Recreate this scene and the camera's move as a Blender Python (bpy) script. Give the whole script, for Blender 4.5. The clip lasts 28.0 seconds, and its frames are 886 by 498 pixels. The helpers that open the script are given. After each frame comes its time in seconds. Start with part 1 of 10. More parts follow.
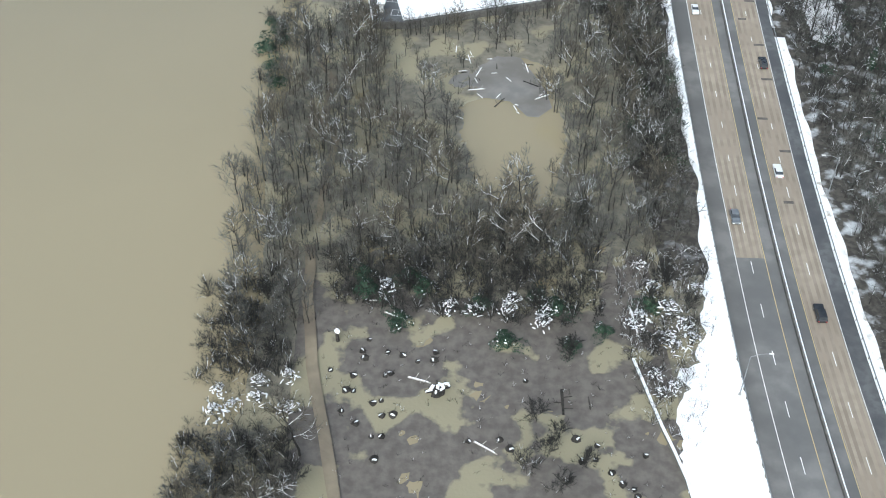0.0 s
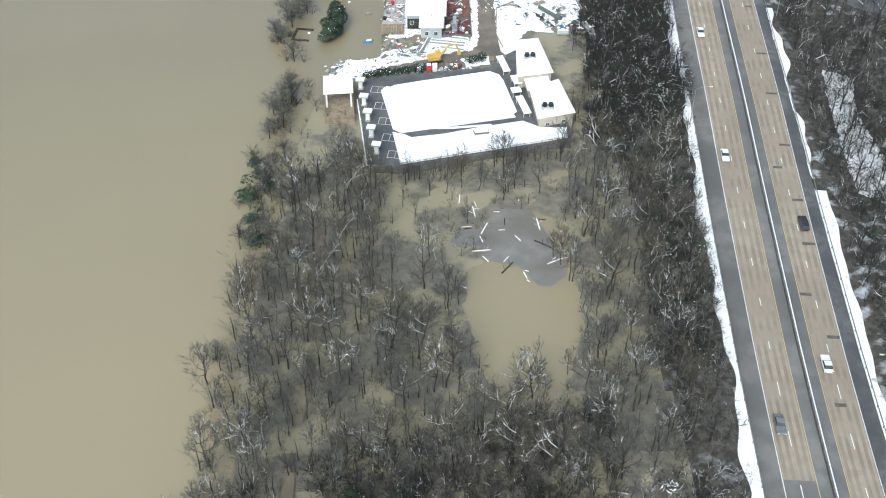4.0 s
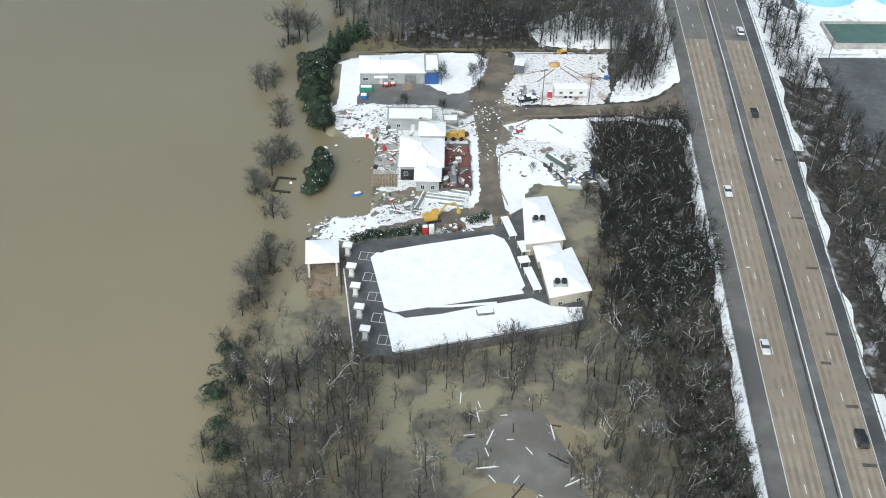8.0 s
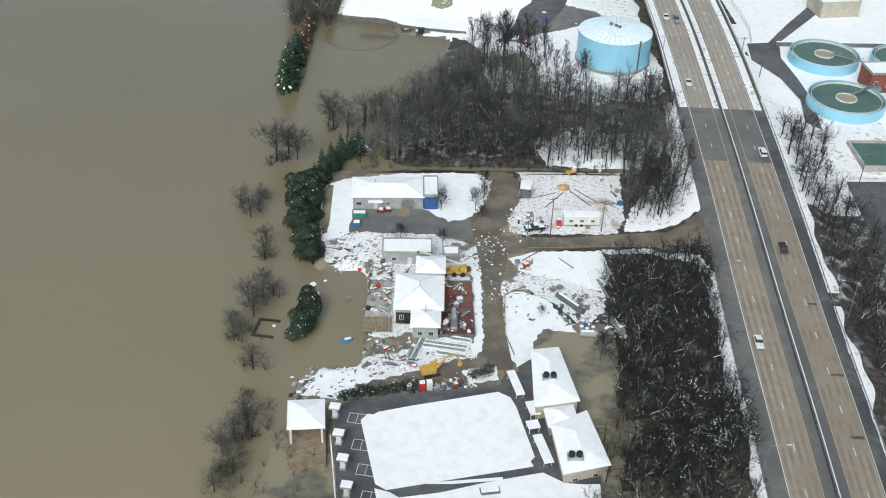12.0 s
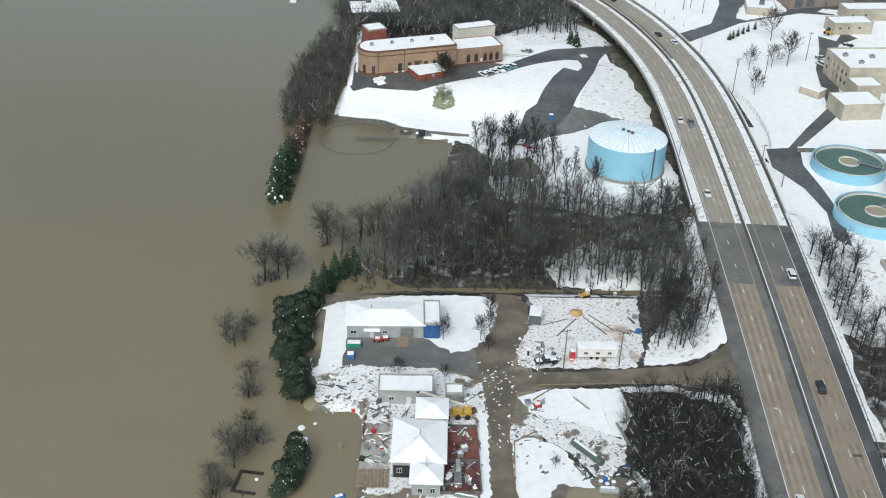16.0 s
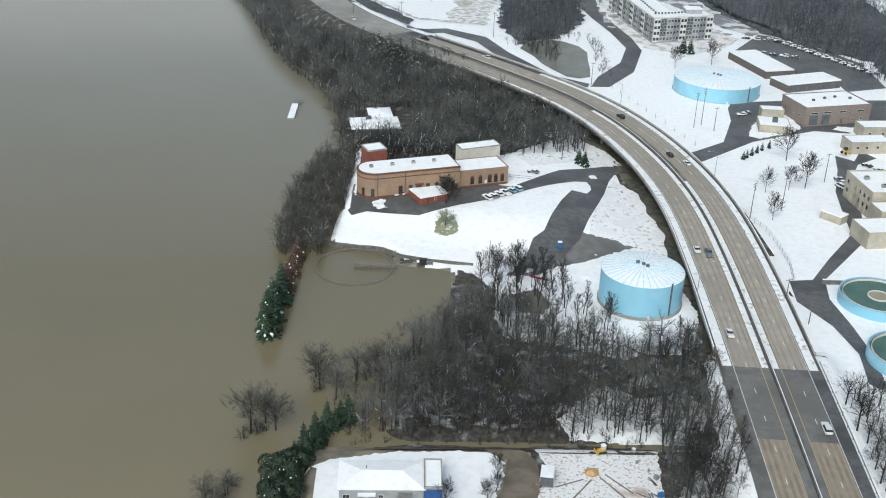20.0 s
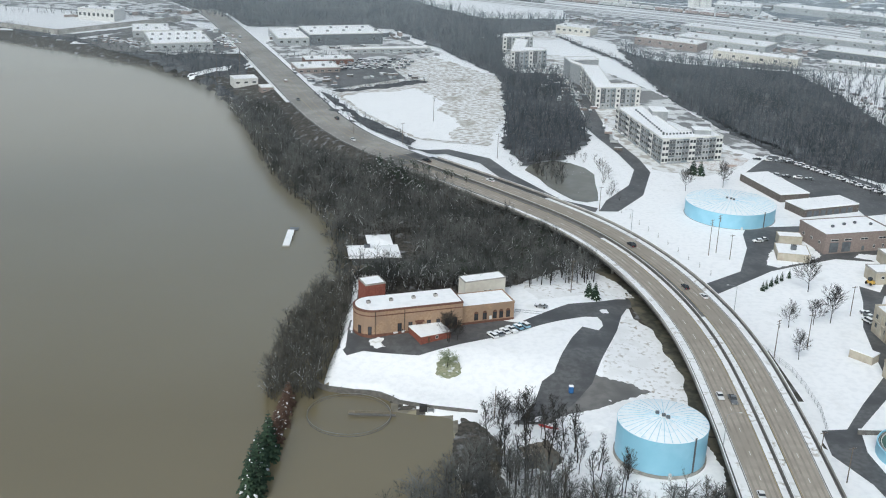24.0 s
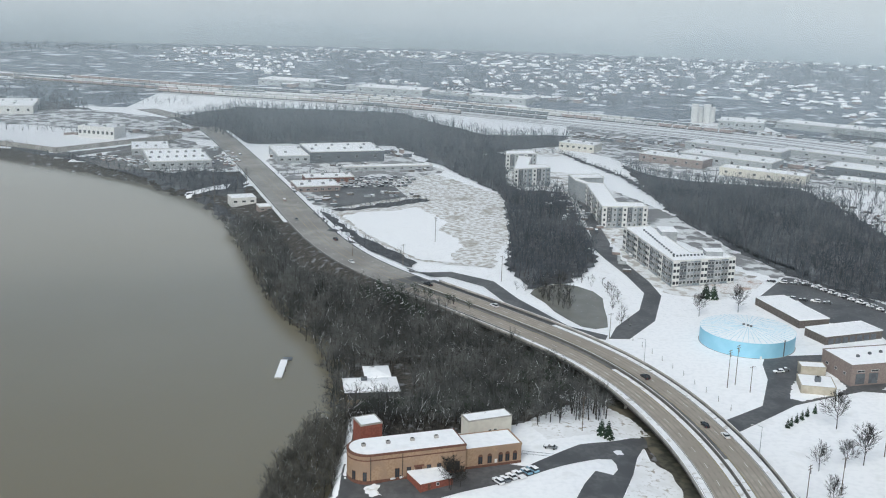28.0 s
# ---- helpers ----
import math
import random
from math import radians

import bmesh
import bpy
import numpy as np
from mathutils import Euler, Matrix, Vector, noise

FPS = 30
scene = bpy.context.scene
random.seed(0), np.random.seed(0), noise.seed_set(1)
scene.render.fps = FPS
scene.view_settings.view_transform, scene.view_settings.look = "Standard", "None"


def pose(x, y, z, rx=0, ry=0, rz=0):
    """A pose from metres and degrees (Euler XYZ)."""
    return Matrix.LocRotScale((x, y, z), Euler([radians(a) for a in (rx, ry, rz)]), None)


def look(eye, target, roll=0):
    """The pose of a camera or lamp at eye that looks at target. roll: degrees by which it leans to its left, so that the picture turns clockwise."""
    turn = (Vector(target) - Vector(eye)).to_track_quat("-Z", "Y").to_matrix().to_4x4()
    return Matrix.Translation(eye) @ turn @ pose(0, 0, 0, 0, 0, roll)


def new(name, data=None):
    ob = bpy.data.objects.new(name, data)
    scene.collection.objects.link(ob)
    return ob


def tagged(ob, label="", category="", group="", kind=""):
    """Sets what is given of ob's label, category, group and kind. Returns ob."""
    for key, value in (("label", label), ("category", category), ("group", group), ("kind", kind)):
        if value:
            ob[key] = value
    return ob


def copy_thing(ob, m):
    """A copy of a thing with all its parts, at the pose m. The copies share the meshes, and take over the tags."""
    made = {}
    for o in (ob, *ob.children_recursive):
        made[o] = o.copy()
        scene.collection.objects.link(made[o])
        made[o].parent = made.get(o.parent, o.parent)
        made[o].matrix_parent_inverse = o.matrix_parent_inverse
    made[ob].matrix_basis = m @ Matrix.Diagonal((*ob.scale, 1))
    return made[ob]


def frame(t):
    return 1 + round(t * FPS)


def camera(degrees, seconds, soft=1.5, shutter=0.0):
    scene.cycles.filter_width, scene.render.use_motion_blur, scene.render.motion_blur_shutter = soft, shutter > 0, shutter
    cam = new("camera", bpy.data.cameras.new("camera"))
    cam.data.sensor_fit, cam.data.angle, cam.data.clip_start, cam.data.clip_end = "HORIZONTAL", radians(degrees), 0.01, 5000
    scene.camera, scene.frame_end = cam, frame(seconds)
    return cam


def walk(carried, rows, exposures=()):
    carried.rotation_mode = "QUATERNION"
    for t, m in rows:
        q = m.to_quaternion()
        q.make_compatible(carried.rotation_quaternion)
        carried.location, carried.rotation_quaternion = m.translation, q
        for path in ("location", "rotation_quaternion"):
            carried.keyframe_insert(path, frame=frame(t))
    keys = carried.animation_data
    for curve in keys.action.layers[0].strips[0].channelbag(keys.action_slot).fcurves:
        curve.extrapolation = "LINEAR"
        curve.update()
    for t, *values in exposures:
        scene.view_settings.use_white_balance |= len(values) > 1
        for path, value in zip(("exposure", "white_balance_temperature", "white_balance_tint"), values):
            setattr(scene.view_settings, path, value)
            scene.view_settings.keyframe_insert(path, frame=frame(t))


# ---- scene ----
cam = camera(44.8, 28.0, soft=1.05)
PATH = [
    (0, (-0.236, 9.144, 159.909), (-0.206, 10.589, 158.527), -0.5),
    (1, (-0.235, 20.789, 160.962), (-0.202, 22.228, 159.574), -0.3),
    (2, (-0.12, 31.705, 161.697), (-0.087, 33.143, 160.308), -0.2),
    (3, (0.603, 42.263, 162.515), (0.631, 43.703, 161.128), -0.3),
    (3.5, (1.02, 47.949, 162.714), (1.048, 49.409, 161.348), -0.3),
    (4, (1.037, 53.343, 162.545), (1.066, 54.835, 161.214), -0.1),
    (4.5, (0.925, 58.436, 162.387), (0.957, 59.942, 161.071), -0.1),
    (6.5, (-0.234, 81.712, 161.463), (-0.187, 83.256, 160.192), 0.5),
    (8, (-1.706, 97.623, 161.323), (-1.643, 99.196, 160.089), 1.3),
    (9, (-2.311, 106.921, 161.275), (-2.241, 108.513, 160.066), 1.7),
    (10, (-2.259, 115.506, 161.022), (-2.188, 117.117, 159.839), 1.8),
    (11, (-1.858, 123.239, 160.797), (-1.789, 124.869, 159.639), 1.8),
    (12, (-1.598, 130.688, 160.683), (-1.529, 132.335, 159.55), 1.8),
    (12.5, (-1.476, 134.229, 160.718), (-1.408, 135.884, 159.597), 1.8),
    (14.5, (-1.942, 149.142, 159.89), (-1.869, 150.83, 158.82), 2.0),
    (15, (-2.047, 152.918, 159.829), (-1.974, 154.617, 158.776), 2.0),
    (16, (-2.101, 159.784, 159.756), (-2.029, 161.502, 158.733), 2.0),
    (17, (-2.187, 166.626, 159.73), (-2.115, 168.363, 158.742), 2.1),
    (18, (-2.219, 173.329, 159.841), (-2.147, 175.089, 158.892), 2.1),
    (19, (-2.238, 179.942, 160.158), (-2.168, 181.722, 159.247), 2.2),
    (20, (-1.921, 186.063, 160.397), (-1.854, 187.863, 159.527), 2.1),
    (21, (-1.491, 192.792, 160.686), (-1.428, 194.611, 159.857), 2.0),
    (21.5, (-1.43, 196.392, 160.844), (-1.367, 198.222, 160.04), 2.0),
    (23.5, (-1.059, 209.453, 160.793), (-1.001, 211.321, 160.08), 1.9),
    (24, (-0.79, 212.898, 160.762), (-0.734, 214.775, 160.073), 1.9),
    (25, (-0.572, 219.77, 160.789), (-0.518, 221.664, 160.149), 1.9),
    (26, (-0.111, 225.957, 160.592), (-0.06, 227.867, 160.002), 1.8),
    (27, (-0.094, 232.0, 160.796), (-0.046, 233.923, 160.251), 1.7),
    (28, (0.387, 238.119, 160.572), (0.432, 240.057, 160.079), 1.7),
]
walk(cam, [(t, look(e, g, r)) for t, e, g, r in PATH], [(0, 0.72, 5800, 2), (4, 0.73, 5850, 2), (7, 0.4, 5900, 2), (9, 0.24, 6000, 2), (12, 0.11, 6050, 2), (18, 0.06, 6050, 2), (21, 0.05, 6000, 2), (28, -0.1, 6000, 3.5)])

# ---- world, light, exposure ----
world = bpy.data.worlds.new("overcast_sky")
scene.world = world
world.use_nodes = True
wn = world.node_tree.nodes
sky = wn.new("ShaderNodeTexSky")
sky.sky_type, sky.sun_disc = "NISHITA", False
sky.sun_elevation, sky.sun_rotation = radians(42), radians(200)
sky.air_density, sky.dust_density, sky.ozone_density = 1.0, 6.0, 1.0
hsv = wn.new("ShaderNodeHueSaturation")
hsv.inputs["Saturation"].default_value = 0.62
world.node_tree.links.new(sky.outputs[0], hsv.inputs["Color"])
world.node_tree.links.new(hsv.outputs[0], wn["Background"].inputs["Color"])
wn["Background"].inputs["Strength"].default_value = 0.13
sun = new("sun", bpy.data.lights.new("sun", "SUN"))
sun.data.energy, sun.data.angle, sun.data.color = 0.9, radians(25), (1.0, 0.99, 0.97)
sun.matrix_world = look((0, 0, 900), (300, 820, 0))


# ---- materials ----
def mat(name, c1, c2, scale=0.5, rough=0.85, bump=0.15, c3=None, scale3=0.05, lo=0.4, hi=0.6, metal=0.0, spec=0.3, obvar=0.0, bscale=None, lo3=0.45, hi3=0.62, det=5):
    """Two colours mixed by grain, a third laid over in larger patches; positions are in world metres."""
    m = bpy.data.materials.new(name)
    m.use_nodes = True
    nt = m.node_tree
    nd, lk = nt.nodes, nt.links
    bs = nd["Principled BSDF"]
    bs.inputs["Roughness"].default_value, bs.inputs["Metallic"].default_value = rough, metal
    bs.inputs["Specular IOR Level"].default_value = spec
    geo = nd.new("ShaderNodeNewGeometry")

    def fac(s, a, b, detail=5):
        n = nd.new("ShaderNodeTexNoise")
        n.inputs["Scale"].default_value, n.inputs["Detail"].default_value = s, detail
        lk.new(geo.outputs["Position"], n.inputs["Vector"])
        r = nd.new("ShaderNodeMapRange")
        r.inputs["From Min"].default_value, r.inputs["From Max"].default_value = a, b
        lk.new(n.outputs["Fac"], r.inputs["Value"])
        return r.outputs["Result"]

    def mix(f, a, b):
        x = nd.new("ShaderNodeMix")
        x.data_type = "RGBA"
        lk.new(f, x.inputs["Factor"])
        for s, v in ((x.inputs[6], a), (x.inputs[7], b)):
            if isinstance(v, tuple):
                s.default_value = (*v, 1)
            else:
                lk.new(v, s)
        return x.outputs[2]

    col = mix(fac(scale, lo, hi), c1, c2)
    if c3:
        col = mix(fac(scale3, lo3, hi3, det), col, c3)
    if obvar:
        oi = nd.new("ShaderNodeObjectInfo")
        h = nd.new("ShaderNodeHueSaturation")
        r = nd.new("ShaderNodeMapRange")
        r.inputs["To Min"].default_value, r.inputs["To Max"].default_value = 1 - obvar, 1 + obvar
        lk.new(oi.outputs["Random"], r.inputs["Value"])
        lk.new(r.outputs["Result"], h.inputs["Value"])
        lk.new(col, h.inputs["Color"])
        col = h.outputs["Color"]
    lk.new(col, bs.inputs["Base Color"])
    if bump:
        n = nd.new("ShaderNodeTexNoise")
        n.inputs["Scale"].default_value, n.inputs["Detail"].default_value = bscale or scale * 3, 6
        lk.new(geo.outputs["Position"], n.inputs["Vector"])
        b = nd.new("ShaderNodeBump")
        b.inputs["Strength"].default_value, b.inputs["Distance"].default_value = bump, 0.3
        lk.new(n.outputs["Fac"], b.inputs["Height"])
        lk.new(b.outputs["Normal"], bs.inputs["Normal"])
    return m


SNOW = mat("snow", (0.86, 0.87, 0.89), (0.79, 0.805, 0.83), 0.5, 0.7, 0.25, (0.74, 0.75, 0.76), 0.13, 0.45, 0.7, lo3=0.6, hi3=0.78)
SNOWTHIN = mat("thin_snow", (0.80, 0.81, 0.83), (0.33, 0.30, 0.25), 0.6, 0.8, 0.3, (0.74, 0.75, 0.76), 0.15, 0.54, 0.68)
SNOWMUD = mat("trampled_snow_and_mud", (0.76, 0.77, 0.78), (0.28, 0.25, 0.22), 1.7, 0.8, 0.5, (0.2, 0.17, 0.138), 0.13, 0.56, 0.66, lo3=0.58, hi3=0.62, det=9)
LITTER = mat("leaf_litter", (0.04, 0.038, 0.034), (0.08, 0.073, 0.063), 0.7, 0.9, 0.4, (0.22, 0.225, 0.235), 0.25, lo3=0.56, hi3=0.7, det=8)
FLOODMUD = mat("flooded_mud", (0.125, 0.116, 0.092), (0.2, 0.184, 0.146), 0.45, 0.5, 0.25, (0.265, 0.24, 0.165), 0.085, 0.36, 0.64, lo3=0.5, hi3=0.56, det=9)
CLEARMUD = mat("slush_and_mud_of_the_clearing", (0.095, 0.085, 0.075), (0.145, 0.13, 0.115), 0.5, 0.5, 0.3, (0.25, 0.228, 0.155), 0.07, 0.36, 0.64, lo3=0.53, hi3=0.56, det=9)
EASTFLOOR = mat("snow_flecked_leaf_litter", (0.045, 0.042, 0.037), (0.085, 0.078, 0.068), 0.7, 0.9, 0.4, (0.5, 0.52, 0.54), 0.25, lo3=0.53, hi3=0.68, det=9)
# far ground with the blue of distance haze mixed into its colours
WOODFLOOR = mat("hazy_far_wood_floor", (0.06, 0.064, 0.07), (0.10, 0.105, 0.112), 0.2, 0.9, 0.1, (0.17, 0.18, 0.195), 0.04, lo3=0.55, hi3=0.75)
FARLAND = mat("hazy_wooded_town_ground", (0.10, 0.12, 0.145), (0.17, 0.195, 0.225), 0.04, 0.9, 0.0, (0.55, 0.58, 0.61), 0.03, lo3=0.58, hi3=0.62, det=9)
BED = mat("river_bed", (0.12, 0.1, 0.07), (0.16, 0.13, 0.09), 0.2)
MUDPATH = mat("wet_tan_path", (0.19, 0.16, 0.115), (0.23, 0.195, 0.14), 0.3, 0.5, 0.15, (0.15, 0.125, 0.095), 0.1)
MUDROAD = mat("wet_mud", (0.15, 0.125, 0.095), (0.205, 0.176, 0.138), 0.35, 0.45, 0.25, (0.115, 0.1, 0.08), 0.12)
FIELD = mat("snowy_field_stubble", (0.74, 0.75, 0.76), (0.42, 0.4, 0.365), 0.3, 0.85, 0.1, (0.34, 0.315, 0.275), 0.035, 0.44, 0.6, lo3=0.54, hi3=0.68, det=10)
TOWNYARD = mat("snow_patched_yards", (0.62, 0.63, 0.64), (0.19, 0.19, 0.195), 0.11, 0.85, 0.1, (0.22, 0.22, 0.225), 0.03, 0.48, 0.56, lo3=0.54, hi3=0.58, det=9)
ROADGREY = mat("worn_grey_road", (0.27, 0.26, 0.245), (0.33, 0.318, 0.30), 0.1, 0.8, 0.05, (0.23, 0.222, 0.21), 0.03)
PATCHGREY = mat("grey_asphalt_patch", (0.15, 0.148, 0.143), (0.185, 0.182, 0.175), 0.4, 0.75, 0.05, (0.135, 0.134, 0.13), 0.06)
ASPHALT = mat("wet_asphalt", (0.088, 0.09, 0.093), (0.125, 0.127, 0.13), 0.6, 0.45, 0.08, (0.068, 0.07, 0.074), 0.09)
SHOULDER = mat("shoulder_asphalt", (0.14, 0.139, 0.137), (0.185, 0.182, 0.178), 0.25, 0.75, 0.05, (0.118, 0.118, 0.118), 0.05)
INLET = mat("still_grey_green_water", (0.135, 0.13, 0.108), (0.16, 0.154, 0.13), 0.1, 0.15, 0.03)
CONCROAD = mat("tan_grooved_concrete", (0.27, 0.23, 0.18), (0.315, 0.27, 0.215), 0.4, 0.8, 0.05, (0.245, 0.206, 0.162), 0.05)
CONCDECK = mat("pale_worn_concrete", (0.315, 0.285, 0.245), (0.37, 0.335, 0.29), 0.3, 0.8, 0.05, (0.29, 0.262, 0.225), 0.04)
DECKDIRT = mat("tyre_worn_deck", (0.25, 0.225, 0.195), (0.30, 0.272, 0.235), 0.2, 0.8, 0.05)
LANEDIRT = mat("tyre_darkened_concrete", (0.205, 0.173, 0.138), (0.26, 0.222, 0.178), 0.2, 0.8, 0.05)
CONC = mat("concrete", (0.42, 0.41, 0.39), (0.33, 0.32, 0.3), 0.8, 0.85, 0.1, (0.27, 0.26, 0.245), 0.15)
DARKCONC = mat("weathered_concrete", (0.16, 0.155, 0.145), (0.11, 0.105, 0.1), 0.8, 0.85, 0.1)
WHITEPAINT = mat("white_paint", (0.72, 0.72, 0.71), (0.58, 0.58, 0.56), 1.2, 0.6, 0.02)
YELLOWPAINT = mat("yellow_paint", (0.46, 0.37, 0.18), (0.40, 0.33, 0.19), 1.0, 0.7, 0.02)
BARK = mat("bark", (0.024, 0.022, 0.02), (0.05, 0.046, 0.041), 1.2, 0.95, 0.3, obvar=0.25)
TWIG = mat("twigs", (0.06, 0.06, 0.054), (0.115, 0.114, 0.103), 0.5, 0.95, 0.0, obvar=0.25)
TWIGRED = mat("brown_twigs", (0.07, 0.062, 0.049), (0.122, 0.112, 0.088), 0.5, 0.95, 0.0, obvar=0.2)
TWIGGREY = mat("grey_twigs", (0.045, 0.049, 0.049), (0.14, 0.146, 0.142), 0.07, 0.95, 0.0)
TWIGOLIVE = mat("olive_grey_twigs", (0.075, 0.076, 0.066), (0.22, 0.217, 0.19), 0.14, 0.95, 0.0)
TWIGDARK = mat("dark_twigs", (0.022, 0.022, 0.02), (0.046, 0.045, 0.042), 0.5, 0.95, 0.0, obvar=0.2)
# pale blue-grey imitates haze over the farthest twigs
FARTWIG = mat("hazy_town_twigs", (0.075, 0.087, 0.102), (0.125, 0.14, 0.157), 0.12, 0.95, 0.0)
WHITEBARK = mat("pale_sycamore_bark", (0.55, 0.54, 0.5), (0.36, 0.34, 0.3), 1.5, 0.9, 0.1)
NEEDLE = mat("conifer_needles", (0.016, 0.036, 0.023), (0.036, 0.06, 0.034), 0.8, 0.8, 0.2, obvar=0.25)
BUSHGREEN = mat("glossy_evergreen_leaves", (0.018, 0.041, 0.025), (0.036, 0.064, 0.037), 0.9, 0.6, 0.2, obvar=0.2)
EVERGREEN = mat("evergreen_leaves", (0.016, 0.031, 0.019), (0.034, 0.052, 0.029), 0.9, 0.6, 0.2, obvar=0.25)
STEELBLUE = mat("sky_blue_paint", (0.27, 0.53, 0.68), (0.31, 0.57, 0.72), 0.25, 0.45, 0.03, (0.24, 0.5, 0.65), 0.06, spec=0.5)
GREENWATER = mat("algae_green_water", (0.06, 0.12, 0.10), (0.075, 0.14, 0.115), 0.2, 0.25, 0.05)
TANWATER = mat("murky_tan_water", (0.30, 0.26, 0.19), (0.33, 0.29, 0.21), 0.3, 0.3, 0.05)
BRICKTAN = mat("tan_brick", (0.30, 0.205, 0.135), (0.355, 0.25, 0.172), 1.6, 0.85, 0.1, (0.28, 0.2, 0.145), 0.2)
BRICKRED = mat("red_brick", (0.19, 0.065, 0.05), (0.25, 0.09, 0.065), 1.6, 0.85, 0.1)
SHEDWALL = mat("dark_weathered_cladding", (0.10, 0.088, 0.08), (0.14, 0.125, 0.115), 1.0, 0.8, 0.1)
BRICKDARK = mat("dark_brown_brick", (0.12, 0.06, 0.045), (0.16, 0.08, 0.06), 1.6, 0.85, 0.1)
BRICKPINK = mat("brown_pink_brick", (0.215, 0.178, 0.165), (0.26, 0.217, 0.2), 1.4, 0.85, 0.1)
BEIGE = mat("pale_beige_stucco", (0.40, 0.37, 0.305), (0.46, 0.425, 0.355), 0.6, 0.85, 0.08, (0.33, 0.3, 0.245), 0.12, det=8)
CREAM = mat("cream_metal_siding", (0.58, 0.56, 0.5), (0.52, 0.5, 0.45), 0.5, 0.6, 0.05)
GREYSIDING = mat("grey_metal_siding", (0.36, 0.38, 0.39), (0.30, 0.32, 0.335), 0.6, 0.55, 0.05)
LIGHTSIDING = mat("white_siding", (0.66, 0.66, 0.64), (0.58, 0.58, 0.57), 0.6, 0.7, 0.05)
DARKPANEL = mat("dark_grey_panel", (0.09, 0.10, 0.115), (0.12, 0.135, 0.15), 0.6, 0.6, 0.05)
BLUEPANEL = mat("blue_metal_siding", (0.035, 0.09, 0.25), (0.05, 0.11, 0.29), 0.6, 0.5, 0.05)
GLASS = mat("dark_window_glass", (0.03, 0.036, 0.042), (0.045, 0.052, 0.06), 0.5, 0.12, 0.0, spec=0.6)
BLACKM = mat("black_metal", (0.02, 0.02, 0.021), (0.035, 0.035, 0.036), 1.0, 0.5, 0.02)
STEEL = mat("galvanised_steel", (0.36, 0.37, 0.38), (0.28, 0.29, 0.3), 1.0, 0.4, 0.03, metal=0.6)
WOODPOLE = mat("weathered_pole_wood", (0.12, 0.095, 0.075), (0.17, 0.14, 0.11), 2.0, 0.9, 0.1)
TIMBER = mat("weathered_timber", (0.21, 0.165, 0.115), (0.28, 0.225, 0.165), 1.4, 0.85, 0.1)
YELLOWMETAL = mat("machine_yellow", (0.48, 0.30, 0.06), (0.55, 0.35, 0.08), 0.9, 0.5, 0.03, spec=0.5)
REDMETAL = mat("red_paint", (0.38, 0.03, 0.03), (0.45, 0.045, 0.04), 0.9, 0.5, 0.03, spec=0.5)
REDPAD = mat("red_clay_surface", (0.17, 0.06, 0.05), (0.225, 0.1, 0.08), 0.4, 0.75, 0.15, (0.15, 0.06, 0.05), 0.15)
MAROON = mat("wet_maroon_clay", (0.105, 0.042, 0.042), (0.15, 0.065, 0.06), 0.5, 0.6, 0.15, (0.09, 0.06, 0.055), 0.3)
BLUEPAINT = mat("blue_paint", (0.04, 0.13, 0.33), (0.05, 0.16, 0.38), 0.9, 0.5, 0.03)
GREENPAINT = mat("green_paint", (0.03, 0.22, 0.14), (0.04, 0.26, 0.17), 0.9, 0.5, 0.03)
TYRE = mat("tyre_rubber", (0.02, 0.02, 0.02), (0.03, 0.03, 0.03), 3.0, 0.9, 0.05)


def water_mat():
    m = bpy.data.materials.new("muddy_river_water")
    m.use_nodes = True
    nd, lk = m.node_tree.nodes, m.node_tree.links
    bs = nd["Principled BSDF"]
    geo = nd.new("ShaderNodeNewGeometry")
    n = nd.new("ShaderNodeTexNoise")
    n.inputs["Scale"].default_value, n.inputs["Detail"].default_value = 0.012, 4
    lk.new(geo.outputs["Position"], n.inputs["Vector"])
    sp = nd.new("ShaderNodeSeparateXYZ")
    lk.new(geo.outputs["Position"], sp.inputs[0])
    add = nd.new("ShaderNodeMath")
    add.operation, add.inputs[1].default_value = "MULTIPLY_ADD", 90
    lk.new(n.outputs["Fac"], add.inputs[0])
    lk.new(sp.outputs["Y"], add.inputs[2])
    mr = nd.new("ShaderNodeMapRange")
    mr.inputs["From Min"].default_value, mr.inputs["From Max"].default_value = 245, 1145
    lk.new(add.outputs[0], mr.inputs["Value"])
    # silt tan in the south; lighter grey northern stops paint in sky reflection
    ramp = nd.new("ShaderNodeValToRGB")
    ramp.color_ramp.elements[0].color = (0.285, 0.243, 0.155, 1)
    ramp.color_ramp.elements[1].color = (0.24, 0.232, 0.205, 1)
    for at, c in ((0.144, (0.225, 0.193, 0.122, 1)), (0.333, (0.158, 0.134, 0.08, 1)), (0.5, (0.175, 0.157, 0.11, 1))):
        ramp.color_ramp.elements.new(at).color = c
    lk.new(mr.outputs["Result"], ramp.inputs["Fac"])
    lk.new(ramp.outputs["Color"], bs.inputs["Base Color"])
    bs.inputs["Roughness"].default_value, bs.inputs["IOR"].default_value = 0.12, 1.72
    w = nd.new("ShaderNodeTexNoise")
    w.inputs["Scale"].default_value, w.inputs["Detail"].default_value = 0.35, 3
    lk.new(geo.outputs["Position"], w.inputs["Vector"])
    b = nd.new("ShaderNodeBump")
    b.inputs["Strength"].default_value, b.inputs["Distance"].default_value = 0.06, 0.15
    lk.new(w.outputs["Fac"], b.inputs["Height"])
    lk.new(b.outputs["Normal"], bs.inputs["Normal"])
    return m


WATER = water_mat()


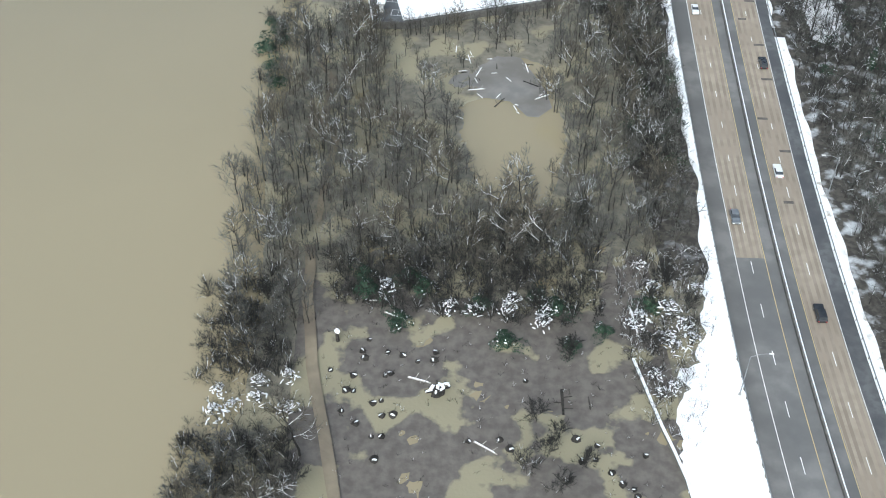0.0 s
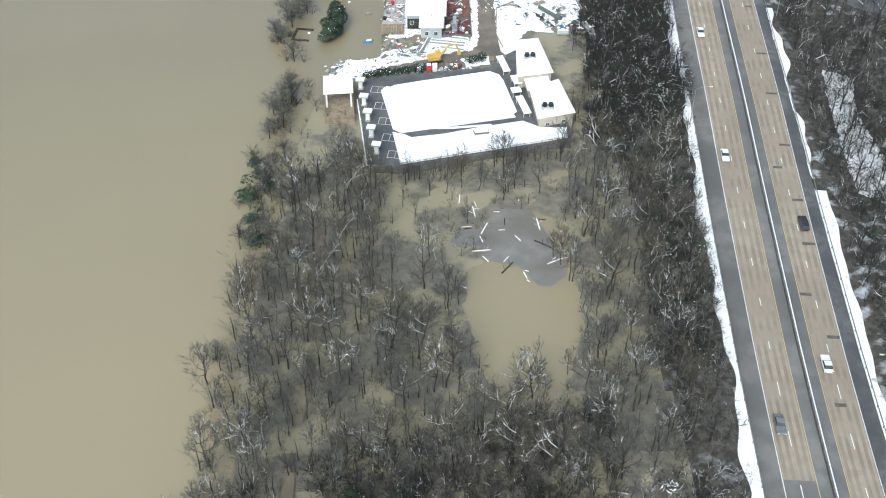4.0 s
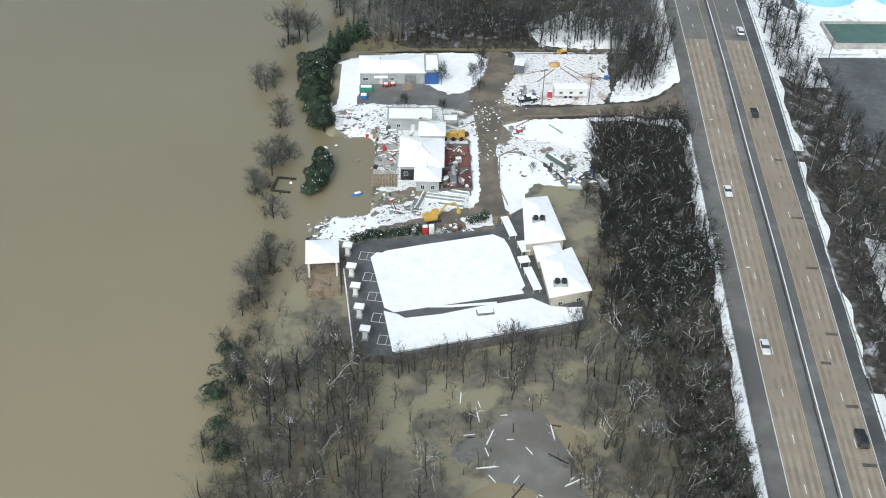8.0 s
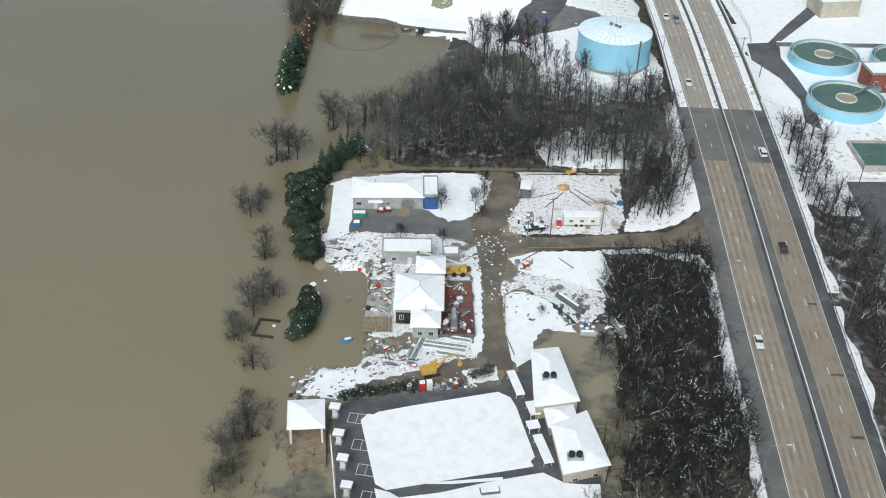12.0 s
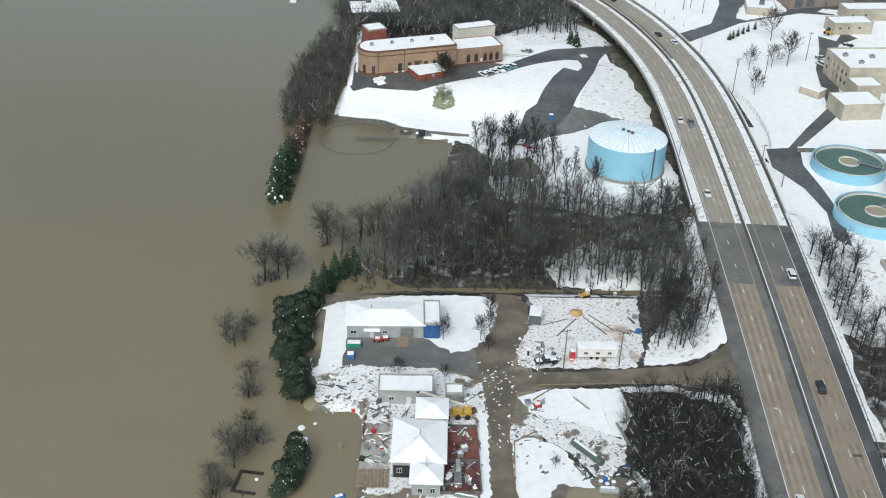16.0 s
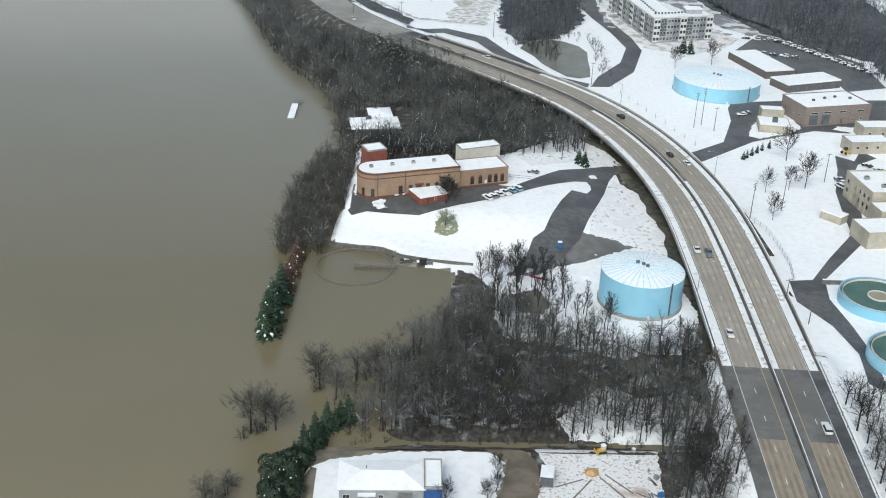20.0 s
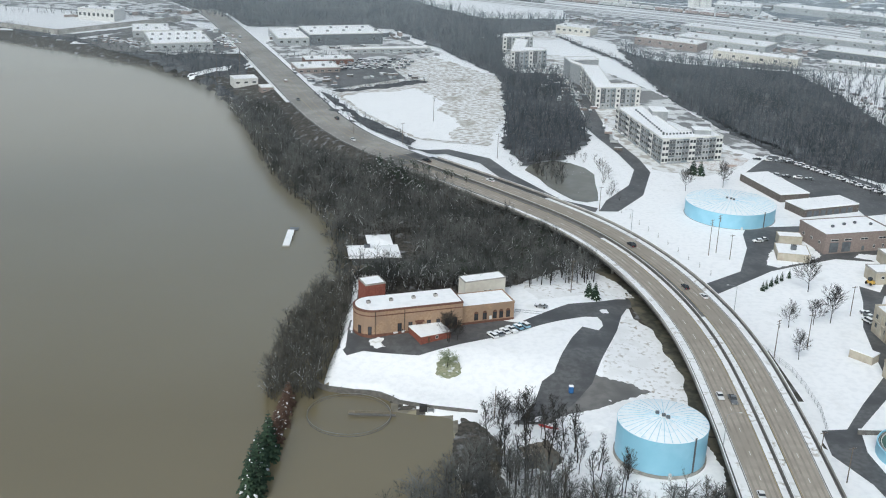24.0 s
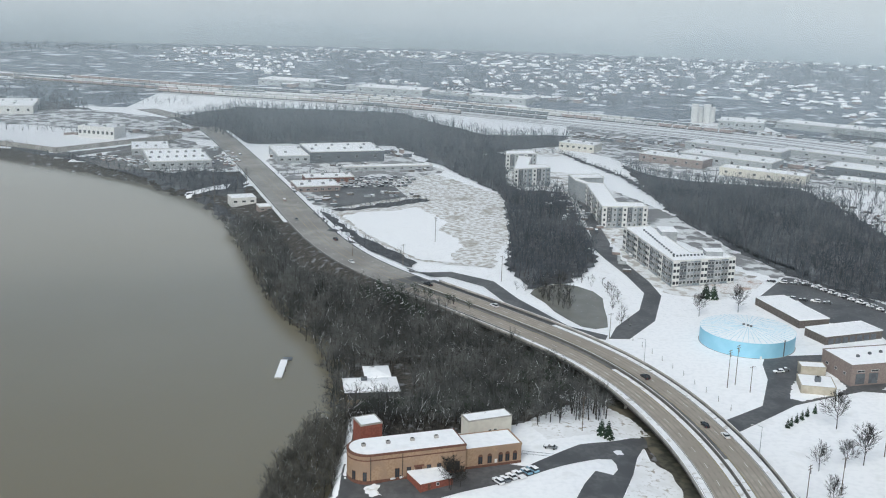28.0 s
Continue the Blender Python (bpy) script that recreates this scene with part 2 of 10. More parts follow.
# ---- mesh helpers ----
def mesh_np(name, verts, faces, mats, face_mat=None):
    """A mesh from arrays: verts n x 3, faces m x 3 or m x 4."""
    v, f = np.asarray(verts, dtype=np.float32), np.asarray(faces, dtype=np.int32)
    me = bpy.data.meshes.new(name)
    k = f.shape[1]
    me.vertices.add(len(v)), me.loops.add(f.size), me.polygons.add(len(f))
    me.vertices.foreach_set("co", v.ravel())
    me.loops.foreach_set("vertex_index", f.ravel())
    me.polygons.foreach_set("loop_start", np.arange(0, f.size, k, dtype=np.int32))
    me.polygons.foreach_set("loop_total", np.full(len(f), k, dtype=np.int32))
    for m in mats:
        me.materials.append(m)
    if face_mat is not None:
        me.polygons.foreach_set("material_index", np.asarray(face_mat, dtype=np.int32))
    me.update(calc_edges=True)
    return me


def thing(name, label, category, x, y, z, rz=0.0, group="", kind=""):
    """An Empty at the base of a thing, that its parts hang from."""
    ob = new(name)
    ob.empty_display_size = 0.5
    ob.matrix_world = pose(x, y, z, 0, 0, rz)
    return tagged(ob, label, category, group, kind)


def part(name, bm, material, parent, label="", m=None):
    """Links a bmesh (or a ready mesh) as one mesh object under a thing or a part."""
    if isinstance(bm, bpy.types.Mesh):
        me = bm
    else:
        me = bpy.data.meshes.new(name)
        bm.to_mesh(me)
        bm.free()
    if material and not me.materials:
        me.materials.append(material)
    ob = new(name, me)
    ob.parent = parent
    if m is not None:
        ob.matrix_local = m
    return tagged(ob, label)


def setting(name, me, label, material=None):
    if not isinstance(me, bpy.types.Mesh):
        d = bpy.data.meshes.new(name)
        me.to_mesh(d)
        me.free()
        me = d
    if material and not me.materials:
        me.materials.append(material)
    return tagged(new(name, me), label, kind="structure")


def box(x0, x1, y0, y1, z0, z1, bm=None, bev=0.0, m=None):
    bm = bm or bmesh.new()
    r = bmesh.ops.create_cube(bm, size=1.0)
    mm = Matrix.LocRotScale(((x0 + x1) / 2, (y0 + y1) / 2, (z0 + z1) / 2), None, (abs(x1 - x0), abs(y1 - y0), abs(z1 - z0)))
    if m is not None:
        mm = m @ mm
    bmesh.ops.transform(bm, matrix=mm, verts=r["verts"])
    if bev:
        es = list({e for v in r["verts"] for e in v.link_edges})
        bmesh.ops.bevel(bm, geom=es, offset=bev, segments=1, affect="EDGES", clamp_overlap=True)
    return bm


def cyl(x, y, z0, z1, r, r2=None, seg=12, bm=None, cap=True, m=None):
    bm = bm or bmesh.new()
    mm = Matrix.Translation((x, y, (z0 + z1) / 2))
    if m is not None:
        mm = m @ mm
    bmesh.ops.create_cone(bm, cap_ends=cap, segments=seg, radius1=r, radius2=r if r2 is None else r2, depth=z1 - z0, matrix=mm)
    return bm


def rod(a, b, r, bm=None, seg=6):
    """A bar from a to b."""
    bm = bm or bmesh.new()
    a, b = Vector(a), Vector(b)
    d = b - a
    mm = Matrix.Translation((a + b) / 2) @ d.to_track_quat("Z", "Y").to_matrix().to_4x4()
    bmesh.ops.create_cone(bm, cap_ends=True, segments=seg, radius1=r, radius2=r, depth=d.length, matrix=mm)
    return bm


def prism(pts, z0, z1, bm=None):
    """An upright prism over a plan outline."""
    bm = bm or bmesh.new()
    n = len(pts)
    lo = [bm.verts.new((x, y, z0)) for x, y in pts]
    hi = [bm.verts.new((x, y, z1)) for x, y in pts]
    bm.faces.new(hi)
    bm.faces.new(lo[::-1])
    for i in range(n):
        bm.faces.new((lo[i], lo[(i + 1) % n], hi[(i + 1) % n], hi[i]))
    bmesh.ops.recalc_face_normals(bm, faces=bm.faces)
    return bm


# ---- the lie of the land ----
def sm(a, b, v):
    t = np.clip((np.asarray(v, dtype=float) - a) / (b - a), 0, 1)
    return t * t * (3 - 2 * t)


ROADY = np.array([-400, 60, 110, 140, 178, 203, 224, 236, 268, 281, 335, 377, 428, 487, 533, 560, 585, 602, 625, 638, 655, 672, 702, 714, 735, 760, 785, 815, 865, 960, 1098, 1235, 1300, 1345, 1400, 1480, 1700], dtype=float)
ROADX = np.array([60, 68.8, 69.7, 70.8, 73.6, 76, 77.8, 79, 82, 83.6, 88.2, 92.3, 96.6, 100.7, 102.3, 101, 97, 93.5, 87, 81.5, 73.5, 63, 41.5, 32, 16, -5, -23, -40, -60, -90, -134, -181, -205, -228, -262, -330, -560], dtype=float)


def road_z(y):
    return np.interp(y, [150, 200, 429, 520, 650, 760, 900, 1100, 1500], [3, 3, 8.3, 10.5, 11, 10, 8, 6, 5])


def smooth_line(xs, ys, step=4.0, rounds=30):
    """Even points along a line, with its corners eased."""
    s = np.concatenate([[0], np.cumsum(np.hypot(np.diff(xs), np.diff(ys)))])
    q = np.linspace(0, s[-1], int(s[-1] / step) + 1)
    x, y = np.interp(q, s, xs), np.interp(q, s, ys)
    for _ in range(rounds):
        x[1:-1] = (x[:-2] + 2 * x[1:-1] + x[2:]) / 4
        y[1:-1] = (y[:-2] + 2 * y[1:-1] + y[2:]) / 4
    return x, y


RX, RY = smooth_line(ROADX, ROADY)
RZ = road_z(RY)
TX, TY = np.gradient(RX), np.gradient(RY)
TL = np.hypot(TX, TY)
NX, NY = TY / TL, -TX / TL  # to the east of the road


def road_dist(x, y):
    """Signed distance from the median (east positive) and the road's height there."""
    x, y = np.atleast_1d(np.asarray(x, float)), np.atleast_1d(np.asarray(y, float))
    d, zz = np.empty(len(x)), np.empty(len(x))
    for a in range(0, len(x), 4000):
        dx, dy = x[a:a + 4000, None] - RX[None], y[a:a + 4000, None] - RY[None]
        i = np.argmin(dx * dx + dy * dy, axis=1)
        r = np.arange(len(i))
        d[a:a + 4000] = dx[r, i] * NX[i] + dy[r, i] * NY[i]
        far = np.hypot(dx[r, i], dy[r, i])
        d[a:a + 4000] = np.sign(d[a:a + 4000]) * far
        zz[a:a + 4000] = RZ[i]
    return d, zz


SHY = [-300, 60, 115, 160, 200, 234, 262, 280, 300, 330, 367, 400, 417, 450, 500, 525, 552, 615, 633, 664, 699, 731, 768, 846, 916, 992, 1042, 1091, 1122, 1158, 1210, 1280, 1335]
SHX = [-45, -46, -46, -42, -45, -43, -40, -39, -35, -34, -34, -34, -34, -36, -38, -34, -30, -31, -29.5, -34, -47, -64, -78, -99, -128, -166, -213, -272, -324, -367, -500, -900, -3000]


def land(x, y):
    """Height of the ground, from plan arrays."""
    x, y = np.atleast_1d(np.asarray(x, float)), np.atleast_1d(np.asarray(y, float))
    d, rz = road_dist(x, y)
    wob = 0.30 * np.sin(x / 7.1 + 1.3 * np.sin(y / 11)) * np.sin(y / 8.3 + np.sin(x / 9.7)) + 0.16 * np.sin(x / 2.9 + y / 4.1) * np.sin(y / 3.3 - x / 5.3) + 0.13 * np.sin(x * 1.13 + 2 * np.sin(y * 0.41)) * np.sin(y * 0.97 + 1.7 * np.sin(x * 0.53)) + 0.07 * np.sin(x * 2.3 - y * 1.1) * np.sin(y * 2.1 + x * 0.7)
    pool = np.exp(-(((x - 21) / 12) ** 2 + ((y - 214) / 20) ** 2) ** 2) + np.exp(-(((x - 24) / 9) ** 2 + ((y - 240) / 8) ** 2) ** 2)
    west = 0.24 + 0.6 * wob - 1.0 * np.clip(pool, 0, 1) - 1.3 * sm(296, 304, y)
    site = sm(-27, -23, x) * sm(297, 306, y) * (1 - sm(402, 406, y))
    bay = sm(-13, -9.5, x) + sm(352, 357, y) + (1 - sm(314, 318, y))
    west = west + (1.3 - west) * site * np.clip(bay, 0, 1)
    west = west * (1 - sm(402, 412, y)) + sm(402, 412, y) * (-0.6 + 1.6 * sm(-14, 4, x + (y - 440) * 0.0) + 3.0 * sm(30, 70, x) * sm(425, 465, y))
    pond = (1 - sm(4, 20, x)) * sm(424, 440, y) * (1 - sm(500, 506, y))
    west = west - 2.2 * pond
    up = sm(0.5, 1.5, (y - np.interp(x, [-35, -26, -18, -10, -4, 6, 20, 40, 62], [524, 518, 516, 515, 510, 506.5, 504, 498, 486])))
    terr = 1.7 + 5.6 * sm(2, 34, y - np.interp(x, [-26, -10, 20, 40, 62], [516, 514, 505, 498, 500])) * (1 - sm(40, 85, x)) + 2.8 * sm(30, 70, x)
    west = west * (1 - up) + up * terr
    north = sm(585, 625, y)
    west = west * (1 - north) + north * (4.0 - 2.5 * (1 - sm(0, 45, x - np.interp(y, SHY, SHX))))
    east = 2.6 + 2.0 * sm(380, 440, y) + 1.6 * sm(600, 680, y)
    side = sm(-4, 4, d)
    z = west * (1 - side) + east * side
    emb = 1 - sm(0, 1, (np.abs(d) - 15.5) / 9)
    bridge = sm(436, 446, y) * (1 - sm(690, 720, y))
    z = z + (rz - 0.35 - z) * emb * (1 - bridge)
    z = z + (5.0 - z) * sm(900, 1200, y)
    bank = sm(-1, 7, x - np.interp(y, SHY, SHX) - 2)
    z = -4 * (1 - bank) + z * bank
    return z


def gz(x, y):
    return float(land([x], [y])[0])


def line_coords(a, stops):
    out = [a]
    for end, step in stops:
        while out[-1] < end - 1e-6:
            out.append(out[-1] + step)
    return np.array(out)


GX = line_coords(-2600, [(-400, 110), (-80, 16), (-56, 6), (62, 1.4), (130, 2.8), (260, 6), (500, 16), (3400, 145)])
GY = line_coords(-500, [(50, 55), (90, 8), (300, 1.4), (620, 2.6), (800, 6), (1200, 14), (4700, 130)])
gx, gy = np.meshgrid(GX, GY)
gzv = land(gx.ravel(), gy.ravel())
nxg, nyg = len(GX), len(GY)
idx = np.arange(nxg * nyg).reshape(nyg, nxg)
gf = np.stack([idx[:-1, :-1], idx[:-1, 1:], idx[1:, 1:], idx[1:, :-1]], -1).reshape(-1, 4)
cx = gx.ravel()[gf].mean(1)
cy = gy.ravel()[gf].mean(1)
cd, _ = road_dist(cx, cy)
cz = gzv[gf].mean(1)
gm = np.full(len(gf), 1)
gm[(cd < -11.5) & (cy < 300)] = 0                                     # flood plain
gm[(cd < -12.5) & (cy > 300) & (cy < 404) & (cx > 30)] = 2            # woods floor
gm[(cd < -15) & (cy > 404) & (cy < 470)] = 6
gm[(cd < -4) & (cy > 640) & (cy < 1080)] = 2
gm[(cd < -11) & (cy > 598) & (cy < 660)] = 2
gm[(cx < np.interp(cy, SHY, SHX) + 36) & (cy > 860) & (cy < 1260)] = 2
gm[(cd < -15) & (cy < 520) & (cz < 0.3)] = 0
gm[(cd > 11.5) & (cy > 378) & (cy < 436) & (cx < 150)] = 3
gm[(cx > 27) & (cx < 47) & (cy > 270) & (cy < 332)] = 0
gm[(cd > 11.5) & (cy < 378) & (cd < 120)] = 6
gm[(cd < -15) & (cy > 296) & (cy < 404) & (cx < 30)] = 0
gm[(cd < -15) & (cy >= 404) & (cy < np.interp(cx, [-35, -26, -18, -10, -4, 6, 20, 40, 62], [524, 518, 516, 515, 510, 503, 494, 470, 456])) & (cx < 62)] = 6
gm[(cd < -15) & (cy < 520) & (cz < 0.3)] = 0
gm[(cd < -15) & (cy < np.interp(cx, [-30, -14, 0, 24, 40], [172, 168, 162, 158, 172])) & (cx > -27) & (cx < 46)] = 7
gm[(np.abs(cd) < 19) & (cy > 440) & (cy < 700)] = 2
gm[(cd < -4) & (cd > -40) & (cy > 592) & (cy < 700) & (cx < 60)] = 2
gm[(cd < -14) & (cx > np.interp(cy, [176, 200, 240, 262, 280, 297, 304, 324, 334, 352], [49, 48, 50, 50, 42, 48, 45, 48, 46, 50])) & (cy > 164) & (cy < 362)] = 2
gm[(cd > 11.5) & (cy > 272) & (cy < 335) & (cd < 90)] = 2
gm[(cd < -15) & (cy > 401) & (cy < 412) & (cx > -22) & (cx < 62)] = 2
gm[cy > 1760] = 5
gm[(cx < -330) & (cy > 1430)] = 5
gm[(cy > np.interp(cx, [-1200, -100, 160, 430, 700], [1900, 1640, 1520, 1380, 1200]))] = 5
gm[(cx < np.interp(cy, SHY, SHX) - np.where(cy > 860, 26, 2))] = 4
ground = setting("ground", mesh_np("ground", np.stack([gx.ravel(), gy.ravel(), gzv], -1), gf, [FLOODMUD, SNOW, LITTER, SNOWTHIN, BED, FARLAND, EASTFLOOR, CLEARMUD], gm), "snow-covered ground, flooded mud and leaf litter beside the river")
for p in ground.data.polygons:
    p.use_smooth = True
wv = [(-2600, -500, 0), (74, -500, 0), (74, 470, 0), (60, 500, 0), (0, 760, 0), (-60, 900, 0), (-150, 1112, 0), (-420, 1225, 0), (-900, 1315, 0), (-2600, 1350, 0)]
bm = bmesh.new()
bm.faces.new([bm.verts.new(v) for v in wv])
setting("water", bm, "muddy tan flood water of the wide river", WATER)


def drape(name, pts, lift, material, label, step=4.0, thick=0.0):
    """A thin sheet over a plan outline, laid on the ground."""
    from mathutils import geometry
    ring, n = [], len(pts)
    for i in range(n):
        (x0, y0), (x1, y1) = pts[i], pts[(i + 1) % n]
        ln = math.hypot(x1 - x0, y1 - y0)
        ragged = name in ("snow", "ground_patch", "field", "wood_floor")
        k = max(1, int(ln / (min(step, max(0.9, step * 0.4)) if ragged else step)))
        amp = min(0.42, 0.3 * step) if step < 5 else 0.16 * step
        for j in range(k):
            x, y = x0 + (x1 - x0) * j / k, y0 + (y1 - y0) * j / k
            o = 0.0
            if ragged and ln > 1e-6:
                f = 1.1 if step < 5 else 3.2 / step
                o = amp * (math.sin(1.9 * x * f + 1.3 * math.sin(0.8 * y * f)) + math.sin(2.3 * y * f + 1.7 * math.sin(0.6 * x * f) + 1)) * 0.6
            ring.append(Vector((x - (y1 - y0) / max(ln, 1e-6) * o, y + (x1 - x0) / max(ln, 1e-6) * o)))
    xs, ys = [p[0] for p in pts], [p[1] for p in pts]
    inner = []
    px, py = np.array([q[0] for q in ring]), np.array([q[1] for q in ring])
    for x in np.arange(min(xs) + step / 2, max(xs), step):
        for y in np.arange(min(ys) + step / 2, max(ys), step):
            if inside(x, y, pts) and np.min((px - x) ** 2 + (py - y) ** 2) > (step * 0.45) ** 2:
                inner.append(Vector((x, y)))
    m = len(ring)
    v, _, f, *_ = geometry.delaunay_2d_cdt(ring + inner, [(i, (i + 1) % m) for i in range(m)], [], 1, 1e-4)
    zz = land([q[0] for q in v], [q[1] for q in v]) + lift
    me = bpy.data.meshes.new(name)
    me.from_pydata([(q[0], q[1], float(z)) for q, z in zip(v, zz)], [], f)
    me.update()
    if me.polygons and me.polygons[0].normal.z < 0:
        me.flip_normals()
    return setting(name, me, label, material)


def inside(x, y, pts):
    c, n = False, len(pts)
    for i in range(n):
        (x0, y0), (x1, y1) = pts[i], pts[i - 1]
        if (y0 > y) != (y1 > y) and x < (x1 - x0) * (y - y0) / (y1 - y0) + x0:
            c = not c
    return c


# ---- the highway ----
def road_off(o, y):
    """True offset at a place along the road: the lanes and shoulders widen towards the bridge."""
    lane = np.interp(y, [170, 311, 453, 490, 760], [8.75, 9.65, 10.1, 10.6, 10.4])
    edge = np.interp(y, [170, 311, 430, 470], [12.4, 14.0, 13.9, 13.8]) if o < 0 else np.interp(y, [170, 311, 430, 470], [11.9, 12.2, 13.6, 13.8])
    a = abs(o)
    if a <= 2.7:
        v = a + 0 * lane
    elif a <= 10.3:
        v = 2.7 + (a - 2.7) / 7.6 * (lane - 2.7)
    elif a <= 14.3:
        v = lane + (a - 10.3) / 4.0 * (edge - lane)
    else:
        v = edge + a - 14.3
    return -v if o < 0 else v


def strip(name, o0, o1, y0, y1, lift, material, label, parent=None, thick=0.0):
    """A band along the road between two offsets from the median."""
    s = np.where((RY >= y0) & (RY <= y1))[0]
    o0, o1 = road_off(o0, RY[s]), road_off(o1, RY[s])
    a = np.stack([RX[s] + NX[s] * o0, RY[s] + NY[s] * o0, RZ[s] + lift], -1)
    b = np.stack([RX[s] + NX[s] * o1, RY[s] + NY[s] * o1, RZ[s] + lift], -1)
    n = len(s)
    if thick:
        v = np.concatenate([a, b, a - [0, 0, thick], b - [0, 0, thick]])
        i = np.arange(n - 1)
        f = np.concatenate([np.stack(q, -1) for q in ((i, i + n, i + n + 1, i + 1), (i + 2 * n, i + 2 * n + 1, i + 3 * n + 1, i + 3 * n), (i, i + 1, i + 2 * n + 1, i + 2 * n), (i + n, i + 3 * n, i + 3 * n + 1, i + n + 1))])
        f = np.concatenate([f, [[0, 2 * n, 3 * n, n], [n - 1, 2 * n - 1, 4 * n - 1, 3 * n - 1]]])
    else:
        v = np.concatenate([a, b])
        i = np.arange(n - 1)
        f = np.stack([i, i + n, i + n + 1, i + 1], -1)
    me = mesh_np(name, v, f, [material])
    if parent is not None:
        return part(name, me, None, parent, label)
    return setting(name, me, label)


def verge(name, o0, o1, y0, y1, lift, material, label, wander=0.0):
    """A band beside the road that lies on the ground, with an uneven outer edge."""
    q = np.where((RY >= y0) & (RY <= y1))[0]
    yy = np.arange(RY[q[0]], RY[q[-1]], 1.6)
    cxx, cyy = np.interp(yy, RY, NX), np.interp(yy, RY, NY)
    rx_ = np.interp(yy, RY, RX)
    edge = wander * (np.sin(yy / 5.3) + np.sin(yy / 2.1 + 1) * 0.6 + np.sin(yy / 13.0 + 2) * 0.8)
    rows = []
    west_side = o1 < o0
    o0, o1 = road_off(o0, yy), road_off(o1, yy)
    for f in (0.0, 0.34, 0.67, 1.0):
        o = o0 + (o1 - o0) * f + (-edge * f if west_side else edge * f)
        x, y = rx_ + cxx * o, yy + cyy * o
        rows.append(np.stack([x, y, land(x, y) + lift], -1))
    n = len(yy)
    i = np.arange(n - 1)
    f = np.concatenate([np.stack([i + k * n, i + k * n + n, i + k * n + n + 1, i + k * n + 1][::-1 if west_side else 1], -1) for k in range(3)])
    return setting(name, mesh_np(name, np.concatenate(rows), f, [material]), label)


W = 14.3
strip("road", -W, W, -300, 760, 0.0, SHOULDER, "grey asphalt highway with wide shoulders", thick=0.3)
strip("road", -11.5, 11.5, 757, 1460, 0.004, SHOULDER, "grey four-lane road beyond the bridge", thick=0.3)
strip("pavement", -10.1, -2.9, 166, 400, 0.008, CONCROAD, "tan grooved concrete lanes of the southbound carriageway")
strip("pavement", 2.9, 10.1, -300, 400, 0.008, CONCROAD, "tan grooved concrete lanes of the northbound carriageway")
strip("pavement", -10.1, -2.9, 429, 757, 0.008, CONCDECK, "tan concrete lanes over the bridge deck")
strip("pavement", 2.9, 10.1, 429, 757, 0.008, CONCDECK, "tan concrete lanes over the bridge deck")
strip("pavement", -10.2, 10.2, 765, 1455, 0.014, ROADGREY, "grey-tan lanes of the riverside road")
strip("snow", -13.4, -10.7, 430, 690, 0.012, SNOWTHIN, "thin snow on the bridge shoulder")
strip("pavement", -10.1, 10.1, 400, 429, 0.006, PATCHGREY, "grey asphalt stretch before the bridge joint")
strip("snow", -2.4, -0.6, 430, 640, 0.012, SNOWTHIN, "thin snow beside the median barrier")
strip("snow", 0.6, 2.3, 430, 560, 0.012, SNOWTHIN, "thin snow beside the median barrier")
strip("snow", 10.7, 13.4, 430, 690, 0.012, SNOWTHIN, "thin snow on the bridge shoulder")
strip("pavement", 10.5, 14.25, -300, 430, 0.009, ASPHALT, "dark asphalt shoulder of the northbound carriageway")
for o0 in (-9.3, -7.6, -5.6, -3.9, 3.6, 5.2, 7.3, 9.0):
    strip("trim", o0 - 0.42, o0 + 0.42, 166 if o0 < 0 else 90, 400, 0.013, LANEDIRT, "dark tyre track along a lane")
    strip("trim", o0 - 0.3, o0 + 0.3, 429, 757, 0.013, DECKDIRT, "dark tyre track along a bridge lane")
for o0, mm_, nm in ((-10.3, WHITEPAINT, "white edge line"), (10.3, WHITEPAINT, "white edge line"), (-2.7, YELLOWPAINT, "yellow edge line"), (2.7, YELLOWPAINT, "yellow edge line")):
    strip("trim", o0 - 0.09, o0 + 0.09, -300, 1450, 0.017, mm_, nm)


def road_at(y, off=0.0):
    """Place and heading on the road, by how far north it is."""
    i = int(np.argmin(np.abs(RY - y)))
    j = min(max(i, 1), len(RY) - 2)
    t = (y - RY[j]) / max(1e-6, (RY[j + 1] - RY[j]))
    off = float(road_off(off, y))
    x, yy, z = RX[j] + t * (RX[j + 1] - RX[j]), y, road_z(y)
    return x + NX[j] * off, yy + NY[j] * off, float(z), math.degrees(math.atan2(-TX[j], TY[j]))


S = np.concatenate([[0], np.cumsum(np.hypot(np.diff(RX), np.diff(RY)))])
dash = mesh_np("lane_dash", [(-0.08, -1.8, 0), (0.08, -1.8, 0), (0.08, 1.8, 0), (-0.08, 1.8, 0)], [[0, 1, 2, 3]], [WHITEPAINT])
for off in (-6.5, 6.5):
    th = thing("lane_marking", "broken white lane line painted on the highway", "marking", 0, 0, 0, kind="structure")
    for s in np.arange(S[np.argmin(np.abs(RY - 90))], S[np.argmin(np.abs(RY - 1150))], 12.2):
        x, y = np.interp(s, S, RX), np.interp(s, S, RY)
        i = int(np.argmin(np.abs(S - s)))
        o = float(road_off(off, y))
        part("dash", dash, None, th, m=pose(x + NX[i] * o, y + NY[i] * o, float(road_z(y)) + 0.02, 0, 0, math.degrees(math.atan2(-TX[i], TY[i]))))
strip("median_barrier", -0.28, 0.28, -300, 757, 0.95, DARKCONC, "dark grey concrete median barrier between the carriageways", thick=1.0)
strip("trim", -0.02, 0.2, -300, 757, 1.02, SNOW, "strip of snow on top of the median barrier", thick=0.06)
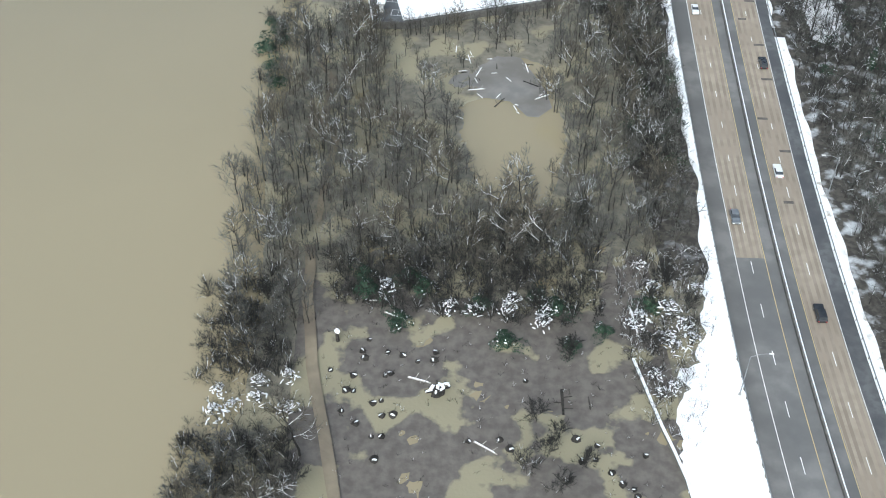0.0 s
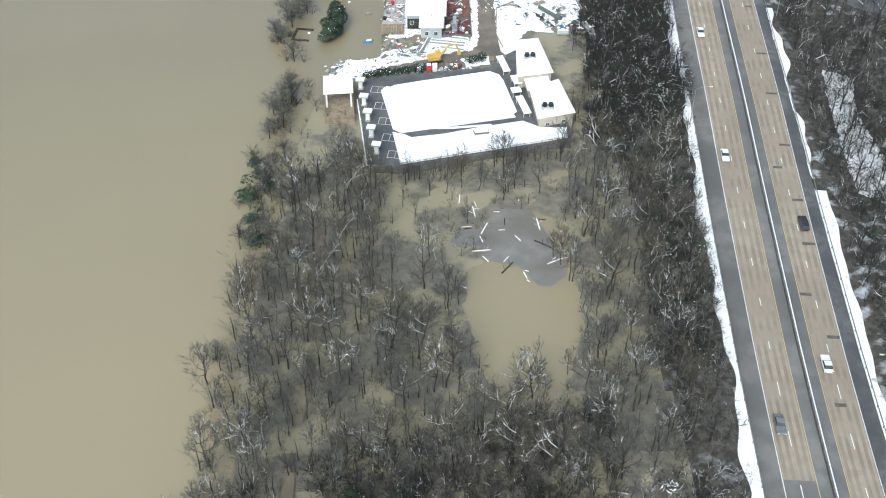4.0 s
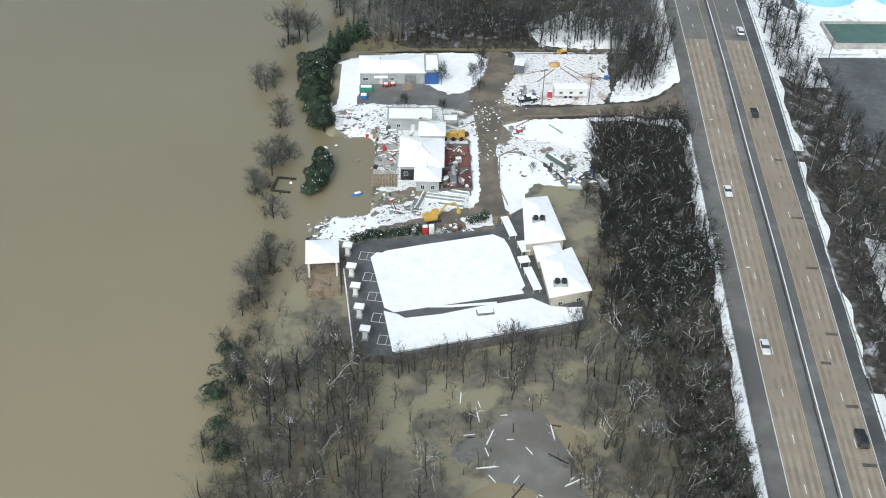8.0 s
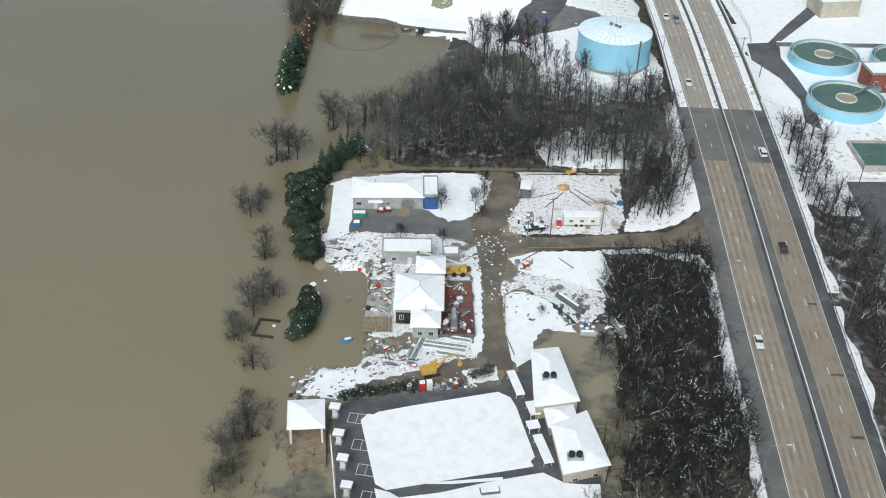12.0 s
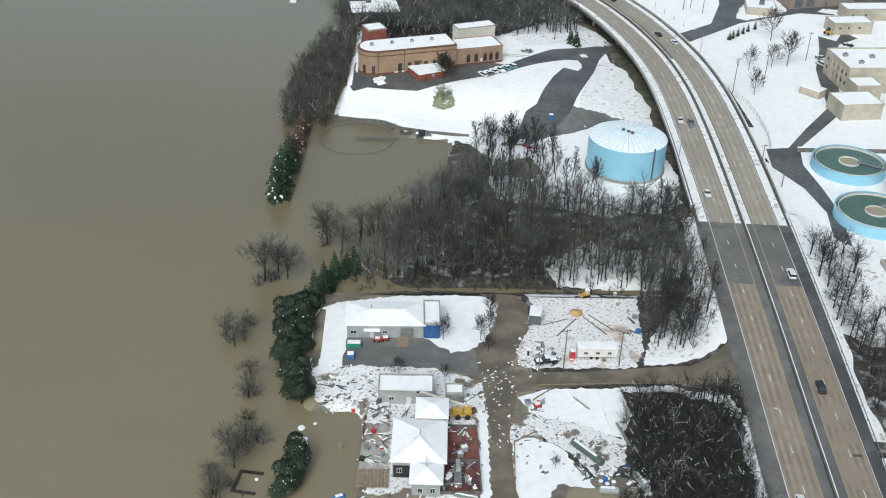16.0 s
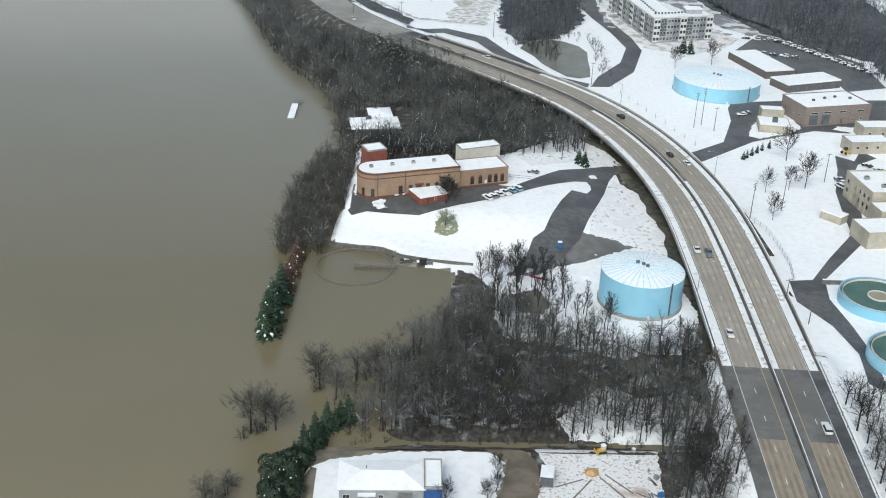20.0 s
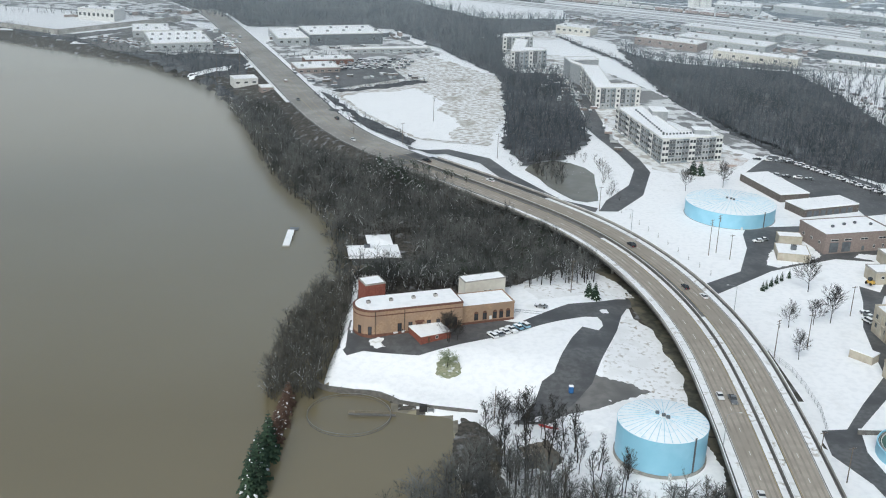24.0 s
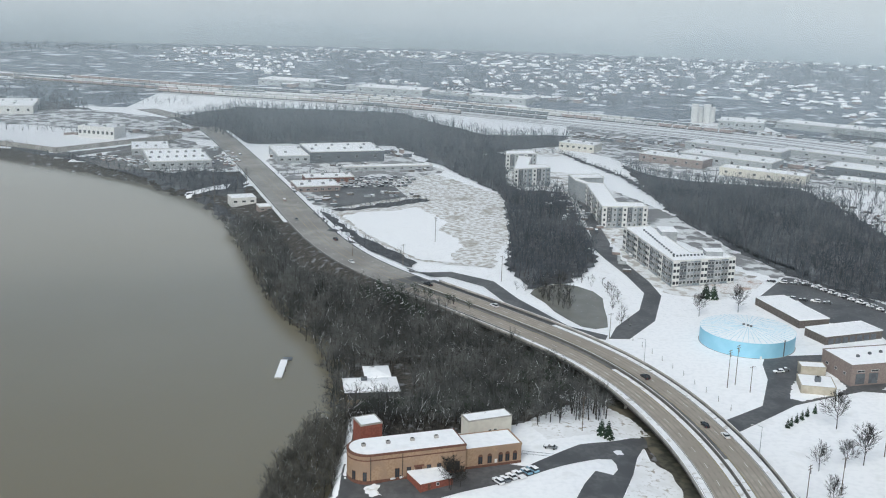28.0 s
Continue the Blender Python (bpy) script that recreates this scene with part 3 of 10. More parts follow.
for sgn in (-1, 1):
    strip("bridge_parapet", sgn * W, sgn * (W + 0.35), 436, 757, 0.95, CONC, "concrete parapet along the bridge edge", thick=1.35)
    strip("trim", sgn * (W + 0.02), sgn * (W + 0.33), 436, 757, 1.0, SNOW, "snow on the bridge parapet", thick=0.05)
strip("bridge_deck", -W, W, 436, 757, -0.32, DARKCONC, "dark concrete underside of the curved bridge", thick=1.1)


# ---- trees ----
def tube(path, radii, sides, vs, fs, ms, mi):
    """Adds a tapered tube along a path; the last ring closes to a point when its radius is 0."""
    path = np.asarray(path, float)
    base = sum(len(q) for q in vs)
    n = len(path)
    rings = []
    for i in range(n):
        d = path[min(i + 1, n - 1)] - path[max(i - 1, 0)]
        d /= np.linalg.norm(d) + 1e-9
        a = np.cross(d, [0.31, 0.17, 0.93] if abs(d[2]) < 0.9 else [1, 0.2, 0])
        a /= np.linalg.norm(a) + 1e-9
        b = np.cross(d, a)
        if radii[i] <= 0:
            rings.append((base, 1))
            vs.append(path[i][None])
            base += 1
        else:
            ang = np.arange(sides) * 2 * np.pi / sides
            vs.append(path[i] + radii[i] * (np.cos(ang)[:, None] * a + np.sin(ang)[:, None] * b))
            rings.append((base, sides))
            base += sides
    for (s0, k0), (s1, k1) in zip(rings[:-1], rings[1:]):
        for j in range(sides):
            j2 = (j + 1) % sides
            if k1 == 1:
                fs.append((s0 + j, s0 + j2, s1))
                ms.append(mi)
            else:
                fs.append((s0 + j, s0 + j2, s1 + j2))
                fs.append((s0 + j, s1 + j2, s1 + j))
                ms.extend((mi, mi))


def unit(v):
    return v / (np.linalg.norm(v, axis=-1, keepdims=True) + 1e-9)


def veer(d, lo, hi, up, rng):
    """Directions that leave d by lo to hi degrees, lifted a little."""
    s = unit(np.cross(d, rng.normal(0, 1, d.shape)))
    a = np.radians(rng.uniform(lo, hi, (len(d), 1)))
    return unit(d * np.cos(a) + s * np.sin(a) + np.array([0, 0, up]))


def slivers(p, q, w, rng):
    """Pointed twigs, one triangle each."""
    s = unit(np.cross(q - p, rng.normal(0, 1, p.shape))) * np.reshape(w, (-1, 1))
    v = np.stack([p + s, p - s, q], 1).reshape(-1, 3)
    return v, np.arange(len(v)).reshape(-1, 3)


def ribbons(p, m, q, w, rng):
    """Bent branches that taper to a point, three triangles each."""
    s = unit(np.cross(q - p, rng.normal(0, 1, p.shape))) * np.reshape(w, (-1, 1))
    v = np.stack([p + s, p - s, m + s * 0.6, m - s * 0.6, q], 1).reshape(-1, 3)
    k = np.arange(len(p))[:, None, None] * 5
    return v, (k + np.array([[0, 1, 3], [0, 3, 2], [2, 3, 4]])).reshape(-1, 3)


def gather(bits):
    """Joins (verts, faces, material per face) pieces into one set of arrays."""
    vs, fs, ms, base = [], [], [], 0
    for v, f, m in bits:
        vs.append(v)
        fs.append(np.asarray(f) + base)
        ms.append(np.asarray(m))
        base += len(v)
    return np.concatenate(vs), np.concatenate(fs), np.concatenate(ms)


def bare_tree(seed, h, spread, limbs=8, branches=5, twigs=5, snowy=0.12, fine=1.0, rise=12):
    """Arrays of the trunk with its limbs, and of the crown of branches and twigs, of a leafless tree."""
    rng = np.random.default_rng(seed)
    tv, tf, tm = [], [], []
    lean = rng.normal(0, 0.05, 2)
    r0 = 0.0125 * h * (0.8 + 0.4 * rng.random())
    top = h * 0.66
    zs = np.linspace(-0.6, top, 6)
    path = np.stack([lean[0] * zs + rng.normal(0, 0.012 * h, 6), lean[1] * zs + rng.normal(0, 0.012 * h, 6), zs], -1)
    path[0, :2] = path[1, :2] = 0
    tube(path, np.linspace(r0, r0 * 0.32, 6), 5, tv, tf, tm, 0)
    S, D, LN, WH = [], [], [], []
    for i in range(limbs):
        u = 0.30 + 0.70 * (i + rng.random()) / limbs
        p = np.array([np.interp(u * top, zs, path[:, k]) for k in range(3)])
        az, el = 2.4 * i + rng.normal(0, 0.5), radians(rise + 14 + 34 * u + rng.normal(0, 8))
        ln = spread * (1.12 - 0.5 * u) * (0.75 + 0.45 * rng.random())
        pts, ds = [p], []
        for k in range(3):
            d = np.array([math.cos(az) * math.cos(el), math.sin(az) * math.cos(el), math.sin(el)])
            pts.append(pts[-1] + d * ln / 3)
            ds.append(d)
            az, el = az + rng.normal(0, 0.22), min(1.35, el + rng.normal(0.2, 0.14))
        white = rng.random() < snowy
        rr = np.array([r0 * 0.4, r0 * 0.27, r0 * 0.17, r0 * 0.06])
        tube(pts, rr, 3, tv, tf, tm, 0)
        if white:
            tube(np.array(pts)[:3] + np.stack([rr[:3] * 0, rr[:3] * 0, rr[:3] * 0.8], -1), np.minimum(rr[:3] * 0.62, 0.05), 3, tv, tf, tm, 1)
        w = 0.18 + 0.82 * (np.arange(branches) + rng.random(branches)) / branches
        k = np.minimum((w * 3).astype(int), 2)
        P, d = np.array(pts), np.array(ds)
        S.append(P[k] + (P[k + 1] - P[k]) * (w * 3 - k)[:, None])
        D.append(d[k])
        LN.append(ln * (0.62 - 0.34 * w) * rng.uniform(0.7, 1.3, branches))
        WH.append(rng.random(branches) < (0.6 if white else snowy * 0.3))
    s, d, ln, white = np.concatenate(S), np.concatenate(D), np.concatenate(LN)[:, None], np.concatenate(WH)
    d1 = veer(d, 22, 58, 0.12, rng)
    m = s + d1 * ln * 0.5
    d2 = veer(d1, 5, 25, 0.22, rng)
    e = m + d2 * ln * 0.5
    v, f = ribbons(s, m, e, np.maximum(0.028, r0 * 0.17) * fine, rng)
    bits = [(v, f, np.repeat(white.astype(int), 3))]
    n = len(s)
    r = np.repeat(np.arange(n), twigs)
    t = rng.uniform(0.15, 1.0, (n * twigs, 1))
    g = np.where(t < 0.5, s[r] + (m - s)[r] * t * 2, m[r] + (e - m)[r] * (t * 2 - 1))
    dt = veer(np.where(t < 0.5, d1[r], d2[r]), 15, 55, 0.1, rng)
    q = g + dt * ln[r] * rng.uniform(0.28, 0.72, (n * twigs, 1))
    v, f = slivers(g, q, 0.03 * fine, rng)
    bits.append((v, f, (white[r] & (rng.random(n * twigs) < 0.18)).astype(int)))
    return (np.concatenate(tv), np.array(tf), np.array(tm)), gather(bits)


def puff(seed, h, r, n=70, w=0.35, snowy=0.03):
    """A leafless shrub or far tree: stems that fan upwards and fork into twigs."""
    rng = np.random.default_rng(seed)
    tv, tf, tm = [], [], []
    tube([(0, 0, -0.5), (0.03 * h, 0, h * 0.3), (0, 0.02 * h, h * 0.7)], [0.018 * h + 0.04, 0.012 * h + 0.03, 0.03], 3, tv, tf, tm, 0)
    k = max(6, n // 8)
    az, out = rng.uniform(0, 6.283, k), np.sqrt(rng.random(k))
    foot = np.stack([np.cos(az) * out * r * 0.22, np.sin(az) * out * r * 0.22, rng.uniform(0.0, 0.35, k) * h], -1)
    tip = np.stack([np.cos(az) * out * r, np.sin(az) * out * r, h * (0.62 + 0.42 * rng.random(k)) * (1 - 0.38 * out ** 2)], -1)
    mid = foot * 0.45 + tip * 0.55 + np.stack([-np.cos(az) * out * r * 0.16, -np.sin(az) * out * r * 0.16, np.full(k, 0.03 * h)], -1) + rng.normal(0, 0.05 * r, (k, 3))
    white = rng.random(k) < snowy
    v, f = ribbons(foot, mid, tip, w * 0.75, rng)
    bits = [(v, f, np.repeat(white.astype(int), 3))]
    j = rng.integers(0, k, int(n * 0.75))
    t = rng.uniform(0.1, 1.0, (len(j), 1))
    g = mid[j] + (tip - mid)[j] * t
    d = veer(unit((tip - mid)[j]), 15, 60, 0.1, rng)
    v, f = slivers(g, g + d * (0.22 + 0.3 * rng.random((len(j), 1))) * (r + 0.3 * h) * 0.5, w * 0.62, rng)
    bits.append((v, f, (white[j] & (rng.random(len(j)) < 0.5)).astype(int)))
    return (np.concatenate(tv), np.array(tf), np.array(tm)), gather(bits)


def dome(seed, h, r, limbs=26, twigs=16, w=0.045, snowy=0.0):
    """A leafless tree with a rounded crown: limbs that spread from a short bole to all sides."""
    rng = np.random.default_rng(seed)
    tv, tf, tm = [], [], []
    r0 = 0.02 * h + 0.04
    lean = rng.normal(0, 0.03 * h, 2)
    tube([(0, 0, -0.6), (lean[0] * 0.3, lean[1] * 0.3, h * 0.2), (lean[0], lean[1], h * 0.72)], [r0, r0 * 0.8, r0 * 0.25], 5, tv, tf, tm, 0)
    u = rng.uniform(0.24, 0.62, limbs)
    foot = np.stack([lean[0] * u, lean[1] * u, h * u], -1)
    az = 2.4 * np.arange(limbs) + rng.normal(0, 0.4, limbs)
    el = np.arcsin(np.clip(rng.uniform(-0.05, 1.0, limbs), -1, 1))
    far = rng.uniform(0.72, 1.08, limbs)
    tip = np.stack([np.cos(az) * np.cos(el) * r * far, np.sin(az) * np.cos(el) * r * far, h * 0.48 + np.sin(el) * h * 0.5 * far], -1)
    mid = foot * 0.5 + tip * 0.5 + np.stack([0 * u, 0 * u, 0.05 * h * rng.random(limbs)], -1) + rng.normal(0, 0.05 * r, (limbs, 3))
    white = rng.random(limbs) < snowy
    v, f = ribbons(foot, mid, tip, np.full(limbs, r0 * 0.4), rng)
    bits = [(v, f, np.repeat(white.astype(int), 3))]
    j = np.repeat(np.arange(limbs), 4)
    t = rng.uniform(0.0, 0.85, (len(j), 1))
    s = np.where(t < 0.4, foot[j] + (mid - foot)[j] * (0.6 + t), mid[j] + (tip - mid)[j] * (t - 0.25) * 1.5)
    d = veer(unit((tip - foot)[j]), 18, 50, 0.05, rng)
    ln = r * rng.uniform(0.28, 0.5, (len(j), 1))
    e = s + d * ln
    v, f = ribbons(s, s + d * ln * 0.5 + rng.normal(0, 0.03 * r, d.shape), e, np.full(len(j), w * 0.9), rng)
    bits.append((v, f, np.repeat((white[j] & (rng.random(len(j)) < 0.6)).astype(int), 3)))
    k = rng.integers(0, len(j), limbs * twigs)
    g = s[k] + (e - s)[k] * rng.uniform(0.25, 1.0, (len(k), 1))
    q = g + veer(d[k], 12, 60, 0.05, rng) * r * rng.uniform(0.12, 0.3, (len(k), 1))
    v, f = slivers(g, q, w * 0.65, rng)
    bits.append((v, f, (white[j][k] & (rng.random(len(k)) < 0.2)).astype(int)))
    return (np.concatenate(tv), np.array(tf), np.array(tm)), gather(bits)


def conifer(seed, h, r, snowy=0.15, layers=11, fronds=9):
    """A trunk and drooping boughs cut into many needle blades."""
    rng = np.random.default_rng(seed)
    tv, tf, tm, cv, cf, cm = [], [], [], [], [], []
    tube([(0, 0, -0.5), (0, 0, h * 0.5), (0.05, 0, h * 0.97)], [0.02 * h, 0.012 * h, 0.02], 6, tv, tf, tm, 0)
    base = 0
    for i in range(layers):
        u = i / (layers - 1)
        z, rr = h * (0.08 + 0.88 * u), r * (1 - u) ** 0.8 + 0.12
        for j in range(fronds):
            az = 2 * math.pi * (j + rng.random() * 0.8) / fronds + i
            ln = rr * (0.75 + 0.45 * rng.random())
            d, s = np.array([math.cos(az), math.sin(az), 0]), np.array([-math.sin(az), math.cos(az), 0])
            for k in range(3):
                a = 0.15 + 0.3 * k
                tip = ln * (0.5 + 0.25 * k)
                w = ln * 0.26 * (1.1 - 0.25 * k)
                o = np.array([0, 0, z]) + d * ln * a * 0.6
                p = [o, o + d * tip * 0.55 + s * w + [0, 0, -0.10 * ln], np.array([0, 0, z]) + d * tip + [0, 0, -0.30 * tip + rng.normal(0, 0.05)], o + d * tip * 0.55 - s * w + [0, 0, -0.12 * ln], o + d * tip * 0.5 + [0, 0, 0.10 * ln]]
                cv.append(np.array(p))
                cf += [(base, base + 1, base + 4), (base + 1, base + 2, base + 4), (base + 2, base + 3, base + 4), (base + 3, base, base + 4)]
                cm += [1 if rng.random() < snowy else 0] * 4
                base += 5
    return (np.concatenate(tv), np.array(tf), np.array(tm)), (np.concatenate(cv), np.array(cf), np.array(cm))


def leafy(seed, h, r, n=420, snowy=0.12):
    """A dense evergreen: a short trunk with limbs, and leaf clumps through an uneven crown."""
    rng = np.random.default_rng(seed)
    tv, tf, tm = [], [], []
    tube([(0, 0, -0.5), (0.1, 0, h * 0.35), (0, 0.1, h * 0.75)], [0.05 * r + 0.1, 0.1, 0.04], 6, tv, tf, tm, 0)
    for i in range(5):
        az = i * 1.3
        tube([(0, 0, h * 0.25), (math.cos(az) * r * 0.6, math.sin(az) * r * 0.6, h * 0.6)], [0.08, 0.03], 4, tv, tf, tm, 0)
    cv, cf, cm = [], [], []
    lobes = [(np.array([rng.normal(0, 0.4) * r, rng.normal(0, 0.4) * r, h * (0.35 + 0.35 * rng.random())]), r * (0.4 + 0.3 * rng.random())) for _ in range(8)]
    for i in range(n):
        c, lr = lobes[rng.integers(8)]
        d = rng.normal(0, 1, 3)
        d /= np.linalg.norm(d)
        d[2] = abs(d[2]) * 0.9 - 0.15
        p = c + d * lr * (0.75 + 0.3 * rng.random()) * np.array([1, 1, 1.05])
        a = np.cross(d, rng.normal(0, 1, 3))
        a /= np.linalg.norm(a)
        b = np.cross(d, a)
        s = r * (0.055 + 0.055 * rng.random())
        k = len(cv) * 5
        cv.append(np.array([p + a * s, p + b * s * 0.7, p - a * s, p - b * s * 0.7, p + d * s * 0.5]))
        cf += [(k, k + 1, k + 4), (k + 1, k + 2, k + 4), (k + 2, k + 3, k + 4), (k + 3, k, k + 4)]
        cm += [1 if d[2] > 0.2 and rng.random() < snowy else 0] * 4
    return (np.concatenate(tv), np.array(tf), np.array(tm)), (np.concatenate(cv), np.array(cf), np.array(cm))


def tree_thing(name, data, mats, label, category="tree"):
    """A tree at the origin, ready to be copied."""
    (tv, tf, tm), (cv, cf, cm) = data
    ob = thing(name, label, category, 0, 0, -500)
    part("trunk", mesh_np("trunk", tv, tf, [mats[0], SNOW], tm), None, ob)
    part("crown", mesh_np("crown", cv, cf, [mats[1], SNOW], cm), None, ob)
    return ob


def scatter(poly, spacing, rng, keep=None, jitter=0.45):
    """Places over a plan outline, about so far apart."""
    xs, ys = [p[0] for p in poly], [p[1] for p in poly]
    out = []
    for i, x in enumerate(np.arange(min(xs), max(xs), spacing)):
        for y in np.arange(min(ys) + (i % 2) * spacing / 2, max(ys), spacing):
            px, py = x + rng.uniform(-jitter, jitter) * spacing, y + rng.uniform(-jitter, jitter) * spacing
            if inside(px, py, poly) and (keep is None or keep(px, py)):
                out.append((px, py))
    return out


def wood(name, places, kinds, rng, label, lo=0.75, hi=1.25, sink=0.0, mats=(BARK, TWIG)):
    """Many trees joined into one piece of woodland."""
    vs, fs, ms, base = [], [], [], 0
    zz = land([p[0] for p in places], [p[1] for p in places])
    for (x, y), z in zip(places, zz):
        a, s = rng.uniform(0, 6.28), rng.uniform(lo, hi)
        ca, sa = math.cos(a) * s, math.sin(a) * s
        for i, (v, f, m) in enumerate(kinds[rng.integers(len(kinds))]):
            w = np.empty_like(v)
            w[:, 0], w[:, 1], w[:, 2] = v[:, 0] * ca - v[:, 1] * sa + x, v[:, 0] * sa + v[:, 1] * ca + y, v[:, 2] * s + max(z, -0.8) - sink
            vs.append(w)
            fs.append(f + base)
            ms.append(np.where(m == 1, 2, i))
            base += len(v)
    if not vs:
        return None
    return tagged(new(name, mesh_np(name, np.concatenate(vs), np.concatenate(fs), [mats[0], mats[1], SNOW], np.concatenate(ms))), label, "woodland", kind="stuff")


def grove(kinds, places, rng, lo=0.8, hi=1.2, group=""):
    """Single trees, each a thing, copied over the places."""
    zz = land([p[0] for p in places], [p[1] for p in places])
    for (x, y), z in zip(places, zz):
        src = kinds[rng.integers(len(kinds))]
        s = rng.uniform(lo, hi)
        c = copy_thing(src, pose(x, y, max(float(z), -0.8), 0, 0, rng.uniform(0, 360)) @ Matrix.Scale(s, 4))
        tagged(c, group=group)


rng = np.random.default_rng(7)
TALL = [bare_tree(s, 12 + s % 4, 6.2, 9, 8, 15, sn) for s, sn in ((1, 0.02), (2, 0.06), (3, 0.2), (4, 0.02), (5, 0.08), (6, 0.3))]
SLIM = [bare_tree(30 + s, 11 + s, 4.8, 7, 6, 9, sn, 1.5) for s, sn in ((0, 0.0), (1, 0.04), (2, 0.0))]
BROAD = [dome(20 + s, 11.5, 4.7, 34, 44, 0.04) for s in range(3)]
ROUND = [dome(24 + s, 10.5 + s, 4.4, 16, 14, 0.06, 0.04 if s == 1 else 0.0) for s in range(4)]
DOMES = [dome(470 + s, 7.0 + s, 3.6, 12, 13, 0.05, 0.03) for s in range(4)]
BUSHY = [bare_tree(40 + s, 5.5, 3.8, 8, 6, 10, sn) for s, sn in ((0, 0.06), (1, 0.2), (2, 0.35), (3, 0.05))]
LOWFAR = [puff(60 + s, 9 + 1.5 * s, 4.6, 62, 0.16, 0.0) for s in range(4)]
TRUNKY = [bare_tree(100 + s, 15 + s, 4.8, 8, 6, 9, sn, 1.6, 26) for s, sn in ((0, 0.02), (1, 0.08), (2, 0.03), (3, 0.15))]
bare_src = [tree_thing("bare_tree", d, (BARK, TWIG if i % 2 else TWIGRED), lab) for i, (d, lab) in enumerate(zip(TALL, (
    "leafless brown woodland tree standing in flood water", "leafless grey tree with snow on a few limbs", "leafless tree with many snow-laden branches",
    "slender leafless tree with reddish twigs", "leafless tree with a forked crown", "bare tree heavily dusted with snow")))]
broad_src = [tree_thing("bare_tree", d, (BARK, TWIG), "rounded leafless tree standing alone in the river water") for d in BROAD]
bush_src = [tree_thing("bare_bush", d, (BARK, TWIG), lab, "bush") for d, lab in zip(BUSHY, ("low leafless thicket bush", "leafless bush with snow on its twigs", "snow-laden tangled bush", "dark low leafless bush"))]
con_src = [tree_thing("conifer", conifer(80 + s, 11, 2.6, sn), (BARK, NEEDLE), lab) for s, sn, lab in ((0, 0.0, "dark green conifer by the flooded bank"), (1, 0.04, "snow-dusted conifer in the flooded row"), (2, 0.01, "slim green conifer beside the yard"))]
ever_src = [tree_thing("evergreen_tree", leafy(90 + s, 6.5, 3.4, 1500, sn), (BARK, EVERGREEN), lab) for s, sn, lab in ((0, 0.0, "dense dark green magnolia-like evergreen"), (1, 0.03, "evergreen shrub with a little snow on its leaves"))]


def open_pool(x, y):
    """Clearings in the flooded wood."""
    return ((x - 21) / 12.5) ** 2 + ((y - 214) / 21) ** 2 < 1 or ((x - 24) / 9) ** 2 + ((y - 240) / 9) ** 2 < 1


def flood_keep(x, y):
    d, _ = road_dist([x], [y])
    if (-45 < x < -24 and 127 < y < 143) or (40 < x and 128 < y < 170):
        return False
    return d[0] < -16 and not open_pool(x, y) and x > np.interp(y, SHY, SHX) + 1


south = [(-46, 160), (-48, 200), (-46, 235), (-41, 262), (-16, 264), (-5, 261), (38, 271), (64, 280), (62, 220), (58, 180), (56, 150), (48, 140), (44, 168), (30, 166), (-18, 168), (-25, 150), (-30, 110), (-46, 110)]
near = scatter([(-44, 105), (-44, 262), (62, 276), (52, 150), (40, 165), (-18, 172), (-26, 105)], 8.6, rng, lambda x, y: flood_keep(x, y) and (y < 225 or abs(x - 12) > 22 or rng.random() < 0.45))
grove(bare_src, near, rng, 0.8, 1.25, "trees of the flooded wood")
wood("woodland", scatter(south, 5.4, rng, lambda x, y: flood_keep(x, y) and rng.random() < (0.85 if y < 215 or abs(x - 12) > 24 else 0.45)), [SLIM[0], SLIM[1], SLIM[2], BUSHY[0], SLIM[0]], rng, "flooded leafless woodland on the river bank", 0.6, 1.0, mats=(BARK, TWIG))
wood("woodland", scatter(south, 10.5, rng, lambda x, y: flood_keep(x, y) and (y < 222 or abs(x - 12) > 24)), [SLIM[0], SLIM[2], BUSHY[3], BUSHY[0]], rng, "brown leafless saplings in the flooded wood", 0.5, 0.8, mats=(BARK, TWIGRED))
blockE = [(40, 276), (43, 288), (48, 297), (45, 302), (46, 314), (48, 324), (46, 334), (50, 344), (49, 352), (51, 360), (72, 357), (80, 345), (74, 285), (66, 276)]
wood("woodland", scatter(blockE, 4.1, rng, flood_keep), [ROUND[0], ROUND[3], DOMES[0], BUSHY[0], ROUND[1]], rng, "dense dark leafless thicket dusted with snow", 0.5, 0.85, mats=(BARK, TWIGDARK))
northw = [(-14, 410), (30, 409), (62, 407), (60, 378), (70, 376), (80, 392), (84, 440), (80, 452), (58, 446), (40, 462), (24, 476), (12, 468), (-6, 445)]
wood("woodland", scatter(northw, 5.0, rng, lambda x, y: road_dist([x], [y])[0][0] < -17), [ROUND[0], ROUND[1], ROUND[2], ROUND[3], TRUNKY[0]], rng, "dark leafless wood between the yard and the tank", 0.75, 1.2, mats=(BARK, TWIGGREY))
wood("woodland", scatter(northw, 9.0, rng, lambda x, y: road_dist([x], [y])[0][0] < -17), [TRUNKY[1], ROUND[0], ROUND[2]], rng, "brown leafless crowns of the northern wood", 0.7, 1.0, mats=(BARK, TWIGRED))
eaststrip = [(82, 100), (150, 100), (155, 300), (150, 330), (124, 345), (120, 400), (128, 420), (112, 425), (100, 330), (92, 260), (84, 180)]
wood("woodland", scatter([(86, 100), (150, 100), (155, 215), (88, 215), (86, 170)], 5.2, rng, lambda x, y: road_dist([x], [y])[0][0] > 16), [SLIM[1], TALL[5], TRUNKY[3], TRUNKY[1], BUSHY[2]], rng, "leafless trees with snow-laden twigs east of the highway", 0.6, 0.95, mats=(BARK, TWIG))
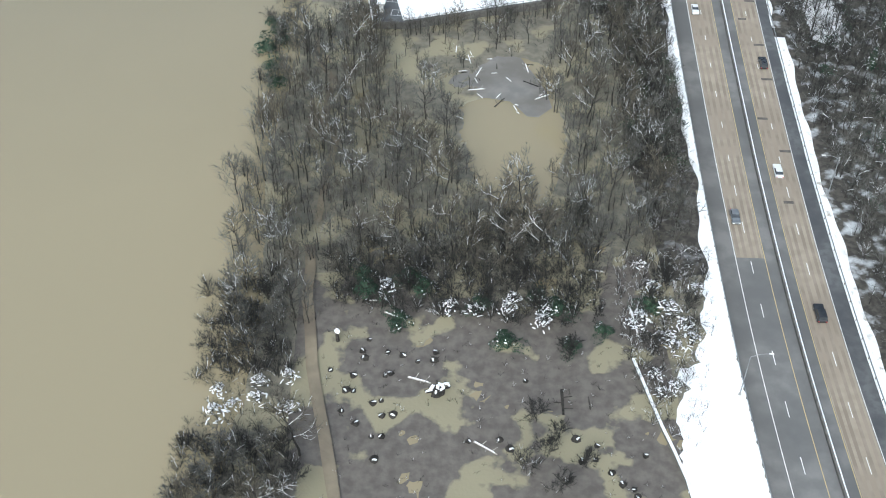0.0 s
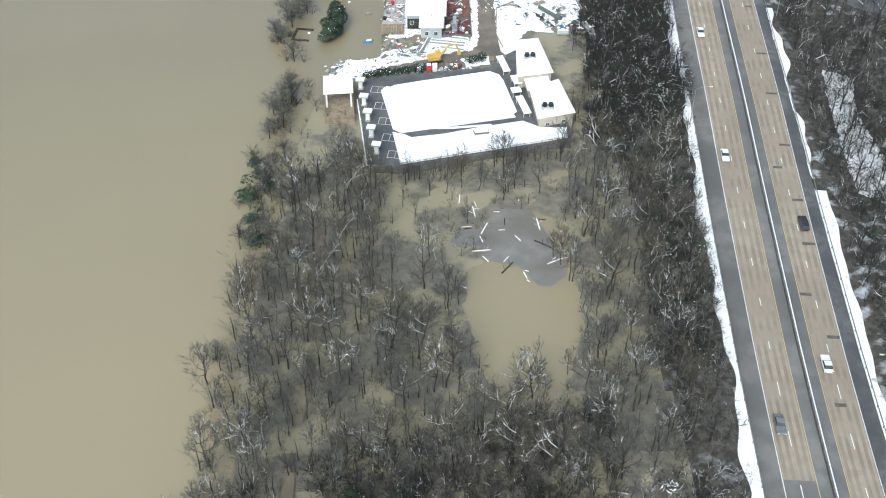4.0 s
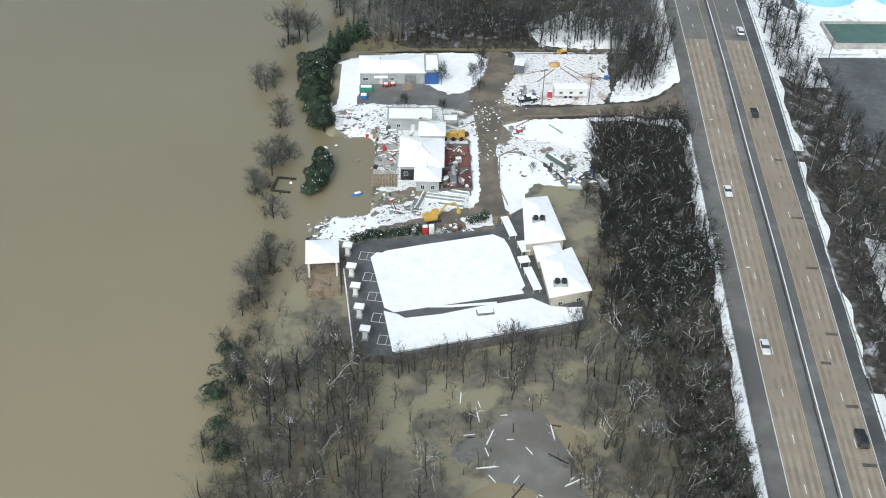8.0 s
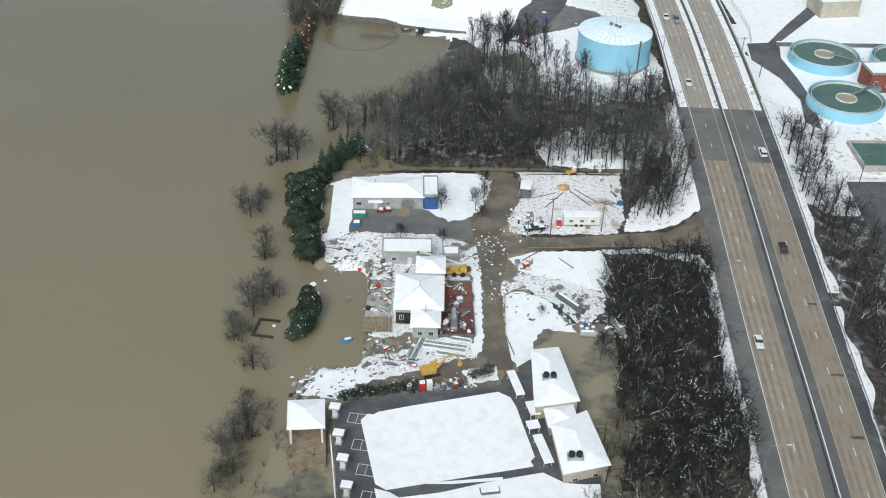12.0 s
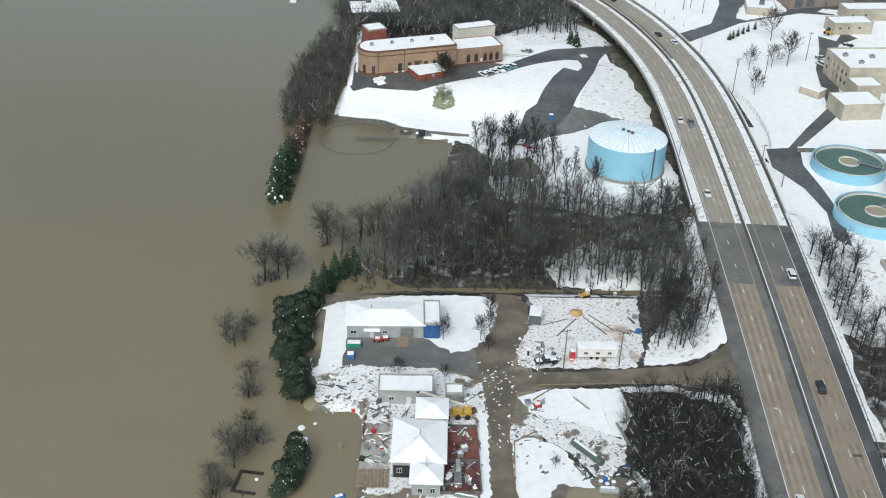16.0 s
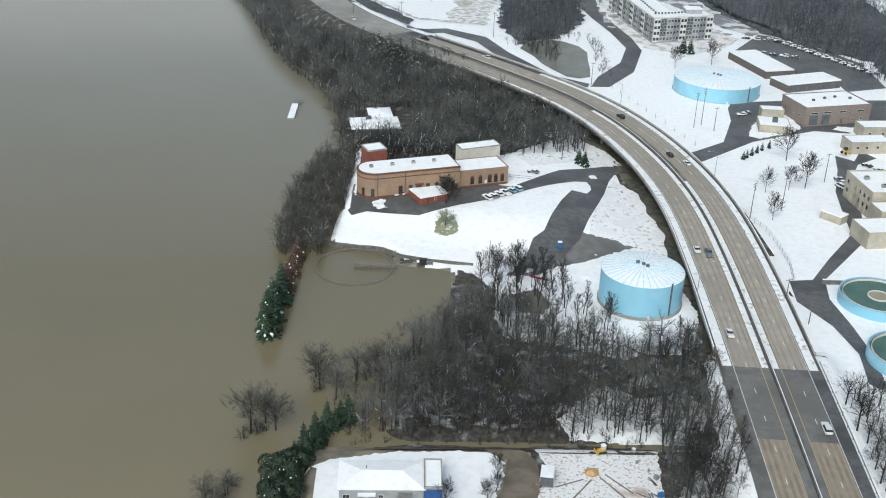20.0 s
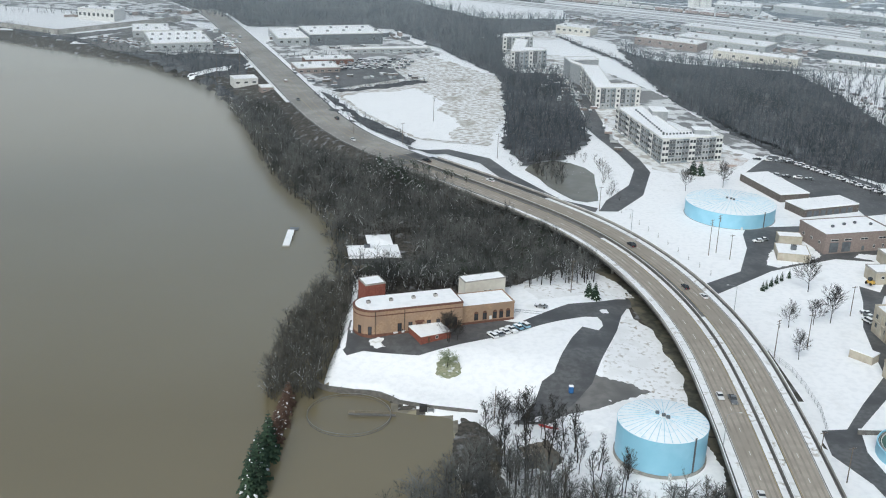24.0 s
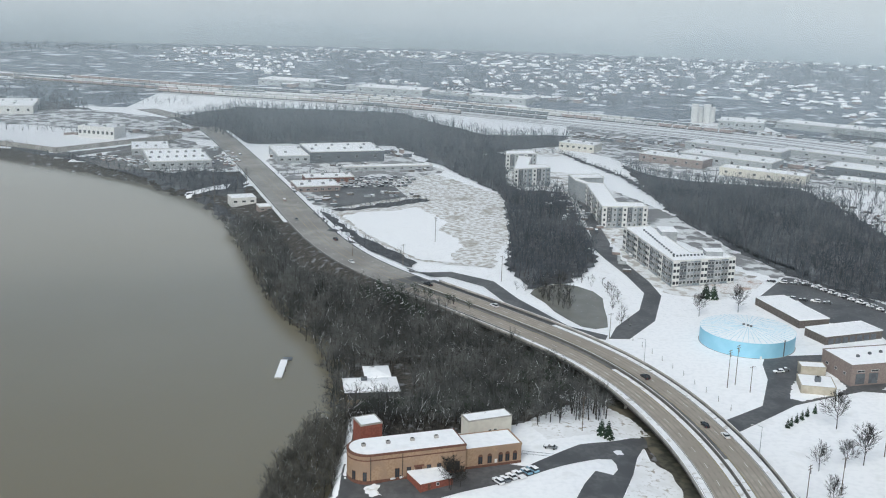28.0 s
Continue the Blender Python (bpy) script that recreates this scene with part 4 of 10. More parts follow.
wood("woodland", scatter(eaststrip, 5.8, rng, lambda x, y: road_dist([x], [y])[0][0] > 15.5 and y > 213), [ROUND[1], ROUND[3], ROUND[0], TRUNKY[1], BUSHY[1]], rng, "leafless trees with snowy branches east of the highway", 0.6, 0.95, mats=(BARK, TWIGDARK))
northbank = [(-32, 600), (-33, 640), (-38, 668), (-51, 700), (-67, 732), (-80, 768), (-104, 850), (-122, 905), (-112, 915), (-85, 870), (-66, 800), (-40, 768), (-20, 745), (6, 726), (30, 700), (52, 668), (70, 625), (74, 600), (52, 592), (36, 588), (30, 580), (-10, 585)]
wood("woodland", scatter(northbank, 7.0, rng, lambda x, y: road_dist([x], [y])[0][0] < -16 and not (-28 < x < 0 and 612 < y < 648)), [ROUND[0], ROUND[2], ROUND[3]], rng, "dark leafless riverside wood below the bridge", 0.75, 1.2, mats=(BARK, TWIGGREY))
bankw = [(-46, 508), (-30, 512), (-27, 545), (-22, 572), (-27, 600), (-38, 600), (-42, 580), (-47, 550)]
wood("woodland", scatter(bankw, 3.9, rng), [ROUND[0], ROUND[2], ROUND[3], SLIM[2]], rng, "grey leafless trees along the flooded bank", 0.6, 0.95, mats=(BARK, TWIG))
grove(broad_src, [(-36.7, 293.7), (-34.4, 297), (-39, 290), (-35.5, 300.5), (-36, 284), (-39, 279), (-40.4, 326), (-42.2, 330), (-39.7, 340), (-36.2, 341.5), (-34, 343), (-38, 335), (-46.5, 383), (-42, 385.5), (-44, 379)], rng, 0.6, 0.85, "trees standing in the river")
grove([broad_src[0], broad_src[1]], [(-35.8, 316), (-37.9, 359), (-38.5, 366), (-34.5, 271)], rng, 0.55, 0.75, "trees standing in the river")
grove(broad_src, [(-40.2, 410), (-34, 411), (-37, 414), (-24.4, 430), (-26, 436), (-15, 434), (-10, 439), (-20, 425)], rng, 0.95, 1.3, "trees standing in the river")
rust_src = [tree_thing("conifer", conifer(86 + s, 9, 2.4, 0.05), (BARK, mat("rust_tinged_needles", (0.075, 0.045, 0.035), (0.11, 0.07, 0.05), 0.8, 0.8, 0.2)), "rust-tinged conifer flecked with snow in the flooded row") for s in range(2)]
grove(rust_src, [(-38, 508), (-38.5, 503), (-39.5, 499), (-38, 495), (-40, 492), (-39, 486)], rng, 0.7, 1.15, "conifers in a flooded row")
grove(con_src, [(-40.5, 482), (-40, 477), (-42, 472), (-41, 466), (-42.5, 462), (-42.5, 456), (-40.5, 458)], rng, 1.0, 1.5, "conifers in a flooded row")
grove([con_src[0], con_src[2]], [(-24, 410), (-22, 406), (-26, 402), (-25, 398), (-19, 412), (-28, 398), (-16, 415), (-21, 411), (-23, 403), (-18, 416)], rng, 0.65, 0.95, "conifers by the white office")
grove(ever_src, [(-28, 390), (-29, 384), (-28.5, 378), (-29, 372), (-28, 366), (-26.5, 361), (-25.5, 357), (-30, 395), (-31, 380), (-31.5, 388), (-30, 374), (-29, 369), (-27, 363), (-25.6, 330), (-25, 336), (-24, 333), (-27, 327), (-31, 392), (-32, 384), (-27.5, 359.5), (-30.5, 377), (-28, 395), (-29.5, 366)], rng, 0.9, 1.25, "evergreens along the yard edge")
for o in bare_src + broad_src + bush_src + con_src + ever_src + rust_src:
    for c in list(o.children_recursive):
        bpy.data.objects.remove(c)
    bpy.data.objects.remove(o)


SNOWRED = mat("snow_with_reddish_mud", (0.75, 0.75, 0.76), (0.42, 0.35, 0.31), 1.3, 0.8, 0.4, (0.46, 0.36, 0.31), 0.12, 0.53, 0.66, lo3=0.57, hi3=0.66, det=9)


# ---- ground surfaces ----
drape("pavement", [(15.5, 378), (17, 366), (24, 370), (28, 379), (30.5, 388), (30.8, 397), (27, 404), (20, 407), (-6, 405.5), (-22, 404), (-20, 400.5), (-6, 402), (18, 402.6), (23.5, 398.5), (21.5, 387), (18.5, 380)], 0.05, MUDROAD, "wet muddy loop lane behind the white office", 2.5)
drape("pavement", [(-17, 383.6), (2, 383.6), (8, 379), (11, 375.5), (16, 377), (16, 366), (7, 369), (-4, 368.5), (-17, 369)], 0.06, SHOULDER, "wet grey asphalt yard before the white office", 2.5)
drape("snow", [(57.5, 371.6), (59.0, 377), (62, 384), (66, 391), (70, 396), (76, 400), (80.6, 411), (82.2, 411.5), (81, 398), (79.6, 385.5), (79.2, 379), (77, 374.5), (73.7, 371.6), (68.4, 373), (63, 372)], 0.16, SNOWTHIN, "snow among saplings at the access road corner", 2)
drape("snow", [(57.2, 371.0), (63, 371.4), (68.2, 372.4), (73.6, 370.9), (77.6, 374), (79.8, 378.5), (80.4, 386), (82.2, 402), (80.4, 402), (78.6, 388), (77.6, 380), (75, 376), (71.6, 374), (68, 375.2), (62, 374.2), (57.6, 374)], 0.22, SNOW, "ploughed snow bank along the access road", 1.6)
drape("snow", [(50, 362.2), (63.2, 362.8), (70.6, 357.9), (73.6, 352.5), (75.2, 345), (75.9, 336), (74.7, 336), (73.4, 345), (71.2, 352), (68, 357), (62.9, 360.6), (50, 360.4)], 0.2, SNOW, "snow bank round the thicket corner", 1.6)
drape("snow", [(-25.4, 306.4), (-23.4, 309), (-21.7, 312.7), (-18.6, 316.6), (-13.1, 316.8), (-9.9, 313.6), (-8, 311), (-10.7, 308.8), (-15.3, 306.2), (-17.9, 304.6)], 0.16, SNOW, "clean snow heap behind the pavilion", 2)
drape("snow", [(-20.5, 356.8), (-18.6, 364.3), (-14.8, 369.4), (-8, 369), (-8.6, 366), (-12, 362), (-11, 357.5), (-15, 355)], 0.14, SNOWTHIN, "snow lying over the rubble heap", 2)
drape("snow", [(40, 408), (52, 407), (62, 406), (70, 402), (76, 414), (74, 430), (62, 426), (52, 432), (44, 424), (38, 416)], 0.1, SNOWTHIN, "thin snow between the trunks of the northern wood", 2.5)
drape("snow", [(29, 472.7), (34, 468), (41, 468.4), (46.6, 457), (59.6, 452.3), (64.9, 446), (60, 444), (52, 446.9), (44, 451), (37.8, 454.5), (28, 460)], 0.14, SNOWTHIN, "thin snow on the wood's edge below the tank", 2.5)
drape("pavement", [(115, 1042), (126, 1055), (122, 990), (117, 916), (116, 868), (112, 830), (105, 842), (108, 900), (111, 949)], 0.3, ASPHALT, "wet asphalt drive between the apartment blocks", 8)
drape("ground_patch", [(-130, 1140), (-84, 1200), (-20, 1190), (20, 1110), (12, 1085), (-30, 1050), (-9, 993), (-58, 945), (-80, 960), (-104, 1030)], 0.22, TOWNYARD, "snow-patched yards round the roadside warehouses", 14)
drape("ground_patch", [(180, 1175), (215, 1100), (305, 1070), (430, 1060), (520, 1040), (480, 1160), (330, 1300), (160, 1400), (140, 1265)], 0.22, TOWNYARD, "snow-patched yards of the railway works", 20)
drape("ground_patch", [(-268, 1150), (-190, 1060), (-150, 1090), (-190, 1200), (-230, 1250), (-330, 1310), (-460, 1330), (-470, 1420), (-330, 1420), (-250, 1330)], 0.22, TOWNYARD, "snow-patched yards of the riverside works", 20)
drape("pavement", [(-284, 1126), (-235, 1174), (-222, 1120), (-208, 1092), (-230, 1076), (-250, 1085)], 0.75, SHOULDER, "flooded grey car park by the river", 10)
drape("snow", [(-372, 1262), (-315, 1250), (-275, 1256), (-236, 1244), (-262, 1192), (-298, 1154), (-312, 1158), (-380, 1210)], 0.5, SNOW, "smooth snow inside the flood wall", 14)
drape("snow", [(-170, 1003), (-146, 1030), (-132, 1032), (-128, 1060), (-122, 1050), (-124, 1018), (-150, 1010), (-166, 994)], 0.5, SNOW, "snowy lane between the copse and the river", 6)
drape("pavement", [(424, 1345), (569, 1587), (562, 1590), (416, 1350)], 0.5, ROADGREY, "straight grey street into the far town", 20)
CHURN = mat("churned_snow_of_a_building_site", (0.74, 0.75, 0.76), (0.45, 0.43, 0.40), 0.16, 0.85, 0.2, (0.3, 0.285, 0.265), 0.06, 0.48, 0.6, lo3=0.58, hi3=0.64, det=10)
drape("ground_patch", [(100, 1030), (110, 900), (119, 860), (118, 800), (128, 762), (150, 752), (172, 770), (184, 800), (160, 850), (150, 905), (150, 1030), (128, 1110), (75, 1136), (64, 1060)], 0.04, CHURN, "churned snow round the unfinished apartment blocks", 10)
drape("ground_patch", [(-330, 1290), (-230, 1256), (-196, 1240), (-230, 1310), (-262, 1380), (-380, 1440), (-460, 1400), (-420, 1320)], 0.6, TOWNYARD, "snow-patched ground north of the flood wall", 16)
drape("ground_patch", [(60, 1225), (100, 1190), (136, 1200), (130, 1260), (160, 1330), (60, 1330), (10, 1290)], 0.3, CHURN, "thin snow before the railway", 12)
drape("snow", [(150, 1030), (172, 960), (186, 860), (205, 806), (195, 796), (182, 815), (172, 850), (150, 905), (152, 950), (140, 1020)], 0.25, TOWNYARD, "churned snow and dirt behind the apartments", 8)
drape("ground_patch", [(146, 772), (160, 766), (178, 776), (186, 790), (176, 800), (170, 786), (150, 780)], 0.28, SNOWRED, "disturbed reddish soil by the apartment corner", 4)
drape("snow", [(186.7, 637), (190, 641), (196, 640.4), (206, 641.5), (210, 638), (206, 634), (195, 633)], 0.2, SNOW, "kerbed snowy island before the plant building", 3)
drape("pavement", [(-76, 1016), (-23, 1046), (-9, 993), (-58, 948)], 0.62, ASPHALT, "wet asphalt of the car dealer's lot", 10)
drape("pavement", [(-268, 1150), (-231, 1223), (-205, 1112), (-226, 1080)], 0.62, ASPHALT, "wet car park before the supermarket", 12)
drape("pavement", [(-190, 1187), (-180, 1198), (-149, 1105), (-157, 1093), (-170, 1090)], 0.62, ASPHALT, "wet car park beside the supermarket", 12)
drape("pavement", [(-309, 1147), (-235, 1240), (-222, 1222), (-298, 1124)], 0.3, SHOULDER, "dark wet lane below the flood wall", 12)
drape("road", [(16, 326), (18, 345), (17, 365), (24, 368), (41, 368), (57, 370), (66, 371), (73.4, 369.4), (78, 373.6), (80.5, 379), (83, 388), (86.4, 386), (85, 342), (77.6, 341), (75.8, 353), (71.6, 359), (63.6, 364.4), (45, 363.4), (25, 360), (23.5, 352), (22, 345), (22, 328), (23, 313), (13, 312)], 0.12, MUDROAD, "brown muddy access road from the highway", 2.5)
drape("ground_patch", [(-22, 317), (-12, 319), (-4, 320), (5, 325), (14, 325), (16, 316), (22, 313), (12, 310), (-10, 308), (-20, 312)], 0.05, SNOWMUD, "churned mud and snow round the excavator", 2.5)
drape("ground_patch", [(-12.7, 308.6), (-6, 311.6), (1.5, 314), (9, 317.6), (14.5, 318), (17, 322), (21, 318), (21, 313), (15, 310.6), (9, 309.4), (4, 309), (-4, 308.2), (-11.3, 306.8)], 0.2, MUDROAD, "churned brown mud round the excavator", 2)
drape("snow", [(11, 313.6), (15, 315.2), (19, 315.2), (19.2, 311), (16, 309.8), (13, 309.2)], 0.3, SNOW, "heap of snow at the end of the hedge", 1.2)
drape("snow", [(15.3, 353), (17.6, 353), (17.2, 338), (16.6, 323), (14.6, 318), (13.4, 322), (15, 328), (15.2, 340)], 0.17, SNOW, "strip of clean snow beside the red terrace", 1.5)
drape("ground_patch", [(-22, 356), (-16, 353), (-11, 347), (-9, 326), (4, 322), (15, 326), (17, 345), (17, 364), (6, 369), (-14, 370), (-23, 366)], 0.10, SNOWMUD, "trampled snow and debris of the demolition yard", 2.5)
drape("ground_patch", [(17.5, 352), (26, 352), (38, 349), (48, 343), (47, 336), (40, 330), (36, 338), (28, 345), (23, 343), (20, 337)], 0.09, SNOWMUD, "muddy wheel tracks across the snow", 2.5)
drape("snow", [(30, 405), (61, 404), (58.5, 378), (55, 370), (38, 369.5), (27, 370), (26, 376), (30.5, 387), (33, 395)], 0.07, SNOWRED, "snow churned with reddish mud on the storage lot", 2.5)
drape("snow", [(25, 358), (32, 361.5), (50, 362), (51, 352), (47, 344), (36, 348), (28, 352)], 0.07, SNOW, "clean snow beside the access road", 3)
drape("snow", [(22.6, 342), (26, 344), (33, 341), (37, 333), (39, 328), (31, 329), (28, 323), (27, 316), (25, 313), (21.8, 320)], 0.07, SNOW, "smooth snow bank beside the pond", 3)
drape("snow", [(-26.6, 388), (-25.2, 393.7), (-18.2, 398.0), (-3.9, 400.8), (10.5, 401.6), (20, 401), (22.6, 397), (22.4, 393.5), (20.4, 386), (18.1, 380.7), (14.5, 376.2), (10, 375.5), (7.2, 378), (2.5, 382.6), (-15.9, 383.0), (-16.8, 372.6), (-17.5, 366), (-21.1, 362.5), (-23.5, 366), (-25.8, 376)], 0.085, SNOW, "deep clean snow round the white office", 3)
drape("pavement", [(-26, 550), (-25, 559), (-19, 556), (-17, 549), (-10, 545), (3, 549), (13, 553), (23, 562), (36.7, 557), (45.3, 564), (56.6, 574.5), (67.7, 580), (76, 586), (83, 588), (84, 582), (79, 578), (75.5, 570), (71.5, 556), (66, 541), (61.7, 529.6), (56.9, 516), (50, 506), (44, 500), (36, 497), (33, 500), (38, 508), (41, 517), (45.2, 521), (49.4, 533), (54, 545), (59, 555), (64.5, 553.5), (66.8, 558), (67, 562), (66, 565.5), (61.2, 564.2), (48.4, 556.9), (36.1, 549.5), (24.3, 543.2), (12.9, 537.6), (2, 533), (-16.5, 536.2), (-21.8, 534), (-26, 542)], 0.10, ASPHALT, "wet dark asphalt drive and parking by the brick building", 2.5)
drape("snow", [(67.5, 572.4), (70.8, 574), (71.3, 571.1), (68.4, 569.4)], 0.2, SNOW, "small snowy island in the drive", 1)
drape("snow", [(-15, 541), (-12, 544), (-9.5, 543), (-11, 540), (-9, 538), (-13, 537.5)], 0.16, SNOWTHIN, "snow left on the parking place", 1.5)
drape("pavement", [(146, 662), (150, 671), (183, 676), (230, 680), (230, 640), (192, 633), (178, 635), (160, 627), (146, 620), (112, 590), (110, 601), (133, 619), (143, 645)], 0.08, ASPHALT, "wet asphalt yard of the treatment plant", 4)
drape("snow", [(146, 626.5), (151, 639), (161, 656), (172, 655), (173, 638), (166, 631), (150, 624)], 0.16, SNOW, "snowy traffic island with a low kerb", 3)
drape("pavement", [(190, 612), (183, 600), (177, 606), (172, 589), (163, 566), (158, 543), (155, 527), (140, 507), (129, 491), (121, 490), (119, 476), (125, 461), (127, 445), (124, 430), (128, 425), (131, 445), (131, 461), (130, 478), (133, 491), (146, 507), (158, 522), (165, 544), (171, 573), (183, 596), (194, 604)], 0.08, ASPHALT, "wet asphalt lane through the treatment plant", 3)
drape("pavement", [(107, 885), (114, 857), (116, 831), (123, 785), (124, 759), (112, 717), (95, 690), (86, 690), (92, 707), (108, 734), (116, 763), (113, 795), (107, 830), (100, 885), (98, 960), (104, 1020), (110, 1020), (106, 960)], 0.08, ASPHALT, "wet curving drive below the apartment block", 5)
drape("pavement", [(174, 760), (200, 800), (216, 794), (240, 745), (236, 700), (213, 692), (213, 718), (196, 720), (193, 756)], 0.08, ASPHALT, "wet car park behind the low sheds", 5)
drape("pavement", [(126, 396), (150, 396), (160, 340), (140, 330), (122, 345)], 0.08, ASPHALT, "empty wet asphalt car park east of the highway", 5)
drape("snow", [(116, 425), (124, 470), (118, 480), (121, 491), (112, 500), (112, 420)], 0.05, SNOW, "snow verge below the clarifiers", 4)
drape("field", [(-57, 935), (-34, 1050), (12, 1090), (60, 1010), (68, 941), (50, 854), (40, 804), (0, 815), (-34, 876)], 0.3, FIELD, "snowy field with brown stubble showing through", 12)
drape("snow", [(-50, 925), (-38, 938), (-15, 946), (-2, 958), (10, 935), (18, 915), (13, 890), (24, 868), (26, 848), (18, 830), (20, 812), (0, 818), (-14, 845), (-34, 880)], 0.55, SNOW, "smooth snow on the near part of the field", 8)
drape("water", [(57, 757), (60, 766), (67, 773), (75, 777), (83, 773), (90, 764), (93, 752), (91, 735), (90, 720), (88, 706), (82, 703), (76, 706), (71, 716), (66, 728), (63, 742)], 0.12, INLET, "flooded inlet beside the apartment drive", 6)
drape("snow", [(62, 466), (72, 462), (83, 465), (84, 452), (76, 446), (67, 446), (58, 453)], 0.15, SNOWTHIN, "thin snow round the foot of the blue tank", 2.5)
drape("ground_patch", [(30, 497), (36.9, 503.9), (39.5, 511), (45, 514), (56.4, 521.5), (62, 519), (70, 516), (75, 512), (64, 506), (56, 502), (48, 500.5), (40, 496)], 0.085, SHOULDER, "wet grey turning place before the tank", 2)
drape("ground_patch", [(15, 501), (20, 497), (24, 490), (24.5, 470), (26, 458), (34, 452), (22, 460), (12, 468), (11, 480)], 0.1, LITTER, "dark leaf litter under the trees by the pond", 2)
drape("snow", [(26, 484), (30, 490), (39, 491), (48, 489), (61, 498), (72, 494), (84, 486), (86.5, 468), (83, 455), (74, 449), (66, 451), (54, 454), (41, 459), (34, 454), (27, 457), (25, 468)], 0.2, SNOW, "snow among the trees below the blue tank", 2)
drape("ground_patch", [(31, 483), (39.5, 487), (43, 476), (39.5, 470), (33, 472)], 0.28, MUDROAD, "muddy hollow in the snow by the tank", 2)
drape("ground_patch", [(60, 500), (84, 486), (88, 500), (88, 540), (85, 560), (78, 572), (74, 564), (70, 553), (66, 540), (62, 528), (60, 515)], 0.06, SNOWTHIN, "thin patchy snow beside the bridge", 4)
DITCH = mat("dark_wet_ditch", (0.05, 0.052, 0.042), (0.1, 0.095, 0.075), 0.4, 0.6, 0.3, (0.15, 0.135, 0.1), 0.1, lo3=0.52, hi3=0.62, det=8)
verge("ground_patch", -3.0, -16.2, 446, 628, 0.14, DITCH, "dark wet ditch under the bridge", 0.7)
verge("snow", -16.0, -27.0, 590, 640, 0.1, SNOWTHIN, "thin snow on the mound beside the bridge", 0.8)
drape("snow", [(40, 592), (50, 606), (58, 617), (70, 621), (80, 604), (84, 589), (76, 588), (65, 586), (54, 580), (46, 577)], 0.16, SNOWTHIN, "patchy snow on the mound behind the drive", 2.5)
drape("wood_floor", [(-27, 562), (-22, 572), (-8, 576), (6, 580), (17, 582), (30, 588), (40, 593), (50, 608), (44, 616), (0, 612), (-28, 612)], 0.18, LITTER, "dark leaf litter behind the brick building", 3)
drape("snow", [(-24, 606), (-14, 609), (-12, 606), (-22, 603)], 0.24, SNOW, "patch of snow in a glade behind the brick building", 2)
drape("snow", [(0, 607), (12, 610), (14, 607), (2, 604)], 0.24, SNOW, "patch of snow in a glade behind the brick building", 2)
drape("pavement", [(-6, 790), (18, 795), (40, 778), (50, 748), (70, 706), (86, 694), (84, 688), (66, 698), (44, 738), (34, 768), (16, 785), (-4, 780)], 0.25, ASPHALT, "wet slip road beside the bridge", 5)
drape("pavement", [(-95, 890), (-80, 856), (-69, 806), (-72, 788), (-76, 790), (-74, 806), (-84, 850), (-100, 888)], 0.3, ASPHALT, "narrow riverside lane", 5)
verge("snow", -14.45, -16.6, 150, 343, 0.13, SNOWTHIN, "patchy snow along the guardrail", 0.6)
verge("snow", -14.45, -15.2, 166, 343, 0.17, SNOW, "snow bank along the guardrail", 0.45)
verge("snow", -14.45, -18.5, 378, 436, 0.13, SNOW, "snow along the guardrail", 0.5)
verge("snow", 14.45, 16.9, 60, 255, 0.13, SNOWTHIN, "patchy snow along the eastern shoulder", 0.3)
verge("snow", 14.6, 15.9, 255, 338, 0.13, SNOWTHIN, "thin snow and dead grass along the eastern shoulder", 0.8)
verge("snow", 14.45, 16.9, 338, 436, 0.13, SNOWTHIN, "patchy snow below the eastern shoulder", 0.5)
verge("snow", 14.45, 15.5, 60, 255, 0.17, SNOW, "snow bank along the eastern shoulder", 0.2)
verge("snow", 14.7, 15.1, 255, 338, 0.17, SNOW, "broken snow bank along the eastern shoulder", 0.6)
verge("snow", 14.45, 15.6, 338, 436, 0.17, SNOW, "snow bank below the eastern shoulder", 0.3)
drape("snow", [(103, 250), (109, 246), (114, 262), (113, 282), (117, 300), (110, 304), (106, 280)], 0.2, SNOWTHIN, "snowy clearing among the trees east of the highway", 2.5)
drape("snow", [(43.6, 95), (57, 95), (57.4, 111), (58.6, 141), (59.3, 153), (60.0, 167), (57.9, 166), (56.0, 160), (55.1, 156), (53.4, 152), (54.2, 148), (50.8, 144), (51.6, 141.5), (48.0, 141.0), (47.0, 139), (48.6, 136), (46.0, 133), (44.8, 130), (45.4, 126), (44.2, 120), (44.6, 111)], 0.25, SNOW, "clean snow on the verge beside the highway", 3)

# ---- guardrails, lamps, poles ----
rail_post = mesh_np("post", [(a, b, c) for c in (0, 0.75) for a, b in ((-0.06, -0.06), (0.06, -0.06), (0.06, 0.06), (-0.06, 0.06))], [(0, 1, 5, 4), (1, 2, 6, 5), (2, 3, 7, 6), (3, 0, 4, 7), (4, 5, 6, 7)], [WOODPOLE])
for off, y0, y1 in ((-14.6, 100, 345), (-14.6, 385, 436), (14.6, 90, 436)):
    g = thing("guardrail", "galvanised steel guardrail with snow along the highway shoulder", "guardrail", 0, 0, 0)
    strip("rail", off - 0.05, off + 0.05, y0, y1, 0.75, STEEL, "", g, 0.32)
    for y in np.arange(y0 + 1, y1, 5.0):
        x, yy, z, h = road_at(y, off)
        part("post", rail_post, None, g, m=pose(x, yy, z - 0.1, 0, 0, h))


